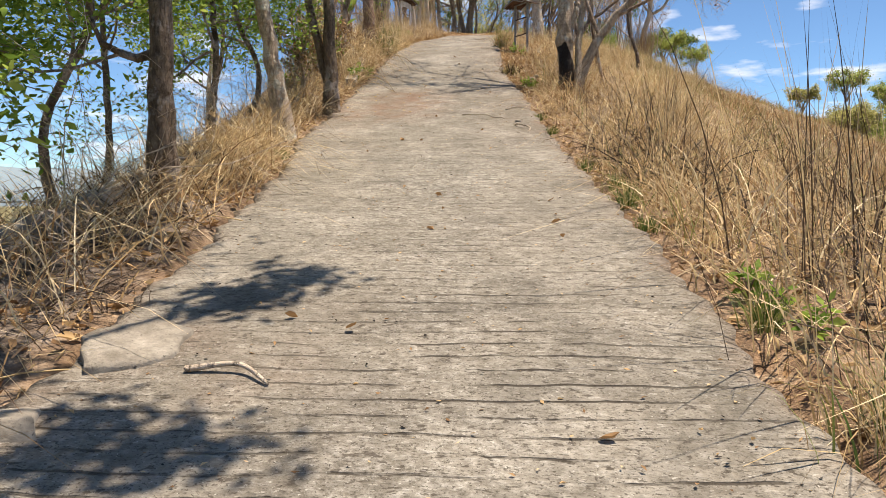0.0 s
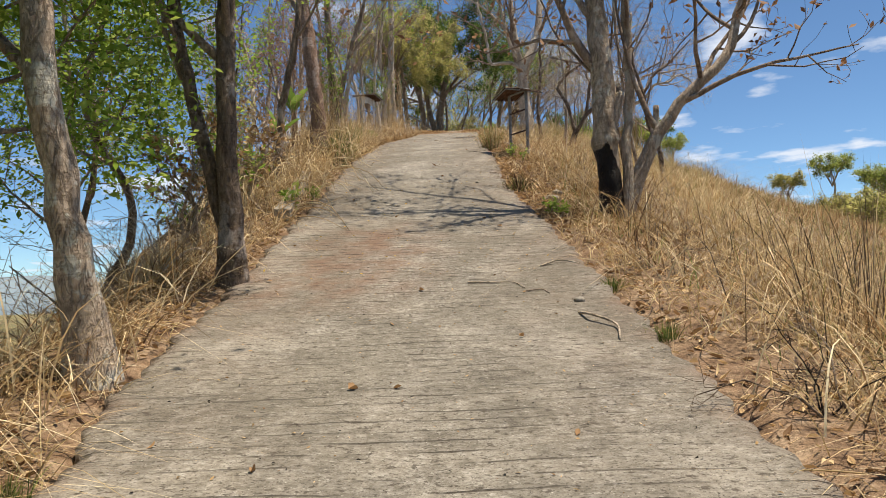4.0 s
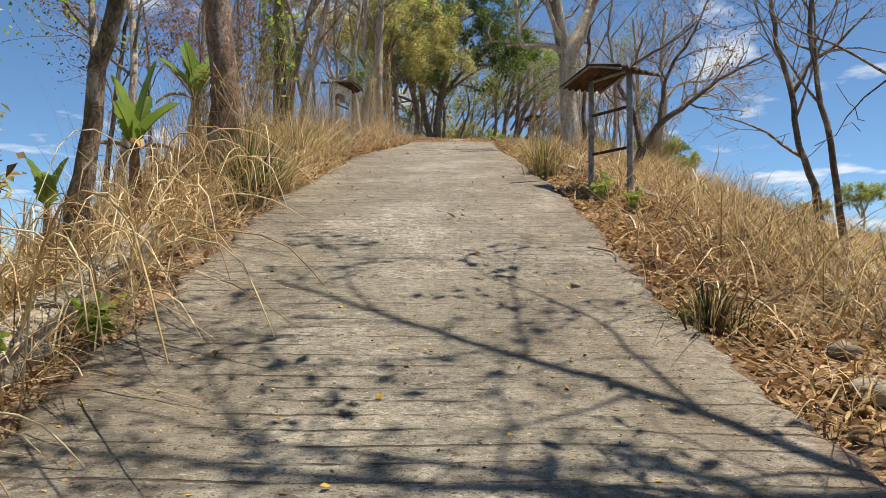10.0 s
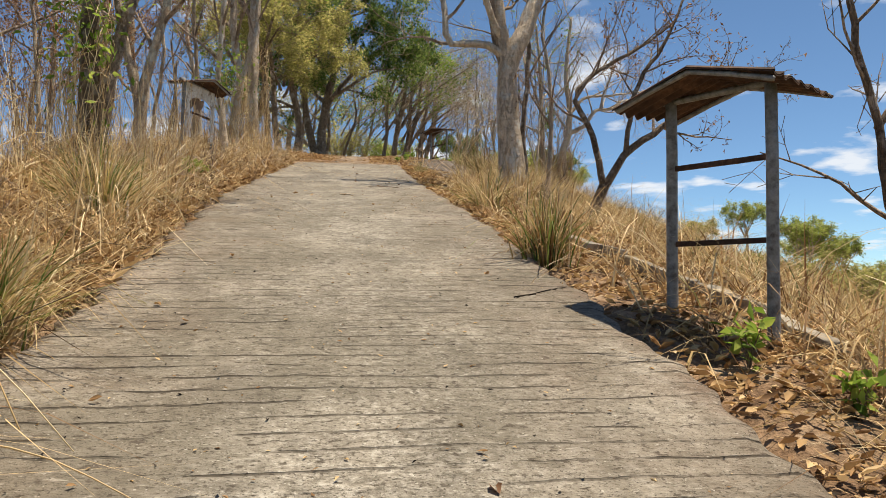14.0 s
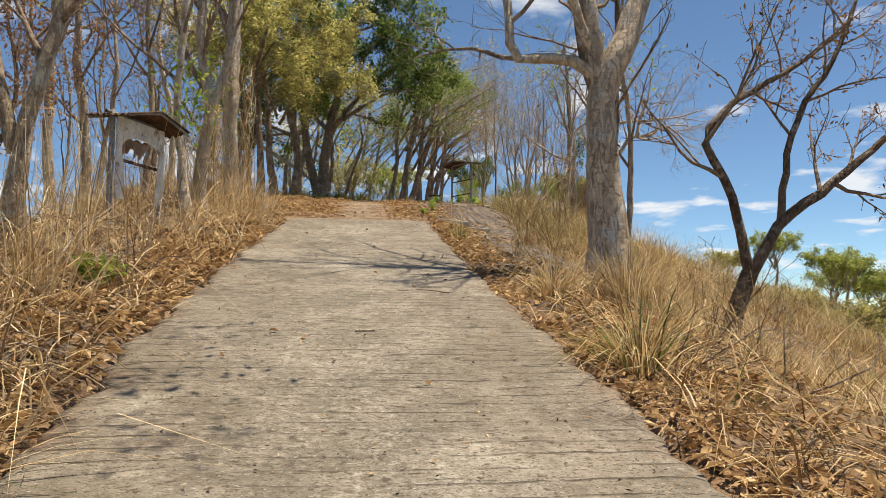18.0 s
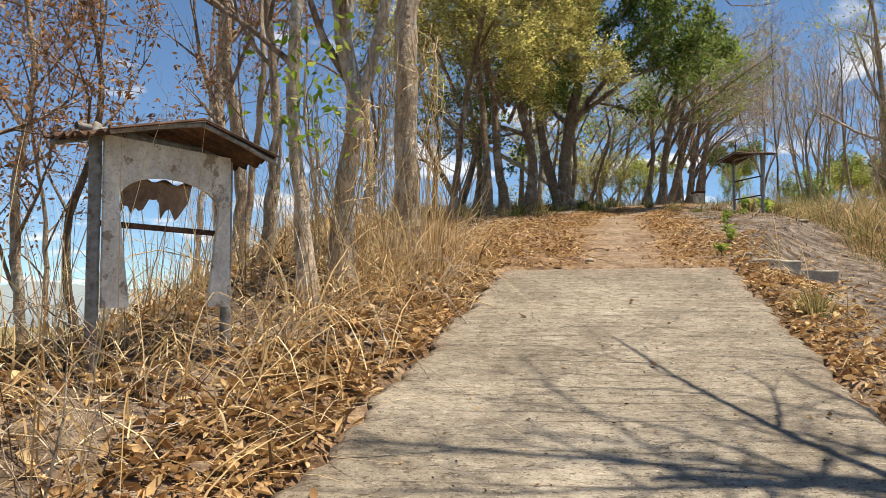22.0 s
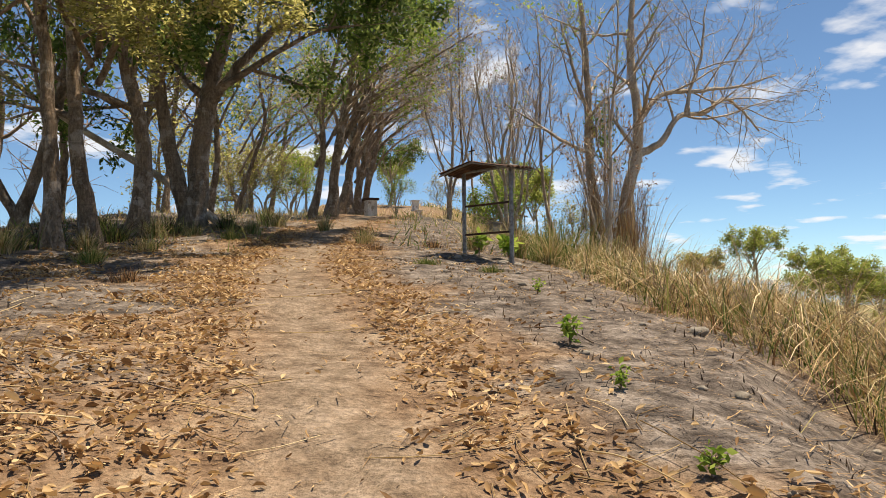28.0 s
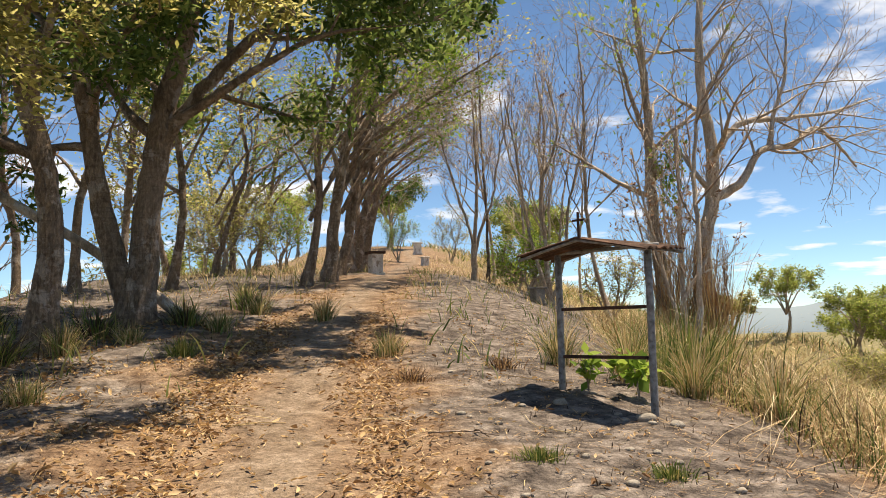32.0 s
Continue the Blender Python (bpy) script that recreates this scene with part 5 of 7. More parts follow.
grass_patch("green_grass_shoulder", "green stalks among the dry grass", 13000, (3.0, 10, 43, 62), 206, lambda x, y: np.clip((x - edge_x(y) + 0.1) / 0.4, 0, 1) * (0.3 + 0.7 * clumpy(x, y, 0.8)) * np.clip(1.6 - (x - edge_x(y)) / 2, 0.1, 1), lambda x, y: 0.5 + 0.3 * clumpy(x, y), "green", 0.007, 0.4)
grass_patch("grass_left_flank", "dry grass on the falling left flank", 11000, (-18, -5.5, 0, 66), 207, lambda x, y: 0.4 + 0.6 * clumpy(x, y, 0.5), lambda x, y: 0.6 + 0.4 * clumpy(x, y, 0.5), "straw", 0.013, 0.5)
grass_patch("grass_crest", "pale dry grass between the crest trees", 13000, (-9, 16, 64, 120), 208, lambda x, y: (np.abs(x - path_x(y)) > 1.2) * (0.4 + 0.6 * clumpy(x, y, 0.4)), lambda x, y: 0.2 + 0.28 * clumpy(x, y, 0.5), "straw", 0.014, 0.7)
grass_patch("green_grass_crest", "green tufts of grass under the crest trees", 9000, (-7, 10, 55, 100), 209, lambda x, y: (np.abs(x - path_x(y)) > 0.9) * clumpy(x, y, 1.3) ** 2, lambda x, y: 0.22 + 0.25 * clumpy(x, y, 0.5), "green", 0.012, 0.6)




def litter(name, label, n, area, seed, keep, size=(0.035, 0.105), lift=0.02, mat="litter"):
    at, rng = scatter(n, *area, seed, keep)
    at[:, 2] += rng.uniform(0.0, lift, len(at))
    v, f = litter_leaves(at, rng.uniform(*size, len(at)), rng, 0.42)
    return tagged(put(name, mesh_from(name, v, f, MAT[mat], True)), label, "fallen leaves", kind="stuff")


def right_litter(x, y):
    d = x - road_r(y)
    return np.clip(d / 0.15 + 0.3, 0, 1) * np.clip(2.2 - d, 0.0, 1) * (0.35 + 0.65 * clumpy(x, y, 1.2)) * np.clip((y - 14) / 5, 0.45, 1) * (1 - 0.8 * np.clip((y - 34) / 2, 0, 1) * np.clip((d - 0.6) / 0.35, 0, 1))


def left_litter(x, y):
    d = road_l(y) - x
    return np.clip(d / 0.2 + 0.2, 0, 1) * np.clip(2.6 - d, 0.0, 1) * (0.35 + 0.65 * clumpy(x, y, 1.1)) * np.clip((y - 3) / 8, 0.75, 1) * (1 - 0.85 * np.clip((y - 30.5) / 2, 0, 1) * np.clip((d - 0.6) / 0.3, 0, 1) * clumpy(y, x, 0.7) ** 0.5)


def crest_litter(x, y):
    d = np.abs(x - path_x(y))
    return np.clip((d - 0.28) / 0.4, 0.08, 1) * np.clip((y - END) * 3, 0, 1) * (1 - 0.5 * np.clip((path_x(y) - x - 1.5) / 0.6, 0, 1)) * (x < edge_x(y) + 0.3) * np.maximum(clumpy(x, y, 0.8) ** 1.2, 0.75 * np.exp(-(((d - 0.85) / 0.4) ** 2))) * np.clip(1.25 - np.maximum(x - path_x(y) - 0.65, 0) / 0.7, 0.07, 1)


litter("leaf_litter_right", "curled brown fallen leaves along the road edge", 34000, (0.4, 3.4, 2, 44), 301, right_litter)
litter("large_leaf_litter_right", "large curled brown leaves heaped along the road edge", 17000, (0.4, 3.2, 17, 42), 306, right_litter, (0.05, 0.10), 0.05)
litter("leaf_litter_left", "curled brown fallen leaves on the bank", 40000, (-5.2, -1.4, 0, 46), 302, left_litter)
litter("large_leaf_litter_left", "large curled tan leaves heaped on the bank", 26000, (-5.0, -1.3, 26, 43), 305, left_litter, (0.07, 0.14), 0.05)
litter("leaf_litter_crest", "drifts of tan fallen leaves beside the path", 125000, (-7, 7, 41, 66), 303, lambda x, y: crest_litter(x, y) * np.clip(1.3 - (y - 52) / 10, 0.3, 1), (0.025, 0.07), 0.02)
litter("large_leaf_litter_crest", "large curled brown leaves in drifts beside the path", 30000, (-6, 5, 41, 60), 304, crest_litter, (0.05, 0.09), 0.04)


def straws(name, label, n, area, seed, keep, low=1.0):
    """Fallen stalks lying on the ground."""
    at, rng = scatter(n, *area, seed, keep)
    ps = []
    for p in at:
        a, ln = rng.uniform(0, 2 * np.pi), rng.uniform(0.25, 0.9)
        d = np.array([math.cos(a), math.sin(a)]) * ln
        q = p[:2] + d
        m = (p[:2] + q) / 2 + rng.normal(0, 0.06, 2)
        P = np.array([[*p[:2], p[2] + 0.02], [*m, float(land(*m)) + rng.uniform(0.03, 0.16) * low], [*q, float(land(*q)) + rng.uniform(0.01, 0.12) * low]])
        ps.append(tube(spline(P, 5), np.full(5, rng.uniform(0.002, 0.005)), 3))
    v, f = join(ps)
    return tagged(put(name, mesh_from(name, v, f, MAT["straw"])), label, "straw", kind="stuff")


def bits(name, label, n, area, seed, keep, ln=(0.04, 0.22), mat="litter"):
    """Short bits of straw and bark strewn flat on the ground."""
    at, rng = scatter(n, *area, seed, keep)
    m = len(at)
    a = rng.uniform(0, 2 * np.pi, m)
    d = np.stack([np.cos(a), np.sin(a), rng.normal(0, 0.12, m)], 1) * rng.uniform(*ln, m)[:, None]
    s = np.stack([-np.sin(a), np.cos(a), np.zeros(m)], 1) * rng.uniform(0.0015, 0.0045, m)[:, None]
    at[:, 2] += rng.uniform(0.006, 0.03, m)
    v = np.stack([at - s, at + s, at + d + s * 0.6, at + d - s * 0.6], 1).reshape(-1, 3)
    q = (np.arange(m) * 4)[:, None] + np.array([[0, 1, 2, 3]])
    tagged(put(name, mesh_from(name, v, q, MAT[mat])), label, "straw bits", kind="stuff")


bits("straw_bits_crest", "short straw bits strewn over bare earth", 60000, (-7, 7, 41.3, 64), 321, lambda x, y: (x < edge_x(y) + 0.3) * (0.25 + 0.75 * clumpy(x, y, 0.9)) * np.clip(np.abs(x - path_x(y)) / 0.6, 0.15, 1), (0.03, 0.13))
bits("ash_bits", "black charred bits strewn over ashy ground", 16000, (0.6, 7, 34, 60), 324, lambda x, y: np.clip((x - path_x(y) - 0.7) / 0.6, 0, 1) * (x < edge_x(y) + 0.2), (0.02, 0.09), "char")
bits("straw_bits_left", "short straw bits strewn along the bank", 26000, (-4.4, -1.7, 0, 42), 322, left_litter)
bits("straw_bits_right", "short straw bits strewn along the road edge", 20000, (0.45, 3.2, 0, 42), 323, right_litter)
straws("fallen_stalks_left", "fallen straw stalks on the bank", 2600, (-4.6, -1.7, 0, 46), 311, left_litter)
straws("fallen_stalks_right", "fallen straw stalks along the road edge", 1500, (0.5, 3.0, 2, 44), 312, right_litter)

straws("fallen_stalks_crest", "fallen straw stalks among leaves beside the path", 900, (-6, 4.5, 41.4, 56), 313, crest_litter, 0.15)


def arching(name, label, n, area, seed, keep, ln=(0.7, 1.5), mat="straw", bias=(0, 0)):
    """Long pale stalks that arch over and tangle."""
    at, rng = scatter(n, *area, seed, keep)
    m = len(at)
    a = rng.uniform(0, 2 * np.pi, m)
    lean = np.stack([np.cos(a), np.sin(a)], 1) * rng.uniform(0.5, 1.6, m)[:, None] + np.array(bias)
    v, f = blades(at, rng.uniform(*ln, m) * 0.8, lean, rng.uniform(0.004, 0.009, m), rng, 0.75, 5)
    tagged(put(name, mesh_from(name, v, f, MAT[mat])), label, "grass stalks", kind="stuff")


def brush(x, y, h, seed, label, mat="twig", n=5, group="dead bushes", low=0.0):
    """A dead bush: stems from one foot, each with its twigs."""
    rng = np.random.default_rng(900 + seed)
    base = thing("dead_bush", (x, y, float(land(x, y))), label, "bush", group)
    for k in range(n):
        a = k * 2.4 + rng.uniform(-0.5, 0.5)
        out = grow(rng, (0.05 * math.cos(a), 0.05 * math.sin(a), -0.06), (math.cos(a) * (0.6 + low), math.sin(a) * (0.6 + low), 1.0), h * rng.uniform(0.7, 1.2), rng.uniform(0.005, 0.010), 1, [], 0.9, 0.0, (0, 5, 3), 0.8, 0.3, 0, 0.002, 0.5)
        v, f = join([tube(P, R, 4 if lv == 1 else 3) for lv, P, R, key in out])
        put("stem", mesh_from("stem", v, f, MAT[mat], True), base)


MAT["pale_stalk"] = mat_blades("pale_dead_stalk", (0.40, 0.26, 0.12), (0.70, 0.52, 0.29), (0.86, 0.74, 0.50), weight=0.15)
arching("stalks_left", "long pale dead stalks arching over the bank", 5200, (-4.2, -1.9, 0, 42), 221, lambda x, y: (1 - 0.6 * np.clip((y - 27) / 2, 0, 1)) * (1 - 0.75 * (y > 16) * (y < 25.5)) * np.clip((road_l(y) - x) / 0.3, 0, 1) * (0.3 + 0.7 * clumpy(x, y, 1.3)), mat="pale_stalk", bias=(0.25, -0.2))
arching("stalks_right", "long pale dead stalks leaning over the slope edge", 2600, (0.7, 3.6, 0, 41), 222, lambda x, y: (1 - 0.5 * (y > 14)) * np.clip((x - road_r(y) - 0.1) / 0.3, 0, 1) * (0.3 + 0.7 * clumpy(x, y, 1.1)) * (1 - 0.75 * np.clip((y - 28) / 2, 0, 1)), mat="pale_stalk", bias=(-0.2, -0.3))
arching("brown_stalks_left", "brown tangled dead stalks on the bank", 3800, (-4.4, -1.9, 0, 42), 224, lambda x, y: (1 - 0.5 * np.clip((y - 27) / 2, 0, 1)) * np.clip((road_l(y) - x) / 0.3, 0, 1) * clumpy(x, y, 1.1), (0.4, 1.1), "brown_stalk", (0.1, -0.1))
arching("brown_stalks_right", "brown tangled dead stalks on the slope edge", 2600, (0.7, 4.2, 0, 34), 225, lambda x, y: np.clip((x - road_r(y) - 0.1) / 0.3, 0, 1) * clumpy(x, y, 1.2), (0.4, 1.1), "brown_stalk", (-0.1, -0.2))


def tangle(name, label, n, area, seed, keep, mat="pale_stalk", rise=(0.12, 0.4), out=(1.2, 3.4), bias=(0.6, -0.3)):
    """Broken stalks that lie over one another, nearly level, in heaps."""
    at, rng = scatter(n, *area, seed, keep)
    m = len(at)
    a = rng.uniform(0, 2 * np.pi, m)
    lean = np.stack([np.cos(a), np.sin(a)], 1) * rng.uniform(*out, m)[:, None] + np.array(bias)
    at[:, 2] += rng.uniform(0.0, 0.22, m)
    v, f = blades(at, rng.uniform(*rise, m), lean, rng.uniform(0.003, 0.008, m), rng, 0.8, 5)
    tagged(put(name, mesh_from(name, v, f, MAT[mat])), label, "grass stalks", kind="stuff")


def verge_left(x, y):
    d = road_l(y) - x
    return np.clip((d + 0.05) / 0.2, 0, 1) * np.clip((2.4 - d) / 0.8, 0, 1) * (0.12 + 0.88 * clumpy(x, y, 1.0) ** 2)


def verge_right(x, y):
    d = x - road_r(y)
    return np.clip((d - 0.05) / 0.25, 0, 1) * np.clip((2.4 - d) / 0.8, 0, 1) * (0.1 + 0.9 * clumpy(x, y, 1.2) ** 2)


grass_patch("upright_stalks_left", "tall thin pale stalks standing between the trees", 3600, (-5.6, -2.7, 25, 43), 238, lambda x, y: (1 - 0.7 * (y > 31)) * (1 - 0.5 * (y < 30)) * np.clip((road_l(y) - x - 0.5) / 0.5, 0, 1) * (0.2 + 0.8 * clumpy(x, y, 0.9)), lambda x, y: 1.1 + 0.7 * clumpy(x, y, 0.6), "pale_stalk", 0.0045, 0.16, (0, 0), 0.3, 4)
grass_patch("upright_brown_stalks_left", "tall thin brown stalks standing between the trees", 1800, (-5.6, -2.7, 25, 43), 239, lambda x, y: (1 - 0.7 * (y > 31)) * (1 - 0.5 * (y < 30)) * np.clip((road_l(y) - x - 0.5) / 0.5, 0, 1) * clumpy(y, x, 0.9), lambda x, y: 1.0 + 0.8 * clumpy(x, y, 0.6), "brown_stalk", 0.0045, 0.2, (0, 0), 0.3, 4)
tangle("straw_tangle_left", "pale broken straw heaped on the bank", 8000, (-5.0, -1.5, 5, 28), 231, verge_left)
tangle("straw_tangle_upper_left", "pale broken straw lying among leaves on the bank", 10000, (-5.0, -1.5, 26, 43), 236, verge_left, rise=(0.08, 0.3))
tangle("straw_heap_left", "heap of pale straw hanging over the road edge", 1500, (-3.7, -2.35, 19.2, 23.8), 237, lambda x, y: np.clip((road_l(y) - x + 0.15) / 0.2, 0, 1) * clumpy(x, y, 1.4), rise=(0.15, 0.5), bias=(0.9, -0.5))
CANES = np.random.default_rng(77)
at = np.stack([CANES.uniform(-3.9, -2.75, 150), CANES.uniform(17.5, 24.6, 150), np.zeros(150)], 1)
at[:, 2] = land(at[:, 0], at[:, 1])
v, f = join([tube(spline([(x, y, z - 0.05), (x + a * 0.3, y + b * 0.25, z + h), (x + a * 0.75, y + b * 0.7, z + h * 0.9), (x + a, y + b, z + h * CANES.uniform(-0.1, 0.5))], 9), np.linspace(1.0, 0.45, 9) * CANES.uniform(0.004, 0.009), 5)
             for (x, y, z), a, b, h in zip(at, CANES.normal(0.35, 0.5, 150), CANES.normal(-0.6, 0.6, 150), CANES.uniform(0.15, 0.75, 150))])
tagged(put("bent_canes", mesh_from("bent_canes", v, f, MAT["pale_stalk"], True)), "thick pale bent canes fallen over the bank", "dead canes", kind="stuff")
tangle("brown_tangle_left", "brown broken stalks heaped on the bank", 5200, (-5.0, -1.5, 0, 43), 232, verge_left, "brown_stalk")
tangle("straw_tangle_right", "pale broken straw along the slope edge", 4200, (0.4, 3.6, 2, 36), 233, verge_right, bias=(-0.4, -0.4))
tangle("brown_tangle_right", "brown broken stalks along the slope edge", 3200, (0.4, 3.6, 2, 36), 234, verge_right, "brown_stalk", bias=(-0.4, -0.4))
tangle("gutter_debris", "dark dead stalks filling the old gutter", 2600, (-4.2, -1.9, 1, 9), 235, verge_left, "cane", (0.08, 0.25))
rb = np.random.default_rng(91)
for k in range(46):
    y = rb.uniform(2, 42)
    brush(float(road_l(y)) - rb.uniform(0.35, 2.0), y, rb.uniform(0.45, 1.1), k, "tangled dead bush in the dry grass", ("twig", "bark_dark", "bark_pale")[k % 3])
for k in range(34):
    y = rb.uniform(2, 33)
    brush(float(road_r(y)) + rb.uniform(0.5, 2.6), y, rb.uniform(0.4, 1.0), 60 + k, "tangled dead bush on the slope edge", ("twig", "bark_dark", "bark_pale")[k % 3])
for k in range(13):
    y = rb.uniform(5, 18)
    brush(float(road_l(y)) - rb.uniform(1.0, 2.2), y, rb.uniform(1.2, 2.1), 180 + k, "tall pale dead bush below the bank", ("bark_pale", "twig", "bark")[k % 3], 6, "tall dead bushes")
for k in range(16):
    y = rb.uniform(26, 42)
    brush(float(road_l(y)) - rb.uniform(0.9, 2.6), y, rb.uniform(0.9, 1.8), 210 + k, "tall pale dead bush on the bank", ("bark_pale", "twig", "pale_stalk")[k % 3], 4, "tall dead bushes")
for k, (x, y) in enumerate([(1.75, 9.4), (1.95, 8.9), (1.6, 8.4), (2.0, 7.7)]):
    brush(x, y, 0.75, 110 + k, "dark dead bush leaning over the road edge", "char", 6)
for k in range(30):
    y = rb.uniform(3, 16)
    brush(float(road_r(y)) + rb.uniform(0.4, 4.0), y, rb.uniform(0.6, 1.3), 140 + k, "tangled dead bush on the slope edge", ("bark_dark", "twig", "char")[k % 3], 4)
for k in range(30):
    y = rb.uniform(43, 62)
    brush(float(edge_x(y)) + rb.uniform(0.2, 2.4), y, rb.uniform(0.7, 1.3), 120 + k, "tangled dead bush in the tall grass", ("twig", "bark_dark")[k % 2])
arching("stalks_shoulder", "long pale stalks leaning out of the tall grass", 5200, (3.2, 9, 43, 62), 223, lambda x, y: np.clip((x - edge_x(y)) / 0.3, 0, 1), (0.8, 1.5), "pale_stalk", (-0.5, -0.4))

# ---- wayside shelters ----


def mat_metal():
    m = Mat("weathered_grey_paint", 0.6, 0.4)
    n = m.noise(18, 5, 0.65)
    c = m.ramp(n, (0.3, (0.08, 0.068, 0.06)), (0.5, (0.20, 0.20, 0.20)), (0.75, (0.32, 0.325, 0.325)))
    m.colour(c)
    return m.bump(n, 0.3, 0.004).m


def mat_rust():
    m = Mat("rusted_sheet", 0.85, 0.3)
    n, n2 = m.noise(5, 6, 0.7), m.noise(40, 4, 0.6)
    c = m.ramp(n, (0.3, (0.022, 0.013, 0.010)), (0.5, (0.065, 0.034, 0.022)), (0.72, (0.17, 0.092, 0.058)))
    m.colour(m.mix(0.3, c, m.ramp(n2, (0.3, 0.4), (0.7, 1.0)), "MULTIPLY"))
    return m.bump(n2, 0.3, 0.004).m


MAT["post"] = mat_metal()
MAT["rust"] = mat_rust()


def roof_sheet(w, d, rise, seed, waves=10, thick=0.012, rag=0.05):
    """One slope of corrugated sheet, ridge at y=0 down to y=d, with ragged rusted lower edge."""
    rng = np.random.default_rng(seed)
    nx, ny = waves * 6 + 1, 8
    u, t = np.meshgrid(np.linspace(-0.5, 0.5, nx), np.linspace(0, 1, ny), indexing="ij")
    end = 1 + np.interp(u, np.linspace(-0.5, 0.5, 14), rng.uniform(-rag, rag * 0.4, 14))
    X, Y = u * w, t * d * end
    Z = -rise * t * end + 0.014 * np.sin(u * waves * 2 * np.pi) + 0.02 * np.sin(3 * u + seed) * t
    up = np.stack([X, Y, Z], -1).reshape(-1, 3)
    i, j = np.meshgrid(np.arange(nx - 1), np.arange(ny - 1), indexing="ij")
    q = np.stack([i * ny + j, (i + 1) * ny + j, (i + 1) * ny + j + 1, i * ny + j + 1], -1).reshape(-1, 4)
    n = len(up)
    low = up - np.array([0, 0, thick])
    rim = np.concatenate([np.arange(nx) * ny, (nx - 1) * ny + np.arange(1, ny), np.arange(nx - 2, -1, -1) * ny + ny - 1, np.arange(ny - 2, 0, -1)])
    k = np.arange(len(rim))
    s = np.stack([rim, rim[(k + 1) % len(rim)], rim[(k + 1) % len(rim)] + n, rim + n], -1)
    return np.concatenate([up, low]), [q, q[:, ::-1] + n, s]


def shelter(a, b, top, label, seed=0, half=0.74, deep=0.36, r=0.036, cross=False, front=0.05, rungs=(0.48, 0.97), rise=0.15, group="wayside shelters"):
    """Two posts at a and b, (x, y, z of the foot), with rungs between them and a small gabled tin roof whose ridge lies across the line of the posts."""
    a, b = Vector(a), Vector(b)
    mid = (a + b) / 2
    base = thing("wayside_shelter", mid, label, "shelter", group)
    e = Vector((b.x - a.x, b.y - a.y, 0)).normalized()
    n = Vector((e.y, -e.x, 0))  # towards the road
    h = top - mid.z
    for p in (a, b):
        q = p - mid
        v, f = tube([(q.x, q.y, q.z - 0.15), (q.x, q.y, q.z + 0.5), (q.x + 0.004, q.y, q.z + 1.0), (q.x, q.y, h)], [r * 1.05, r, r, r], 14)
        put("post", mesh_from("post", v, f, MAT["post"], True), base)
    for k in rungs:
        p, q = a - mid + Vector((0, 0, k)), b - mid + Vector((0, 0, k))
        p.z = q.z = (p.z + q.z) / 2
        w, m = 0.022, (p + q) / 2
        part("rung", box(((q - p).length, 0.024, 0.034), m, (0, 0, math.degrees(math.atan2(e.y, e.x))), 0.004, 0.002, 2), MAT["rust"], base)
    rz = math.atan2(n.y, n.x)
    for sgn in (1, -1):
        v, f = roof_sheet(deep * 2, half, rise, seed + sgn, 7)
        # the sheet's length runs along n, its fall along e
        X, Y, Z = v[:, 0] + front, v[:, 1] * sgn, v[:, 2]
        v = np.stack([X * n.x + Y * e.x, X * n.y + Y * e.y, Z + h + 0.075], 1)
        sheet = put("roof_sheet", mesh_from("roof_sheet", v, f, MAT["rust"]), base, "torn rusted corrugated sheet" if sgn > 0 else "")
        for side in (-1, 1):
            o = n * (front + side * (deep - 0.03))
            v, f = tube([o + Vector((0, 0, h + 0.05)), o + e * sgn * half * 0.5 + Vector((0, 0, h - 0.02)), o + e * sgn * half * 0.97 + Vector((0, 0, h - rise + 0.05))], [0.017] * 3, 5)
            put("rafter", mesh_from("rafter", v, f, MAT["post"], True), sheet)
    v, f = tube([a - mid + Vector((0, 0, h - (a.z - mid.z) - 0.03)) - e * 0.12, b - mid + Vector((0, 0, h - (b.z - mid.z) - 0.03)) + e * 0.12], [0.022, 0.022], 6)
    put("beam", mesh_from("beam", v, f, MAT["post"], True), base)
    if cross:
        o = n * (front + deep - 0.06)
        deg = math.degrees(math.atan2(e.y, e.x))
        up = part("cross_upright", box((0.022, 0.018, 0.26), o + Vector((0, 0, h + 0.2)), (0, 0, deg), 0.003), MAT["rust"], base)
        part("cross_arm", box((0.14, 0.016, 0.022), o + Vector((0, 0, h + 0.25)), (0, 0, deg), 0.003), MAT["rust"], up)
    return base, e, n, h, mid


shelter((1.07, 25.95, 5.54), (1.41, 25.34, 5.38), 6.90, "small roadside shelter of grey pipe posts with rusted tin roof", 5, 0.56, 0.34, front=0.0)
shelter((3.65, 54.49, 10.7), (4.15, 53.52, 10.6), 12.24, "small wayside shelter with dark rusted tin roof and iron cross", 8, 0.78, 0.36, cross=True)
MAT["board"] = mat_stone("peeling_white_board", (0.50, 0.475, 0.44), (0.80, 0.78, 0.74), (0.27, 0.22, 0.175))
MAT["sheet_brown"] = mat_stone("brown_water_stained_board", (0.14, 0.095, 0.07), (0.34, 0.25, 0.19))
sb, e, n, h, mid = shelter((-3.55, 36.05, 8.16), (-3.15, 36.95, 8.24), 9.42, "small wayside shelter with peeling white arched board and rusty roof", 11, 0.64, 0.3, rungs=(0.66,), r=0.035)


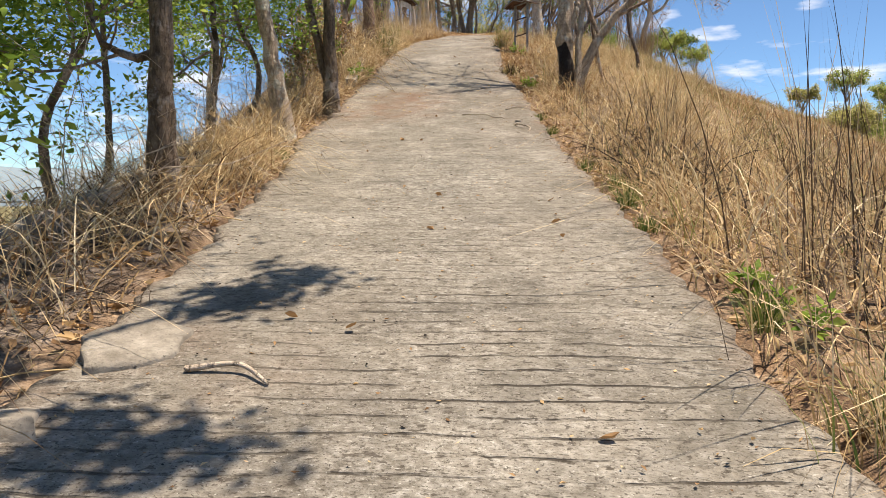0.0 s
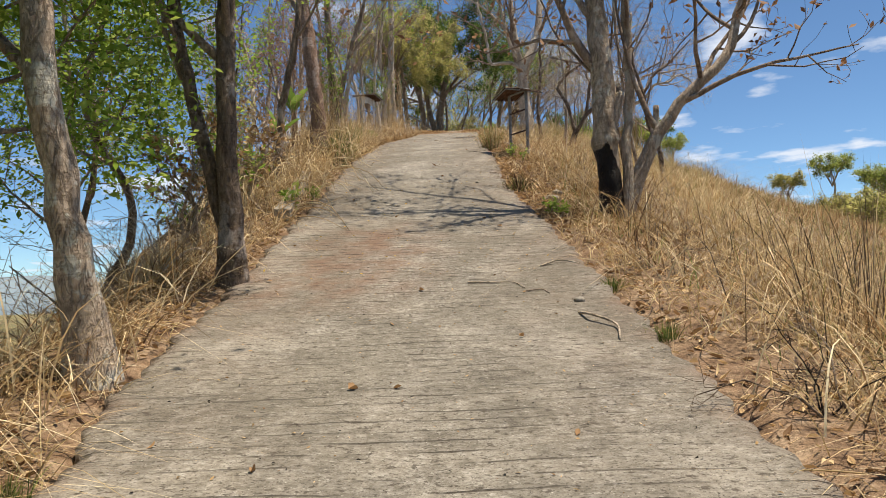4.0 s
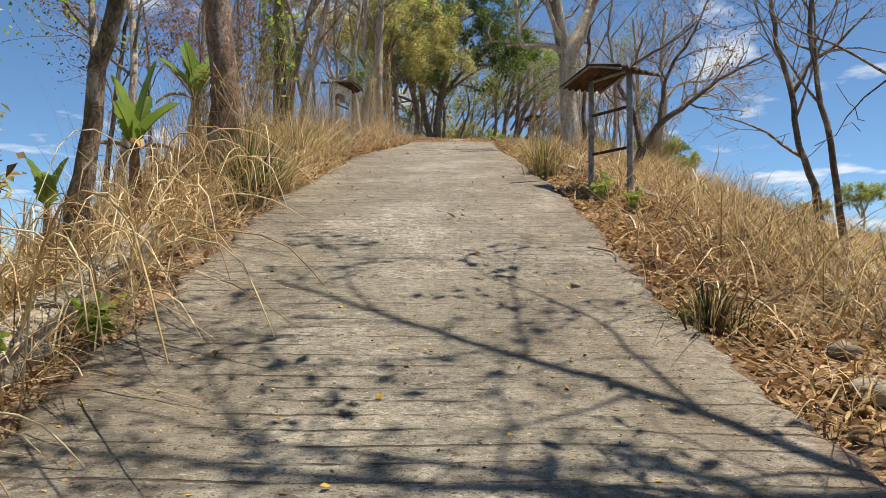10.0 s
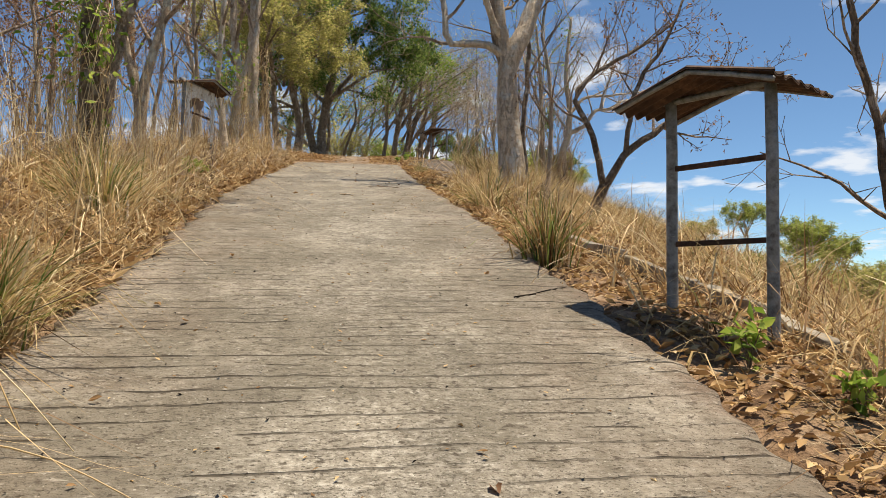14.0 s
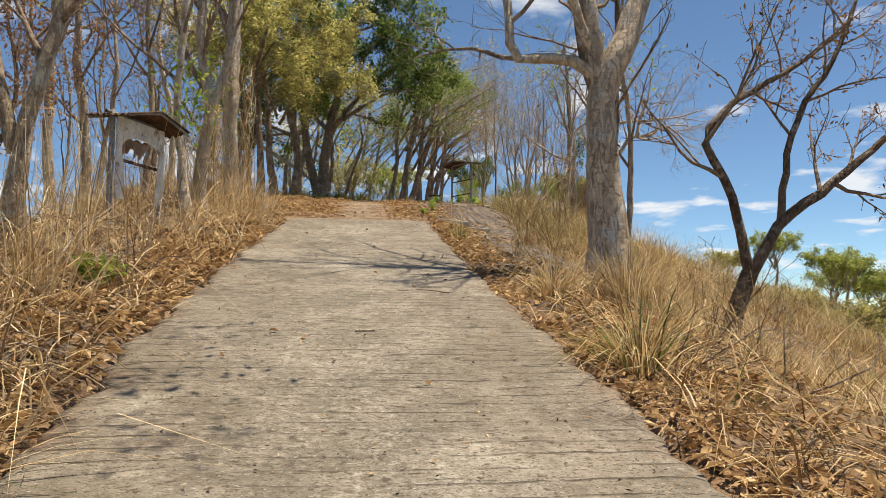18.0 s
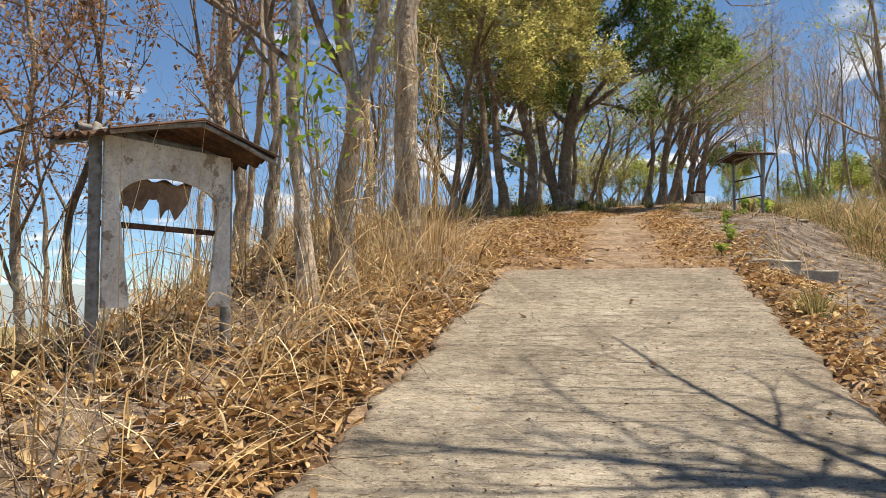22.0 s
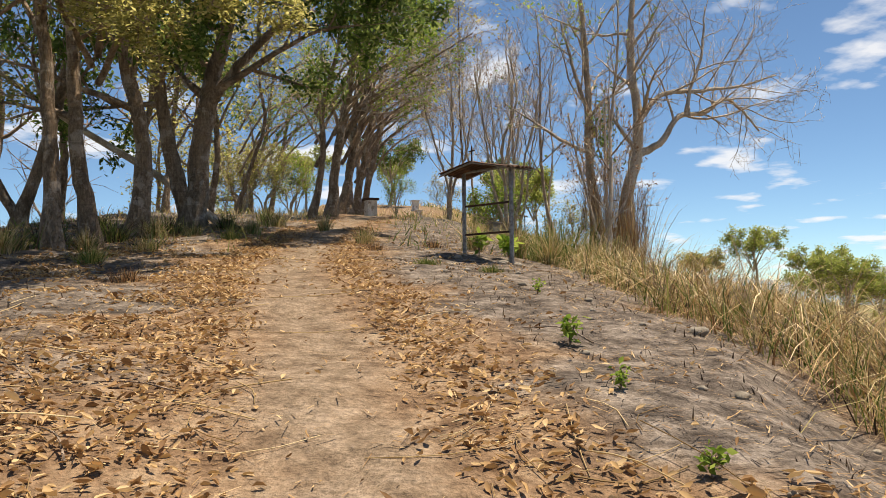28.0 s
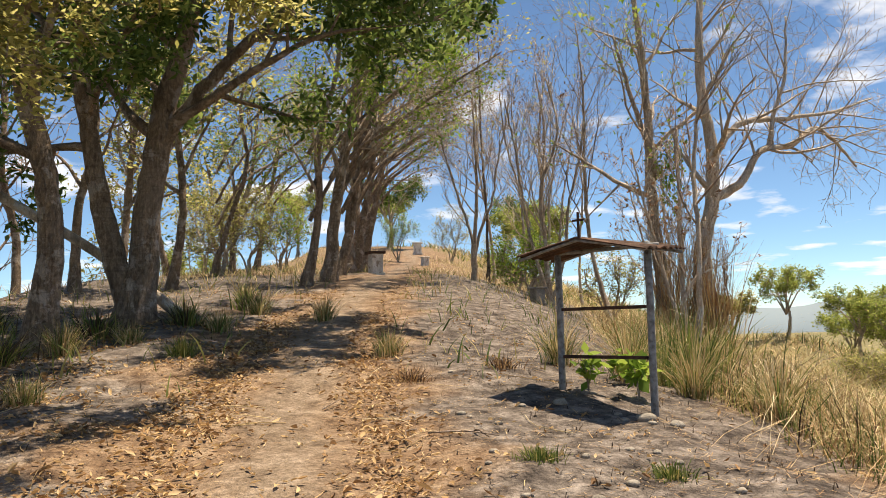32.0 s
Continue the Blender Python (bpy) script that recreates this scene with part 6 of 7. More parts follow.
def arch_board(half, top, drop, thick=0.02):
    """A board cut to an arch: outline, hollow and thickness."""
    bm = bmesh.new()
    k = 14
    ang = [math.pi * i / k for i in range(k + 1)]
    inner = [(-half * 0.8 * math.cos(t), top - 0.36 + 0.16 * math.sin(t)) for t in ang]
    inner = [(-half * 0.62, top - drop)] + inner + [(half * 0.62, top - drop)]
    outer = [(-half, top - drop)] + [(-half + 2 * half * i / (len(inner) - 3), top) for i in range(len(inner) - 2)] + [(half, top - drop)]
    rows = []
    for y in (-thick / 2, thick / 2):
        rows.append([[bm.verts.new((x, y, z)) for x, z in line] for line in (inner, outer)])
    for i in range(len(inner) - 1):
        for y in (0, 1):
            a, b = rows[y]
            bm.faces.new([a[i], a[i + 1], b[i + 1], b[i]][:: 1 if y else -1])
        for w in (0, 1):
            a, b = rows[0][w], rows[1][w]
            bm.faces.new([a[i], a[i + 1], b[i + 1], b[i]][:: 1 if w else -1])
    for i in (0, len(inner) - 1):
        bm.faces.new([rows[0][0][i], rows[0][1][i], rows[1][1][i], rows[1][0][i]][:: 1 if i else -1])
    bmesh.ops.recalc_face_normals(bm, faces=bm.faces)
    return bm


deg = math.degrees(math.atan2(e.y, e.x))
bm = arch_board(0.47, h - 0.06, 0.98)
bm.transform(pose(n.x * 0.05, n.y * 0.05, 0, 0, 0, deg))
part("arched_board", bm, MAT["board"], sb, "peeling grey-white board with arched opening")
v, f = roof_sheet(0.5, 0.05, 0.2, 31, 3, 0.006, 0.6)
c_, s_ = math.cos(radians(deg)), math.sin(radians(deg))
v = np.stack([v[:, 0] * c_ - v[:, 1] * s_ - e.x * 0.05, v[:, 0] * s_ + v[:, 1] * c_ - e.y * 0.05, v[:, 2] + h - 0.27], 1)
put("hanging_sheet", mesh_from("hanging_sheet", v, f, MAT["sheet_brown"]), sb, "torn brown hanging sheet")

# ---- clumps, plants and small things ----


def clump(x, y, label, h, n, mats=("straw", "green"), spread=0.1, lean=0.55, width=0.006, seed=0, droop=0.7, group="grass clumps"):
    """A tuft of grass that grows from one foot: an Empty with a spray of blades of each colour."""
    z = float(land(x, y))
    base = thing("grass_clump", (x, y, z), label, "grass clump", group)
    for k, mt in enumerate(mats):
        rng = np.random.default_rng(400 + seed * 7 + k)
        m = n // len(mats)
        rad = np.abs(rng.normal(0, spread, m))
        az = rng.uniform(0, 2 * np.pi, m)
        at = np.stack([np.cos(az) * rad, np.sin(az) * rad, np.full(m, -0.04)], 1)
        ln = np.stack([np.cos(az), np.sin(az)], 1) * np.abs(rng.normal(lean * 0.7, lean * 0.6, m))[:, None] + rng.normal(0, 0.12, (m, 2))
        v, f = blades(at, h * rng.uniform(0.5, 1.2, m), ln, width * rng.uniform(0.6, 1.3, m), rng, droop, 4)
        if m <= 30:
            # few enough to tell apart: each stalk is a part
            for i in range(m):
                put("stalk", mesh_from("stalk", v[i * 9 : i * 9 + 9], [np.array([[2 * q, 2 * q + 1, 2 * q + 3, 2 * q + 2] for q in range(3)]), np.array([[6, 7, 8]])], MAT[mt]), base)
            continue
        put("spray", mesh_from("spray", v, f, MAT[mt]), base, {"straw": "dry straw blades", "pale_stalk": "bleached stalks", "green": "green blades", "cane": "dark dead stalks", "straw_red": "reddish dry blades"}[mt])
    return base


clump(0.68, 27.45, "big clump of green and straw grass by the road", 0.72, 420, ("straw", "green", "straw_red"), spread=0.1, lean=0.55, width=0.0075, seed=1, droop=0.8)
clump(0.74, 20.6, "dark clump of half-dead grass at the road edge", 0.36, 320, ("cane", "straw", "cane", "green"), 0.12, 0.8, 0.007, seed=2, droop=0.8)
clump(-2.86, 24.2, "clump of green and straw grass on the bank", 0.95, 420, ("straw", "green", "green", "cane"), spread=0.09, lean=0.5, width=0.007, seed=3, droop=0.8)
clump(-2.85, 25.3, "arching clump of straw grass on the bank", 0.8, 520, ("straw", "straw", "green"), spread=0.1, lean=0.9, seed=4)
clump(-3.1, 28.6, "arching clump of dry grass on the bank", 0.9, 700, ("straw", "green", "straw"), 0.15, 0.8, seed=5)
clump(1.25, 34.2, "pale drooping straw clump at the foot of a tree", 0.6, 240, ("straw",), 0.1, 1.0, 0.007, seed=17, droop=0.9)
clump(1.05, 31.45, "drooping straw clump beside the road", 0.68, 340, ("straw", "straw", "green"), 0.1, 0.95, 0.007, seed=6, droop=0.95)
clump(2.35, 34.9, "straw clump at the foot of a tree", 0.8, 600, ("straw",), 0.25, 0.8, seed=7)
clump(1.18, 39.2, "small green and straw tuft beside the road", 0.34, 260, ("green", "straw"), 0.07, 0.5, 0.005, seed=8)
for k, (x, y, h) in enumerate([(-2.35, 40.6, 1.5), (-2.5, 41.4, 1.2), (-2.6, 39.7, 1.0), (-2.95, 30.0, 1.0), (-3.3, 32.6, 0.8)]):
    clump(x, y, "tall sheaf of pale dead stalks on the bank", h, 90, ("pale_stalk", "straw"), 0.24, 0.45, 0.006, seed=110 + k, droop=0.9, group="tall sheaves")
clump(2.8, 41.25, "round reddish dry clump on burnt ground", 0.36, 700, ("straw_red",), 0.08, 0.6, 0.004, seed=9)
clump(1.85, 3.6, "tall dark canes with dry heads at the road edge", 2.0, 46, ("cane", "straw"), 0.3, 0.28, 0.005, seed=10, droop=0.2)
clump(2.1, 5.2, "tall dark canes at the road edge", 1.8, 50, ("cane", "straw"), 0.4, 0.3, 0.005, seed=11, droop=0.2)
clump(1.62, 3.0, "fresh green grass below tall canes", 0.5, 240, ("green", "straw"), 0.2, 0.35, seed=12)
clump(1.9, 8.6, "dark dead stalks leaning over the edge", 0.6, 130, ("cane", "straw"), 0.3, 0.8, 0.005, seed=13)
clump(2.3, 10.4, "dark dead stalks on the slope edge", 0.8, 90, ("cane", "straw"), 0.4, 0.5, 0.005, seed=14)
clump(2.9, 13.2, "tall dry stalks on the slope edge", 1.6, 120, ("cane", "straw"), 0.4, 0.35, 0.005, seed=15)
clump(3.4, 7.0, "tall dry stalks on the slope", 1.8, 110, ("cane", "straw"), 0.45, 0.3, 0.006, seed=16)
for k, (x, y, h) in enumerate([(1.27, 7.1, 0.28), (1.33, 8.0, 0.22), (1.2, 9.3, 0.2), (1.45, 4.2, 0.32), (1.25, 6.2, 0.2), (1.1, 12.6, 0.2), (1.02, 14.2, 0.18), (-2.5, 10.2, 0.2)]):
    clump(x, y, "small green tuft in the crack at the road edge", h, 150, ("green",), 0.05, 0.5, 0.004, seed=20 + k, group="edge tufts")
for k, (x, y, h) in enumerate([(2.35, 57.0, 0.4), (-1.6, 57.6, 0.5), (-0.9, 58.6, 0.35), (-2.6, 56.0, 0.5), (0.3, 59.5, 0.4), (-0.2, 57.2, 0.3), (1.0, 61, 0.4), (-3.6, 54.6, 0.5), (-1.6, 55.2, 0.35), (2.0, 60.2, 0.5), (0.9, 63.2, 0.5), (-2.2, 53.4, 0.3),
                               (2.3, 52.0, 0.14), (4.9, 55.3, 0.9), (5.3, 54.6, 0.8), (4.4, 56.2, 0.8), (5.6, 53.6, 0.7), (3.1, 51.6, 0.16)]):
    clump(x, y, "green tuft of grass on burnt ground", h, 320, ("green", "straw") if h > 0.3 else ("green",), 0.09, 0.55, 0.006, seed=40 + k, group="crest tufts")
for k, (x, y, h) in enumerate([(-1.4, 59.2, 0.5), (-0.2, 59.8, 0.5), (-2.3, 57.4, 0.55), (-3.2, 56.2, 0.6), (-3.6, 55.4, 0.5), (-4.4, 54.2, 0.6), (-4.9, 56.8, 0.6), (-5.6, 58.6, 0.6), (-2.9, 59.6, 0.5), (0.9, 61.8, 0.45), (-5.4, 52.8, 0.5), (-6.2, 55.6, 0.6)]):
    clump(x, y, "dark green tuft at the foot of the crest trees", h, 240, ("green", "green", "cane"), 0.16, 0.6, 0.010, seed=80 + k, group="dark tufts")
for k, (x, y) in enumerate([(-1.5, 50.6), (-2.8, 49.4), (2.2, 55.2), (3.4, 55.6)]):
    clump(x, y, "scorched brown tuft on bare earth", 0.22, 260, ("straw_red", "cane"), 0.1, 0.7, 0.005, seed=70 + k, group="scorched tufts")


def seedling(x, y, h, seed, label="young green broad-leaved seedling", group="seedlings"):
    rng = np.random.default_rng(500 + seed)
    base = thing("seedling", (x, y, float(land(x, y))), label, "plant", group)
    tubes, tips = [], []
    for k in range(5):
        a, s = k * 1.26 + rng.uniform(-0.3, 0.3), rng.uniform(0.6, 1.0)
        p = np.array([[0, 0, -0.03], [0.12 * math.cos(a) * s, 0.12 * math.sin(a) * s, 0.5], [0.32 * math.cos(a) * s, 0.32 * math.sin(a) * s, 1.0 * s]]) * h
        P = spline(p, 6)
        tubes.append(tube(P, np.linspace(0.006, 0.0025, 6), 5))
        tips += [P[i] + rng.normal(0, 0.02, 3) for i in (2, 3, 3, 4, 4, 5, 5, 5, 5)]
    v, f = join(tubes)
    stem = put("stem", mesh_from("stem", v, f, MAT["twig"], True), base)
    v, f = leaves(np.array(tips), h * rng.uniform(0.28, 0.5, len(tips)), rng, 0.35, 0.5, 0.15)
    put("foliage", mesh_from("foliage", v, f, MAT["leaf"]), stem)


for k, (x, y, h) in enumerate([(1.9, 46.5, 0.2), (1.41, 44.06, 0.13), (1.31, 43.2, 0.2), (0.95, 42.0, 0.15), (1.6, 45.2, 0.12), (2.7, 49.0, 0.12), (3.85, 54.3, 0.4), (4.35, 54.15, 0.45), (4.6, 54.9, 0.4),
                               (0.98, 18.2, 0.22), (1.12, 18.0, 0.2), (1.0, 24.9, 0.25), (1.2, 24.3, 0.22), (-3.0, 33.2, 0.3), (-2.9, 33.4, 0.24), (-2.75, 20.2, 0.3), (-2.95, 19.3, 0.35), (1.5, 4.6, 0.2), (1.62, 4.0, 0.2), (1.55, 4.3, 0.16)]):
    seedling(x, y, h, k)


def banana(x, y, h, seed, spears):
    """A banana plant: a layered stem, broad torn leaves with a midrib, and a skirt of dead ones. Spears give each leaf's turn and lean."""
    rng = np.random.default_rng(600 + seed)
    base = thing("banana_plant", (x, y, float(land(x, y))), "young banana plant with torn bright green leaves", "banana plant", "banana plants")
    v, f = tube(spline([(0, 0, -0.1), (0.02, 0, h * 0.25), (0.0, 0.02, h * 0.5)], 8), np.linspace(0.085, 0.05, 8), 10, 0.08)
    put("stem", mesh_from("stem", v, f, MAT["leaf_dry"], True), base)
    for a, lean, ln in spears:
        dead = lean > 1.4
        d, up = np.array([math.cos(a), math.sin(a), 0]), np.array([0, 0, 1.0])
        n = 22
        t = np.linspace(0, 1, n)
        bend = lean * (0.45 + 0.75 * t)
        P = np.array([0, 0, h * 0.46]) + np.cumsum((np.sin(bend)[:, None] * d + np.cos(bend)[:, None] * up) * h * ln / n, 0)
        side = np.cross(d, up)
        fold = np.cross(side, P[-1] - P[0]) / np.linalg.norm(P[-1] - P[0])
        w = (0.07 if dead else 0.17) * h / 1.6 * np.clip((t - 0.12) / 0.12, 0.06, 1) * np.sqrt(np.clip(1.02 - t ** 3, 0.02, 1))
        rims = [P + sg * side * (w * rng.uniform(0.72, 1.05, n))[:, None] + fold * (w * 0.35)[:, None] for sg in (1, -1)]
        i = np.arange(n - 1)
        i = i[rng.uniform(0, 1, n - 1) > 0.04]
        quads = np.concatenate([np.stack([i, i + 1, i + n + 1, i + n], -1), np.stack([i + 1, i, i + 2 * n, i + 2 * n + 1], -1)])
        lf = put("leaf", mesh_from("leaf", np.concatenate([P] + rims), [quads], MAT["litter" if dead else "banana"], True), base, "withered brown hanging leaf" if dead else "")
        v, f = tube(P, np.linspace(0.014, 0.004, n), 5)
        put("midrib", mesh_from("midrib", v, f, MAT["leaf_olive" if not dead else "twig"], True), lf, "pale leaf midrib")


for k, (x, y, h, spears) in enumerate([
        (-4.2, 24.6, 1.5, [(0.0, 0.9, 0.5), (2.9, 0.42, 0.62), (0.3, 0.26, 0.72), (4.4, 0.7, 0.4), (1.4, 0.5, 0.5), (0.5, 2.0, 0.4), (3.6, 2.1, 0.42), (5.2, 2.0, 0.4)]),
        (-4.42, 27.6, 1.6, [(3.1, 0.9, 0.55), (2.6, 0.45, 0.6), (0.2, 0.7, 0.62), (4.0, 0.3, 0.55), (5.6, 0.85, 0.5), (0.2, 2.0, 0.4), (3.4, 2.1, 0.4)]),
        (-5.6, 25.6, 1.3, [(3.0, 0.5, 0.6), (0.9, 0.4, 0.6), (5.0, 0.9, 0.5), (2.0, 2.0, 0.4)])]):
    banana(x, y, h, k, spears)

# ---- concrete remnants ----
MAT["pale_concrete"] = mat_stone("pale_old_concrete", (0.34, 0.305, 0.26), (0.62, 0.57, 0.50))
MAT["old_concrete"] = mat_stone("old_mossy_concrete", (0.17, 0.148, 0.12), (0.42, 0.38, 0.32))


def chunk(name, x, y, size, rot, label, seed, lift=0.0, category="concrete", group="", mat="old_concrete"):
    z = float(land(x, y)) + size[2] * 0.3 + lift
    bm = box(size, (0, 0, 0), rot, 0.018, 0.022, 3)
    for v in bm.verts:
        v.co += Vector(noise.noise_vector(v.co * 4 + Vector((seed, 0, 0)))) * 0.022
    ob = part(name, bm, MAT[mat])
    ob.location = (x, y, z)
    return tagged(ob, label, category, group)


def kerb_line(pts, label, seed, h=0.2, w=0.13, step=0.85):
    P = np.array(pts, float)
    t = np.concatenate([[0], np.cumsum(np.linalg.norm(np.diff(P, axis=0), axis=1))])
    k = 0
    for s in np.arange(0, t[-1] - 0.2, step):
        a, b = [np.array([np.interp(q, t, P[:, i]) for i in (0, 1)]) for q in (s, min(s + step - 0.03, t[-1]))]
        m, d = (a + b) / 2, b - a
        slope = math.degrees(math.atan2(float(land(*b) - land(*a)), np.linalg.norm(d)))
        chunk("kerb_stone", m[0], m[1], (np.linalg.norm(d), w, h), (0, -slope, math.degrees(math.atan2(d[1], d[0]))), label, seed + k, 0.02, "kerb", "old kerb stones")
        k += 1


kerb_line([(1.12, 28.5), (1.4, 27.9), (1.72, 27.2), (1.8, 26.3), (1.75, 25.2)], "old weathered concrete kerb half buried in leaves", 3, 0.13)
kerb_line([(-2.95, 18.6), (-3.03, 19.6), (-3.12, 20.6), (-3.2, 22.2)], "broken mossy concrete kerb along the bank", 13, 0.2, 0.24)
kerb_line([(-3.15, 4.6), (-3.0, 5.6), (-3.05, 7.4), (-3.15, 9.2)], "cracked concrete gutter edge under dead grass", 23)
kerb_line([(-4.4, 31.6), (-3.8, 31.0), (-3.2, 30.5)], "low dark concrete edge in the bank", 33)
chunk("end_block", 1.5, 42.1, (0.95, 0.14, 0.2), (0, 0, 30), "low weathered concrete wall at the end of the road", 41, -0.07, "concrete block", mat="pale_concrete")
chunk("end_block", 2.15, 42.42, (0.5, 0.15, 0.22), (0, 0, 6), "low cracked concrete block beside bare earth", 42, -0.07, "concrete block", mat="pale_concrete")

MAT["slab_concrete"] = mat_stone("broken_concrete", (0.17, 0.145, 0.115), (0.38, 0.34, 0.285))


def broken_slab(x, y, r, thick, tilt, top, label, seed):
    """A broken plate of concrete with a ragged outline."""
    rng = np.random.default_rng(seed)
    k = 22
    b = np.sort(np.linspace(0, 2 * np.pi, 6)[:5] + rng.uniform(-0.35, 0.35, 5))
    c = np.stack([np.cos(b), np.sin(b)], 1) * rng.uniform(0.85, 1.2, 5)[:, None]
    u = np.linspace(0, 5, k, endpoint=False)
    e0, e1, w = c[u.astype(int)], c[(u.astype(int) + 1) % 5], (u % 1)[:, None]
    out = (e0 * (1 - w) + e1 * w) * r + rng.normal(0, 0.012, (k, 2))
    rings = []
    for s_, z in ((0.35, 0.004), (0.8, 0.0), (0.97, -0.006), (1.0, -0.02), (1.03, -thick)):
        rings.append(np.stack([out[:, 0] * s_, out[:, 1] * s_ * 0.85, z + rng.normal(0, 0.003, k)], 1))
    v = np.concatenate(rings + [np.zeros((1, 3))])
    i = np.arange(k)
    j = (i + 1) % k
    q4 = np.concatenate([np.stack([i + k * n_, i + k * (n_ + 1), j + k * (n_ + 1), j + k * n_], -1) for n_ in range(4)])
    ob = put("broken_slab", mesh_from("broken_slab", v, [q4, np.stack([np.full(k, 5 * k), i, j], -1)], MAT["slab_concrete"]))
    ob.matrix_world = pose(x, y, top, *tilt)
    return tagged(ob, label, "concrete slab", "broken slabs")


broken_slab(-1.66, 3.74, 0.33, 0.16, (12, -5, 35), float(road_z(3.74)) + 0.05, "broken concrete slab fallen from the road edge", 43)
broken_slab(-2.1, 3.15, 0.42, 0.16, (-5, -6, -15), float(road_z(3.15)) - 0.02, "small broken piece of concrete slab", 44)
broken_slab(-2.35, 2.4, 0.45, 0.18, (4, -8, 40), float(road_z(2.4)) - 0.06, "tilted broken piece of concrete slab", 45)


def stone(x, y, s, seed, label, lift=0.0, road=False):
    bm = bmesh.new()
    bmesh.ops.create_icosphere(bm, subdivisions=2, radius=s)
    for v in bm.verts:
        v.co = Vector((v.co.x, v.co.y * 0.8, v.co.z * 0.55)) * (1 + 0.35 * noise.noise(v.co * (1.3 / s) + Vector((seed * 3.3, 0, 0))))
    ob = part("stone", bm, MAT["old_concrete"], None, "", True)
    ob.location = (x, y, (float(road_z(y)) if road else float(land(x, y))) + s * 0.25 + lift)
    return tagged(ob, label, "stone", "loose stones")


rs = np.random.default_rng(77)
for k, (x, y, s) in enumerate([(0.06, 21.25, 0.035), (0.62, 13.6, 0.05), (3.35, 53.9, 0.07), (3.9, 53.25, 0.10), (4.05, 53.0, 0.07), (3.0, 50.2, 0.06), (3.3, 47.0, 0.09), (2.4, 45.2, 0.05), (1.2, 19.6, 0.13), (1.35, 20.2, 0.1), (1.6, 37.6, 0.08), (-0.62, 41.9, 0.05)]):
    stone(x, y, s, k, "grey weathered stone on dusty ground", 0.0, y < END and road_l(y) < x < road_r(y))
for k in range(60):
    y = rs.uniform(36, 56)
    stone(float(path_x(y)) + rs.uniform(1.3, 3.4), y, rs.uniform(0.015, 0.05), 30 + k, "small grey stone on burnt ground")


def stick(pts, r, label, mat="straw", zf=None):
    P = np.array([(x, y, (float(road_z(y)) if zf is None else float(land(x, y))) + dz) for x, y, dz in pts])
    o = P[0].copy()
    v, f = tube(spline(P - o, 14), np.linspace(r, r * 0.5, 14), 6, 0.1)
    ob = put("stick", mesh_from("stick", v, f, MAT[mat], True))
    ob.location = o
    return tagged(ob, label, "stick", "sticks on the road")


stick([(-0.32, 14.42, 0.01), (-0.12, 14.38, 0.012), (0.1, 14.36, 0.01), (0.2, 14.12, 0.008)], 0.009, "pale crooked twig lying on the concrete", "bark_pale")
stick([(0.2, 14.0, 0.01), (0.34, 14.02, 0.015), (0.4, 13.9, 0.006)], 0.007, "small dark twig lying on the concrete", "twig")
stick([(0.55, 13.2, 0.01), (0.6, 13.0, 0.05), (0.75, 12.8, 0.03), (0.72, 12.45, 0.01)], 0.013, "pale curled root on the road edge", "bark_pale")
stick([(0.45, 15.0, 0.01), (0.65, 15.1, 0.04), (0.85, 14.95, 0.03)], 0.012, "pale curled root on the road edge", "bark_pale")
stick([(0.35, 22.35, 0.006), (0.5, 22.1, 0.02), (0.48, 21.9, 0.006)], 0.009, "curved twig on the concrete", "twig")
stick([(-1.3, 3.5, 0.02), (-1.05, 3.5, 0.04), (-0.9, 3.38, 0.01)], 0.016, "broken branch beside a concrete slab", "bark_pale")
stick([(-0.86, 32.2, 0.012), (-0.72, 32.22, 0.014)], 0.015, "short pale piece of bark on the concrete", "bark_pale")
stick([(0.12, 33.9, 0.01), (-0.1, 34.05, 0.012), (-0.35, 34.0, 0.01)], 0.008, "thin reddish twig on the concrete", "twig")
for k in range(26):
    y = rs.uniform(42, 57)
    x, a, l = float(path_x(y)) + rs.uniform(-3.5, 2.6), rs.uniform(0, 6.28), rs.uniform(0.2, 0.8)
    stick([(x, y, 0.02), (x + l * 0.5 * math.cos(a), y + l * 0.5 * math.sin(a), 0.05), (x + l * math.cos(a + 0.2), y + l * math.sin(a + 0.2), 0.02)], rs.uniform(0.004, 0.012), "dry fallen twig on bare earth", "twig", 1)
for k in range(14):
    y = rs.uniform(2, 40)
    x, a, l = float(road_l(y)) - rs.uniform(0.1, 1.2), rs.uniform(0, 6.28), rs.uniform(0.5, 1.3)
    stick([(x, y, 0.08), (x + l * 0.5 * math.cos(a), y + l * 0.5 * math.sin(a), 0.3), (x + l * math.cos(a + 0.2), y + l * math.sin(a + 0.2), 0.12)], rs.uniform(0.006, 0.014), "bleached dead branch in dry grass", "bark_pale", 1)


def fallen(x, y, s, seed, label, mat="litter", category="fallen leaf"):
    rng = np.random.default_rng(seed)
    v, f = litter_leaves(np.zeros((1, 3)), np.array([s]), rng, 0.6)
    ob = put("fallen_leaf", mesh_from("fallen_leaf", v, f, MAT[mat]))
    ob.location = (x, y, float(road_z(y)) + 0.006)
    return tagged(ob, label, category, "leaves on the road")


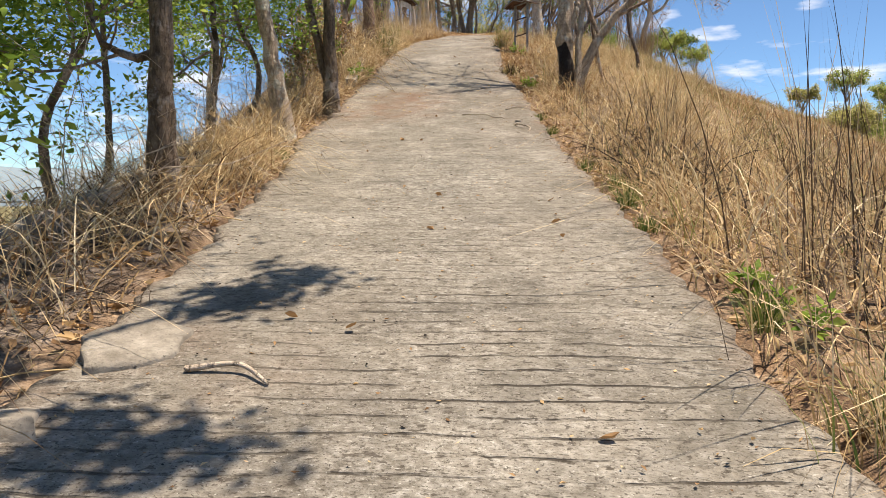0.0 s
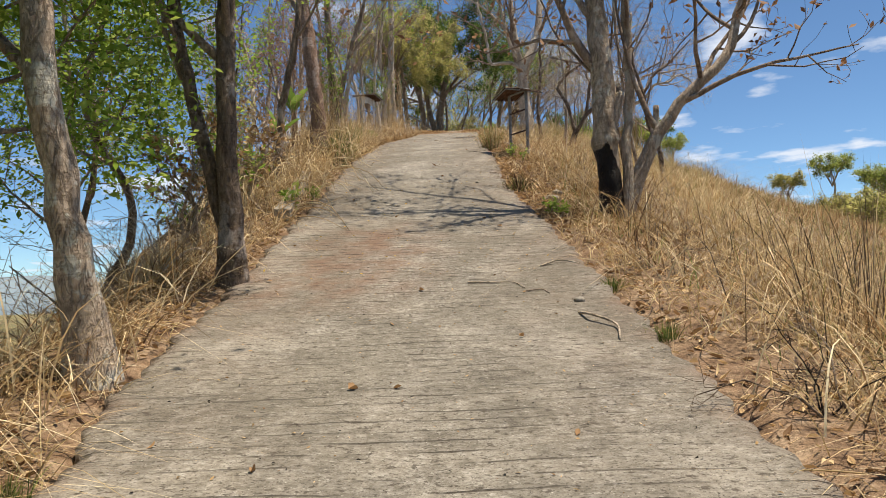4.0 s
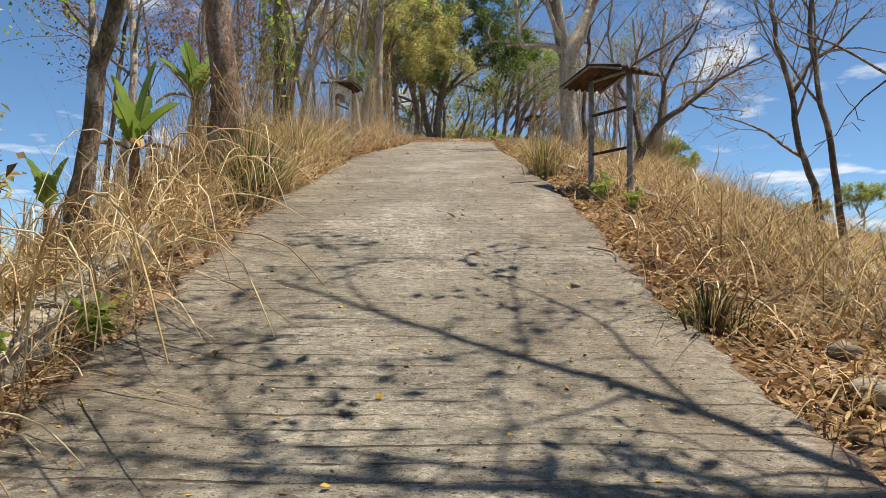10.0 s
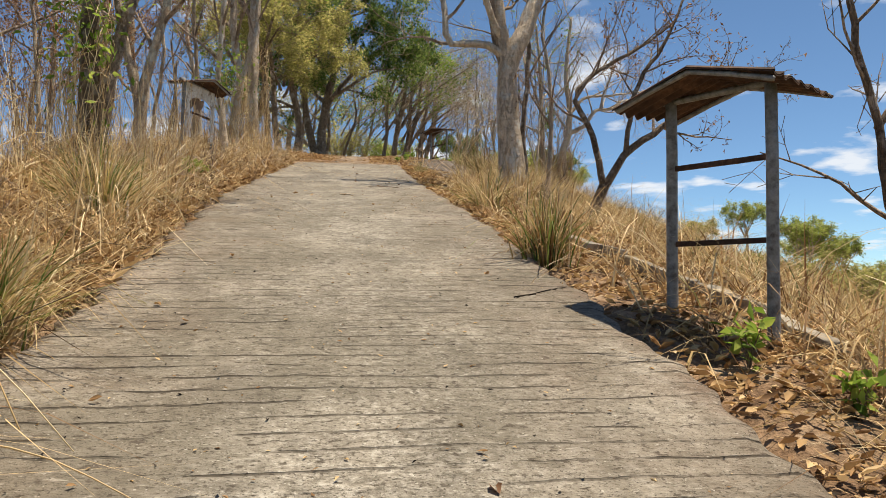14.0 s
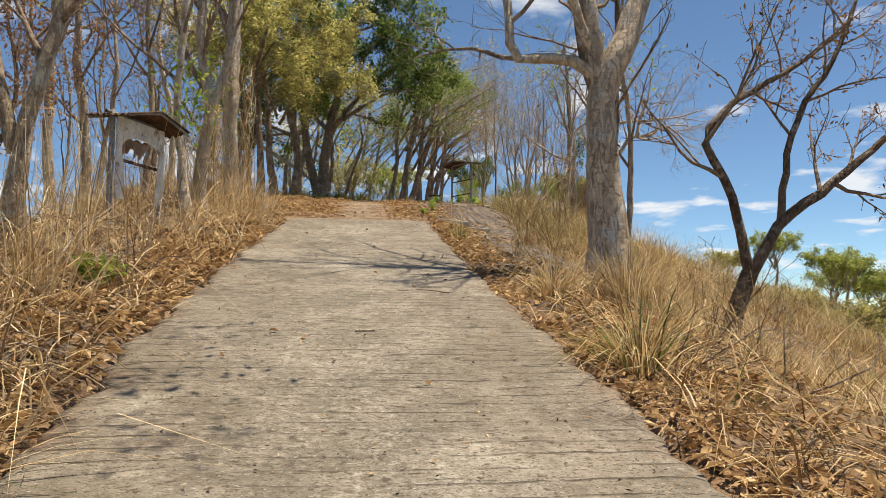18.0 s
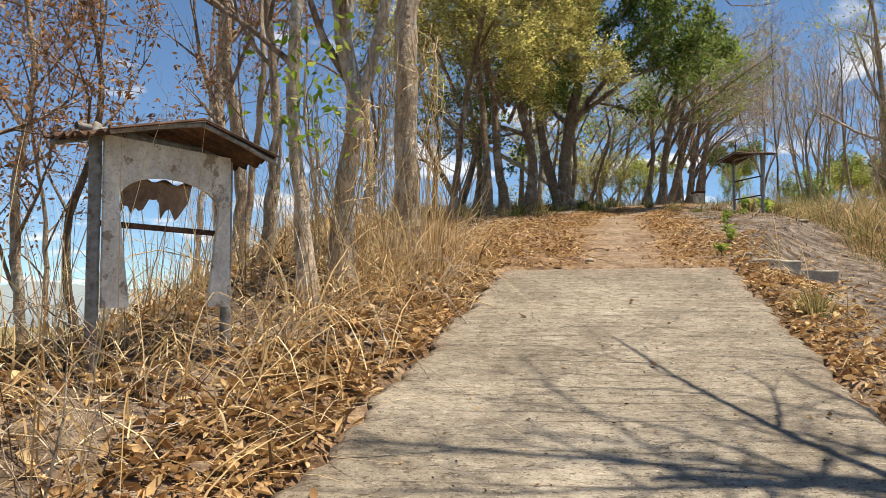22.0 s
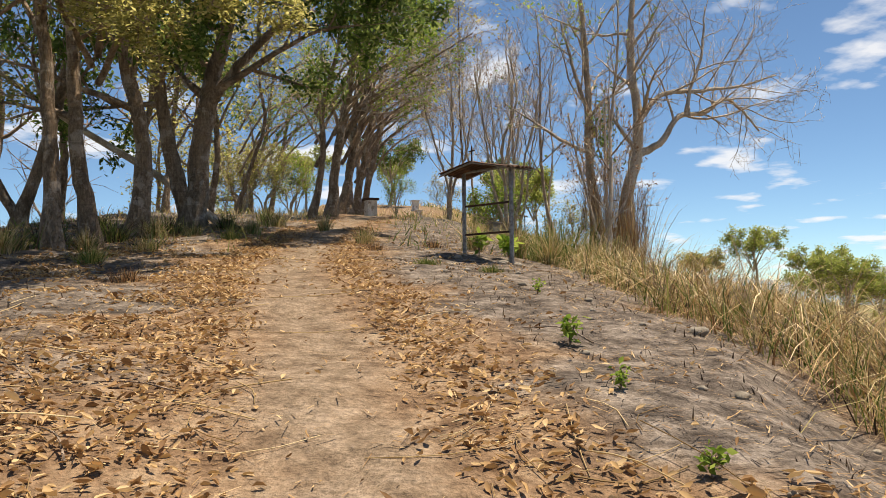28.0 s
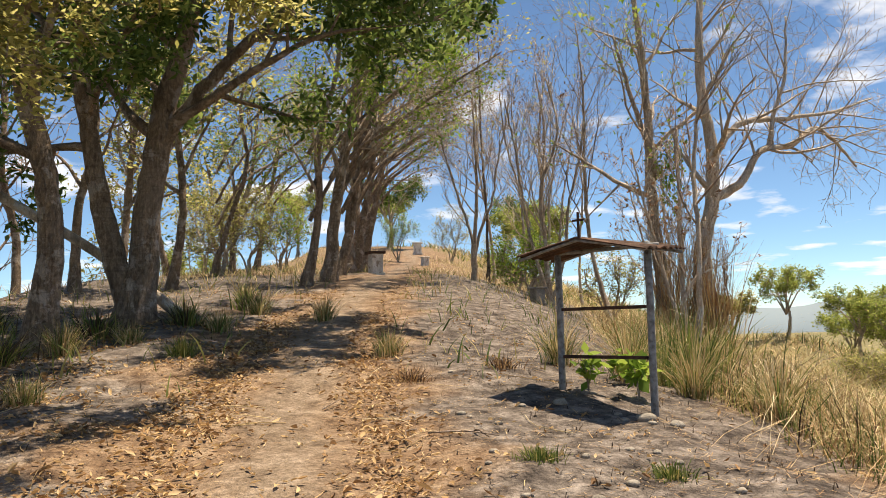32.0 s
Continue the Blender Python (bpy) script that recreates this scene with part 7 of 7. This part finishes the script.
fallen(-0.7, 23.5, 0.10, 1, "curled red-brown leaf on the concrete", "leaf_dry")
fallen(-0.62, 23.62, 0.08, 2, "curled red-brown leaf on the concrete", "leaf_dry")
fallen(0.02, 21.3, 0.08, 3, "pale dry leaf on the concrete")
fallen(0.5, 21.6, 0.1, 4, "large pale dry leaf at the road edge")
for k in range(70):
    y = 2 + 39 * rs.uniform(0, 1)
    fallen(rs.uniform(float(road_l(y)) + 0.15, float(road_r(y)) - 0.1), y, rs.uniform(0.03, 0.075), 10 + k, "small dry brown leaf on the concrete")


def crumbs(name, label, n, y0, y1, seed, mat, size):
    rng = np.random.default_rng(seed)
    y = rng.uniform(y0, y1, n)
    x = road_l(y) + (road_r(y) - road_l(y)) * rng.uniform(0.02, 0.98, n)
    v, f = leaves(np.stack([x, y, road_z(y) + 0.006], 1), rng.uniform(*size, n), rng, 0.85, 0.5, 0.2)
    tagged(put(name, mesh_from(name, v, f, MAT[mat])), label, "fallen leaves", kind="stuff")


MAT["leaf_yellow"] = mat_blades("yellow_leaf", (0.50, 0.30, 0.05), (0.68, 0.46, 0.08), weight=0.2)
crumbs("yellow_leaflets", "tiny yellow leaflets scattered on the concrete", 170, 14.5, 22, 701, "leaf_yellow", (0.025, 0.05))
crumbs("dry_crumbs", "tiny dry leaf crumbs scattered on the concrete", 2600, -1, 41, 702, "litter", (0.012, 0.035))
crumbs("dark_crumbs", "tiny dark bits of bark on the concrete", 1400, -1, 41, 703, "char", (0.012, 0.03))


def stubs(name, label, n, area, seed, keep, hgt):
    at, rng = scatter(n, *area, seed, keep)
    at[:, 2] -= 0.02
    v, f = blades(at, rng.uniform(*hgt, len(at)), rng.normal(0, 0.3, (len(at), 2)), rng.uniform(0.004, 0.009, len(at)), rng, 0.2, 2)
    tagged(put(name, mesh_from(name, v, f, MAT["cane"])), label, "burnt stubble", kind="stuff")


stubs("burnt_stubble", "black burnt stubble standing on ashy ground", 7000, (0.8, 9, 42, 62), 711, lambda x, y: np.clip((x - path_x(y) - 0.9) / 1.0, 0, 1) * np.clip((edge_x(y) + 0.6 - x) / 0.4, 0, 1) * clumpy(x, y, 1.6) ** 2, (0.03, 0.1))
stubs("burnt_canes", "tall black burnt canes at the grass edge", 2600, (2.5, 9, 42, 60), 712, lambda x, y: np.clip(1 - np.abs(x - edge_x(y) - 0.2) / 0.5, 0, 1), (0.3, 0.8))
stubs("dark_canes_right", "thin dark dead canes standing on the slope edge", 1100, (1.5, 6, 2, 17), 714, lambda x, y: np.clip((x - road_r(y) - 0.4) / 0.5, 0, 1) * clumpy(x, y, 1.2) ** 2, (0.4, 1.3))
stubs("burnt_stubble_left", "black burnt stubble under the crest trees", 2600, (-7, 1.5, 47, 62), 713, lambda x, y: np.clip((path_x(y) - 1.0 - x) / 1.0, 0, 1) * clumpy(x, y, 1.6) ** 2, (0.04, 0.14))

# an old joint that cracked open across the slab
def road_crack(pts, label):
    P = np.array([(x, y, float(road_z(y)) + 0.009) for x, y in pts])
    P = spline(P, 40)
    rq = np.random.default_rng(5)
    P[:, 1] += rq.normal(0, 0.012, 40)
    w = 0.0012 * rq.uniform(0.3, 1.4, 40)[:, None] * np.array([0, 1, 0])
    top, i = np.concatenate([P - w, P + w]), np.arange(39)
    v = np.concatenate([top, top - [0, 0, 0.02]])
    q = np.concatenate([np.stack([i, i + 1, i + 41, i + 40], -1), np.stack([i + 81, i + 80, i, i + 1], -1), np.stack([i + 40, i + 41, i + 121, i + 120], -1)])
    tagged(put("road_crack", mesh_from("road_crack", v, q, MAT["char"])), label, "crack", kind="structure")


road_crack([(0.55, 26.4), (0.35, 26.3), (0.2, 26.18), (0.05, 26.1)], "dirt-filled crack across the concrete slab")

# ---- shrine pillars on the crest ----


MAT["stone_grey"] = mat_stone("grey_stone", (0.13, 0.115, 0.10), (0.36, 0.33, 0.29))


def pillar(x, y, w, h, label, roof=False, mat="board"):
    base = thing("shrine_pillar", (x, y, float(land(x, y)) - 0.05), label, "shrine", "shrine pillars")
    part("foot", box((w * 1.25, w * 1.25, h * 0.16), (0, 0, h * 0.08), (0, 0, 12), 0.01), MAT[mat], base)
    part("shaft", box((w, w, h * 0.74), (0, 0, h * 0.5), (0, 0, 12), 0.012, 0.004), MAT[mat], base)
    part("cap", box((w * 1.35, w * 1.35, h * 0.1), (0, 0, h * 0.91), (0, 0, 12), 0.015), MAT["rust" if roof else mat], base)


pillar(6.03, 75.0, 0.42, 0.95, "pale concrete shrine pillar with dark stained foot", True)
pillar(12.0, 90.0, 0.34, 0.55, "pale concrete shrine pillar on the grassy rise")
pillar(8.35, 66.0, 0.28, 0.5, "small grey stone marker in dry grass", mat="stone_grey")
pillar(15.6, 105.0, 0.45, 0.95, "pale shrine pillar far up the rise")
shelter((17.2, 88.2, float(land(17.2, 88.2))), (18.1, 87.6, float(land(18.1, 87.6))), float(land(17.6, 88)) + 1.6, "distant small wayside shelter with dark roof", 21, 0.7, 0.35)

# ---- vines and burnt bark on trunks ----


def vines(x, y, z0, z1, r, n, seed, label, mat="straw"):
    rng = np.random.default_rng(800 + seed)
    ps = []
    for k in range(n):
        a = rng.uniform(0, 6.28)
        m = 9
        zz = np.sort(rng.uniform(z0, z1, 2))
        t = np.linspace(0, 1, m)
        aa = a + rng.uniform(-2, 2) * t
        rr = r * (1 + rng.uniform(0.05, 0.8, m) * rng.uniform(0.2, 1.0))
        ps.append(tube(np.stack([np.cos(aa) * rr, np.sin(aa) * rr, zz[0] + (zz[1] - zz[0]) * t], 1), np.full(m, rng.uniform(0.003, 0.006)), 3))
    v, f = join(ps)
    ob = put("dry_vines", mesh_from("dry_vines", v, f, MAT[mat]))
    ob.location = (x, y, float(land(x, y)))
    tagged(ob, label, "vines", kind="stuff")


vines(-2.66, 40.9, -0.1, 2.7, 0.26, 150, 1, "dry straw vines hanging round a trunk", "pale_stalk")
vines(-2.95, 39.1, -0.1, 1.8, 0.22, 120, 2, "dry straw vines round a crooked trunk", "pale_stalk")
vines(12.7, 65.0, -0.2, 3.4, 0.42, 240, 3, "brown vines climbing a tall bare tree", "straw_red")
vines(11.85, 65.6, -0.2, 3.4, 0.4, 220, 4, "brown vines climbing a bare trunk", "straw_red")
vines(-3.85, 31.0, -0.1, 2.0, 0.22, 120, 5, "dry vines round an upright trunk", "pale_stalk")
vines(-3.42, 25.5, -0.1, 1.4, 0.24, 90, 6, "dry vines at the foot of a tall tree")
vines(2.05, 37.4, -0.1, 1.6, 0.3, 120, 8, "straw vines in the undergrowth")
clump(12.55, 64.7, "pale straw vines hanging round a tall bare tree", 3.2, 260, ("straw", "straw_red"), 0.3, 0.16, 0.012, seed=130, droop=0.8, group="hanging vines")
clump(11.9, 65.2, "brown straw vines hanging round a bare trunk", 2.6, 200, ("straw", "straw_red"), 0.28, 0.16, 0.012, seed=131, droop=0.8, group="hanging vines")
clump(11.0, 63.6, "tall green weeds below bare trees", 1.3, 160, ("green", "straw"), 0.35, 0.4, 0.012, seed=132, group="green weeds")
clump(6.3, 56.2, "bright green weeds behind the wayside shelter", 1.1, 260, ("green", "green"), 0.4, 0.4, 0.012, seed=133, group="green weeds")
clump(5.6, 55.6, "bright green weeds behind the wayside shelter", 0.9, 220, ("green", "green"), 0.3, 0.4, 0.010, seed=134, group="green weeds")


def creeper(x, y, z, n, size, spread, seed, label):
    rng = np.random.default_rng(seed)
    at = rng.normal(0, 1, (n, 3)) * np.array(spread)
    v, f = leaves(at, size * rng.uniform(0.6, 1.4, n), rng, 0.0, 0.45)
    ob = put("leafy_creeper", mesh_from("leafy_creeper", v, f, MAT["leaf"]))
    ob.location = (x, y, z)
    tagged(ob, label, "creeper", "creepers")


creeper(11.95, 65.3, 15.4, 420, 0.14, (0.22, 0.2, 0.55), 141, "bright green creeper hanging on a bare trunk")
creeper(-3.85, 30.9, 9.0, 520, 0.10, (0.22, 0.2, 0.7), 142, "bright green creeper climbing an upright trunk")
creeper(-3.0, 38.3, 10.2, 160, 0.09, (0.25, 0.2, 0.35), 143, "green sprouts on a thin grey trunk")

base = thing("leaning_tree", (-0.3, 61.0, float(land(-0.3, 61.0))), "pale dead trunk leaning across the crest trees", "dead tree")
v, f = tube(spline([(0.1, 0, -0.1), (-1.05, 0, 0.85), (-3.3, 0.1, 2.3), (-5.5, 0.2, 3.9)], 20), np.linspace(0.10, 0.05, 20), 9, 0.06)
put("trunk", mesh_from("trunk", v, f, MAT["bark_pale"], True), base)
v, f = tube(spline([(-3.3, 0.1, 2.3), (-3.9, 0.2, 3.2), (-4.2, 0.2, 3.9)], 8), np.linspace(0.04, 0.015, 8), 6, 0.04)
put("limb", mesh_from("limb", v, f, MAT["bark_pale"], True), base)
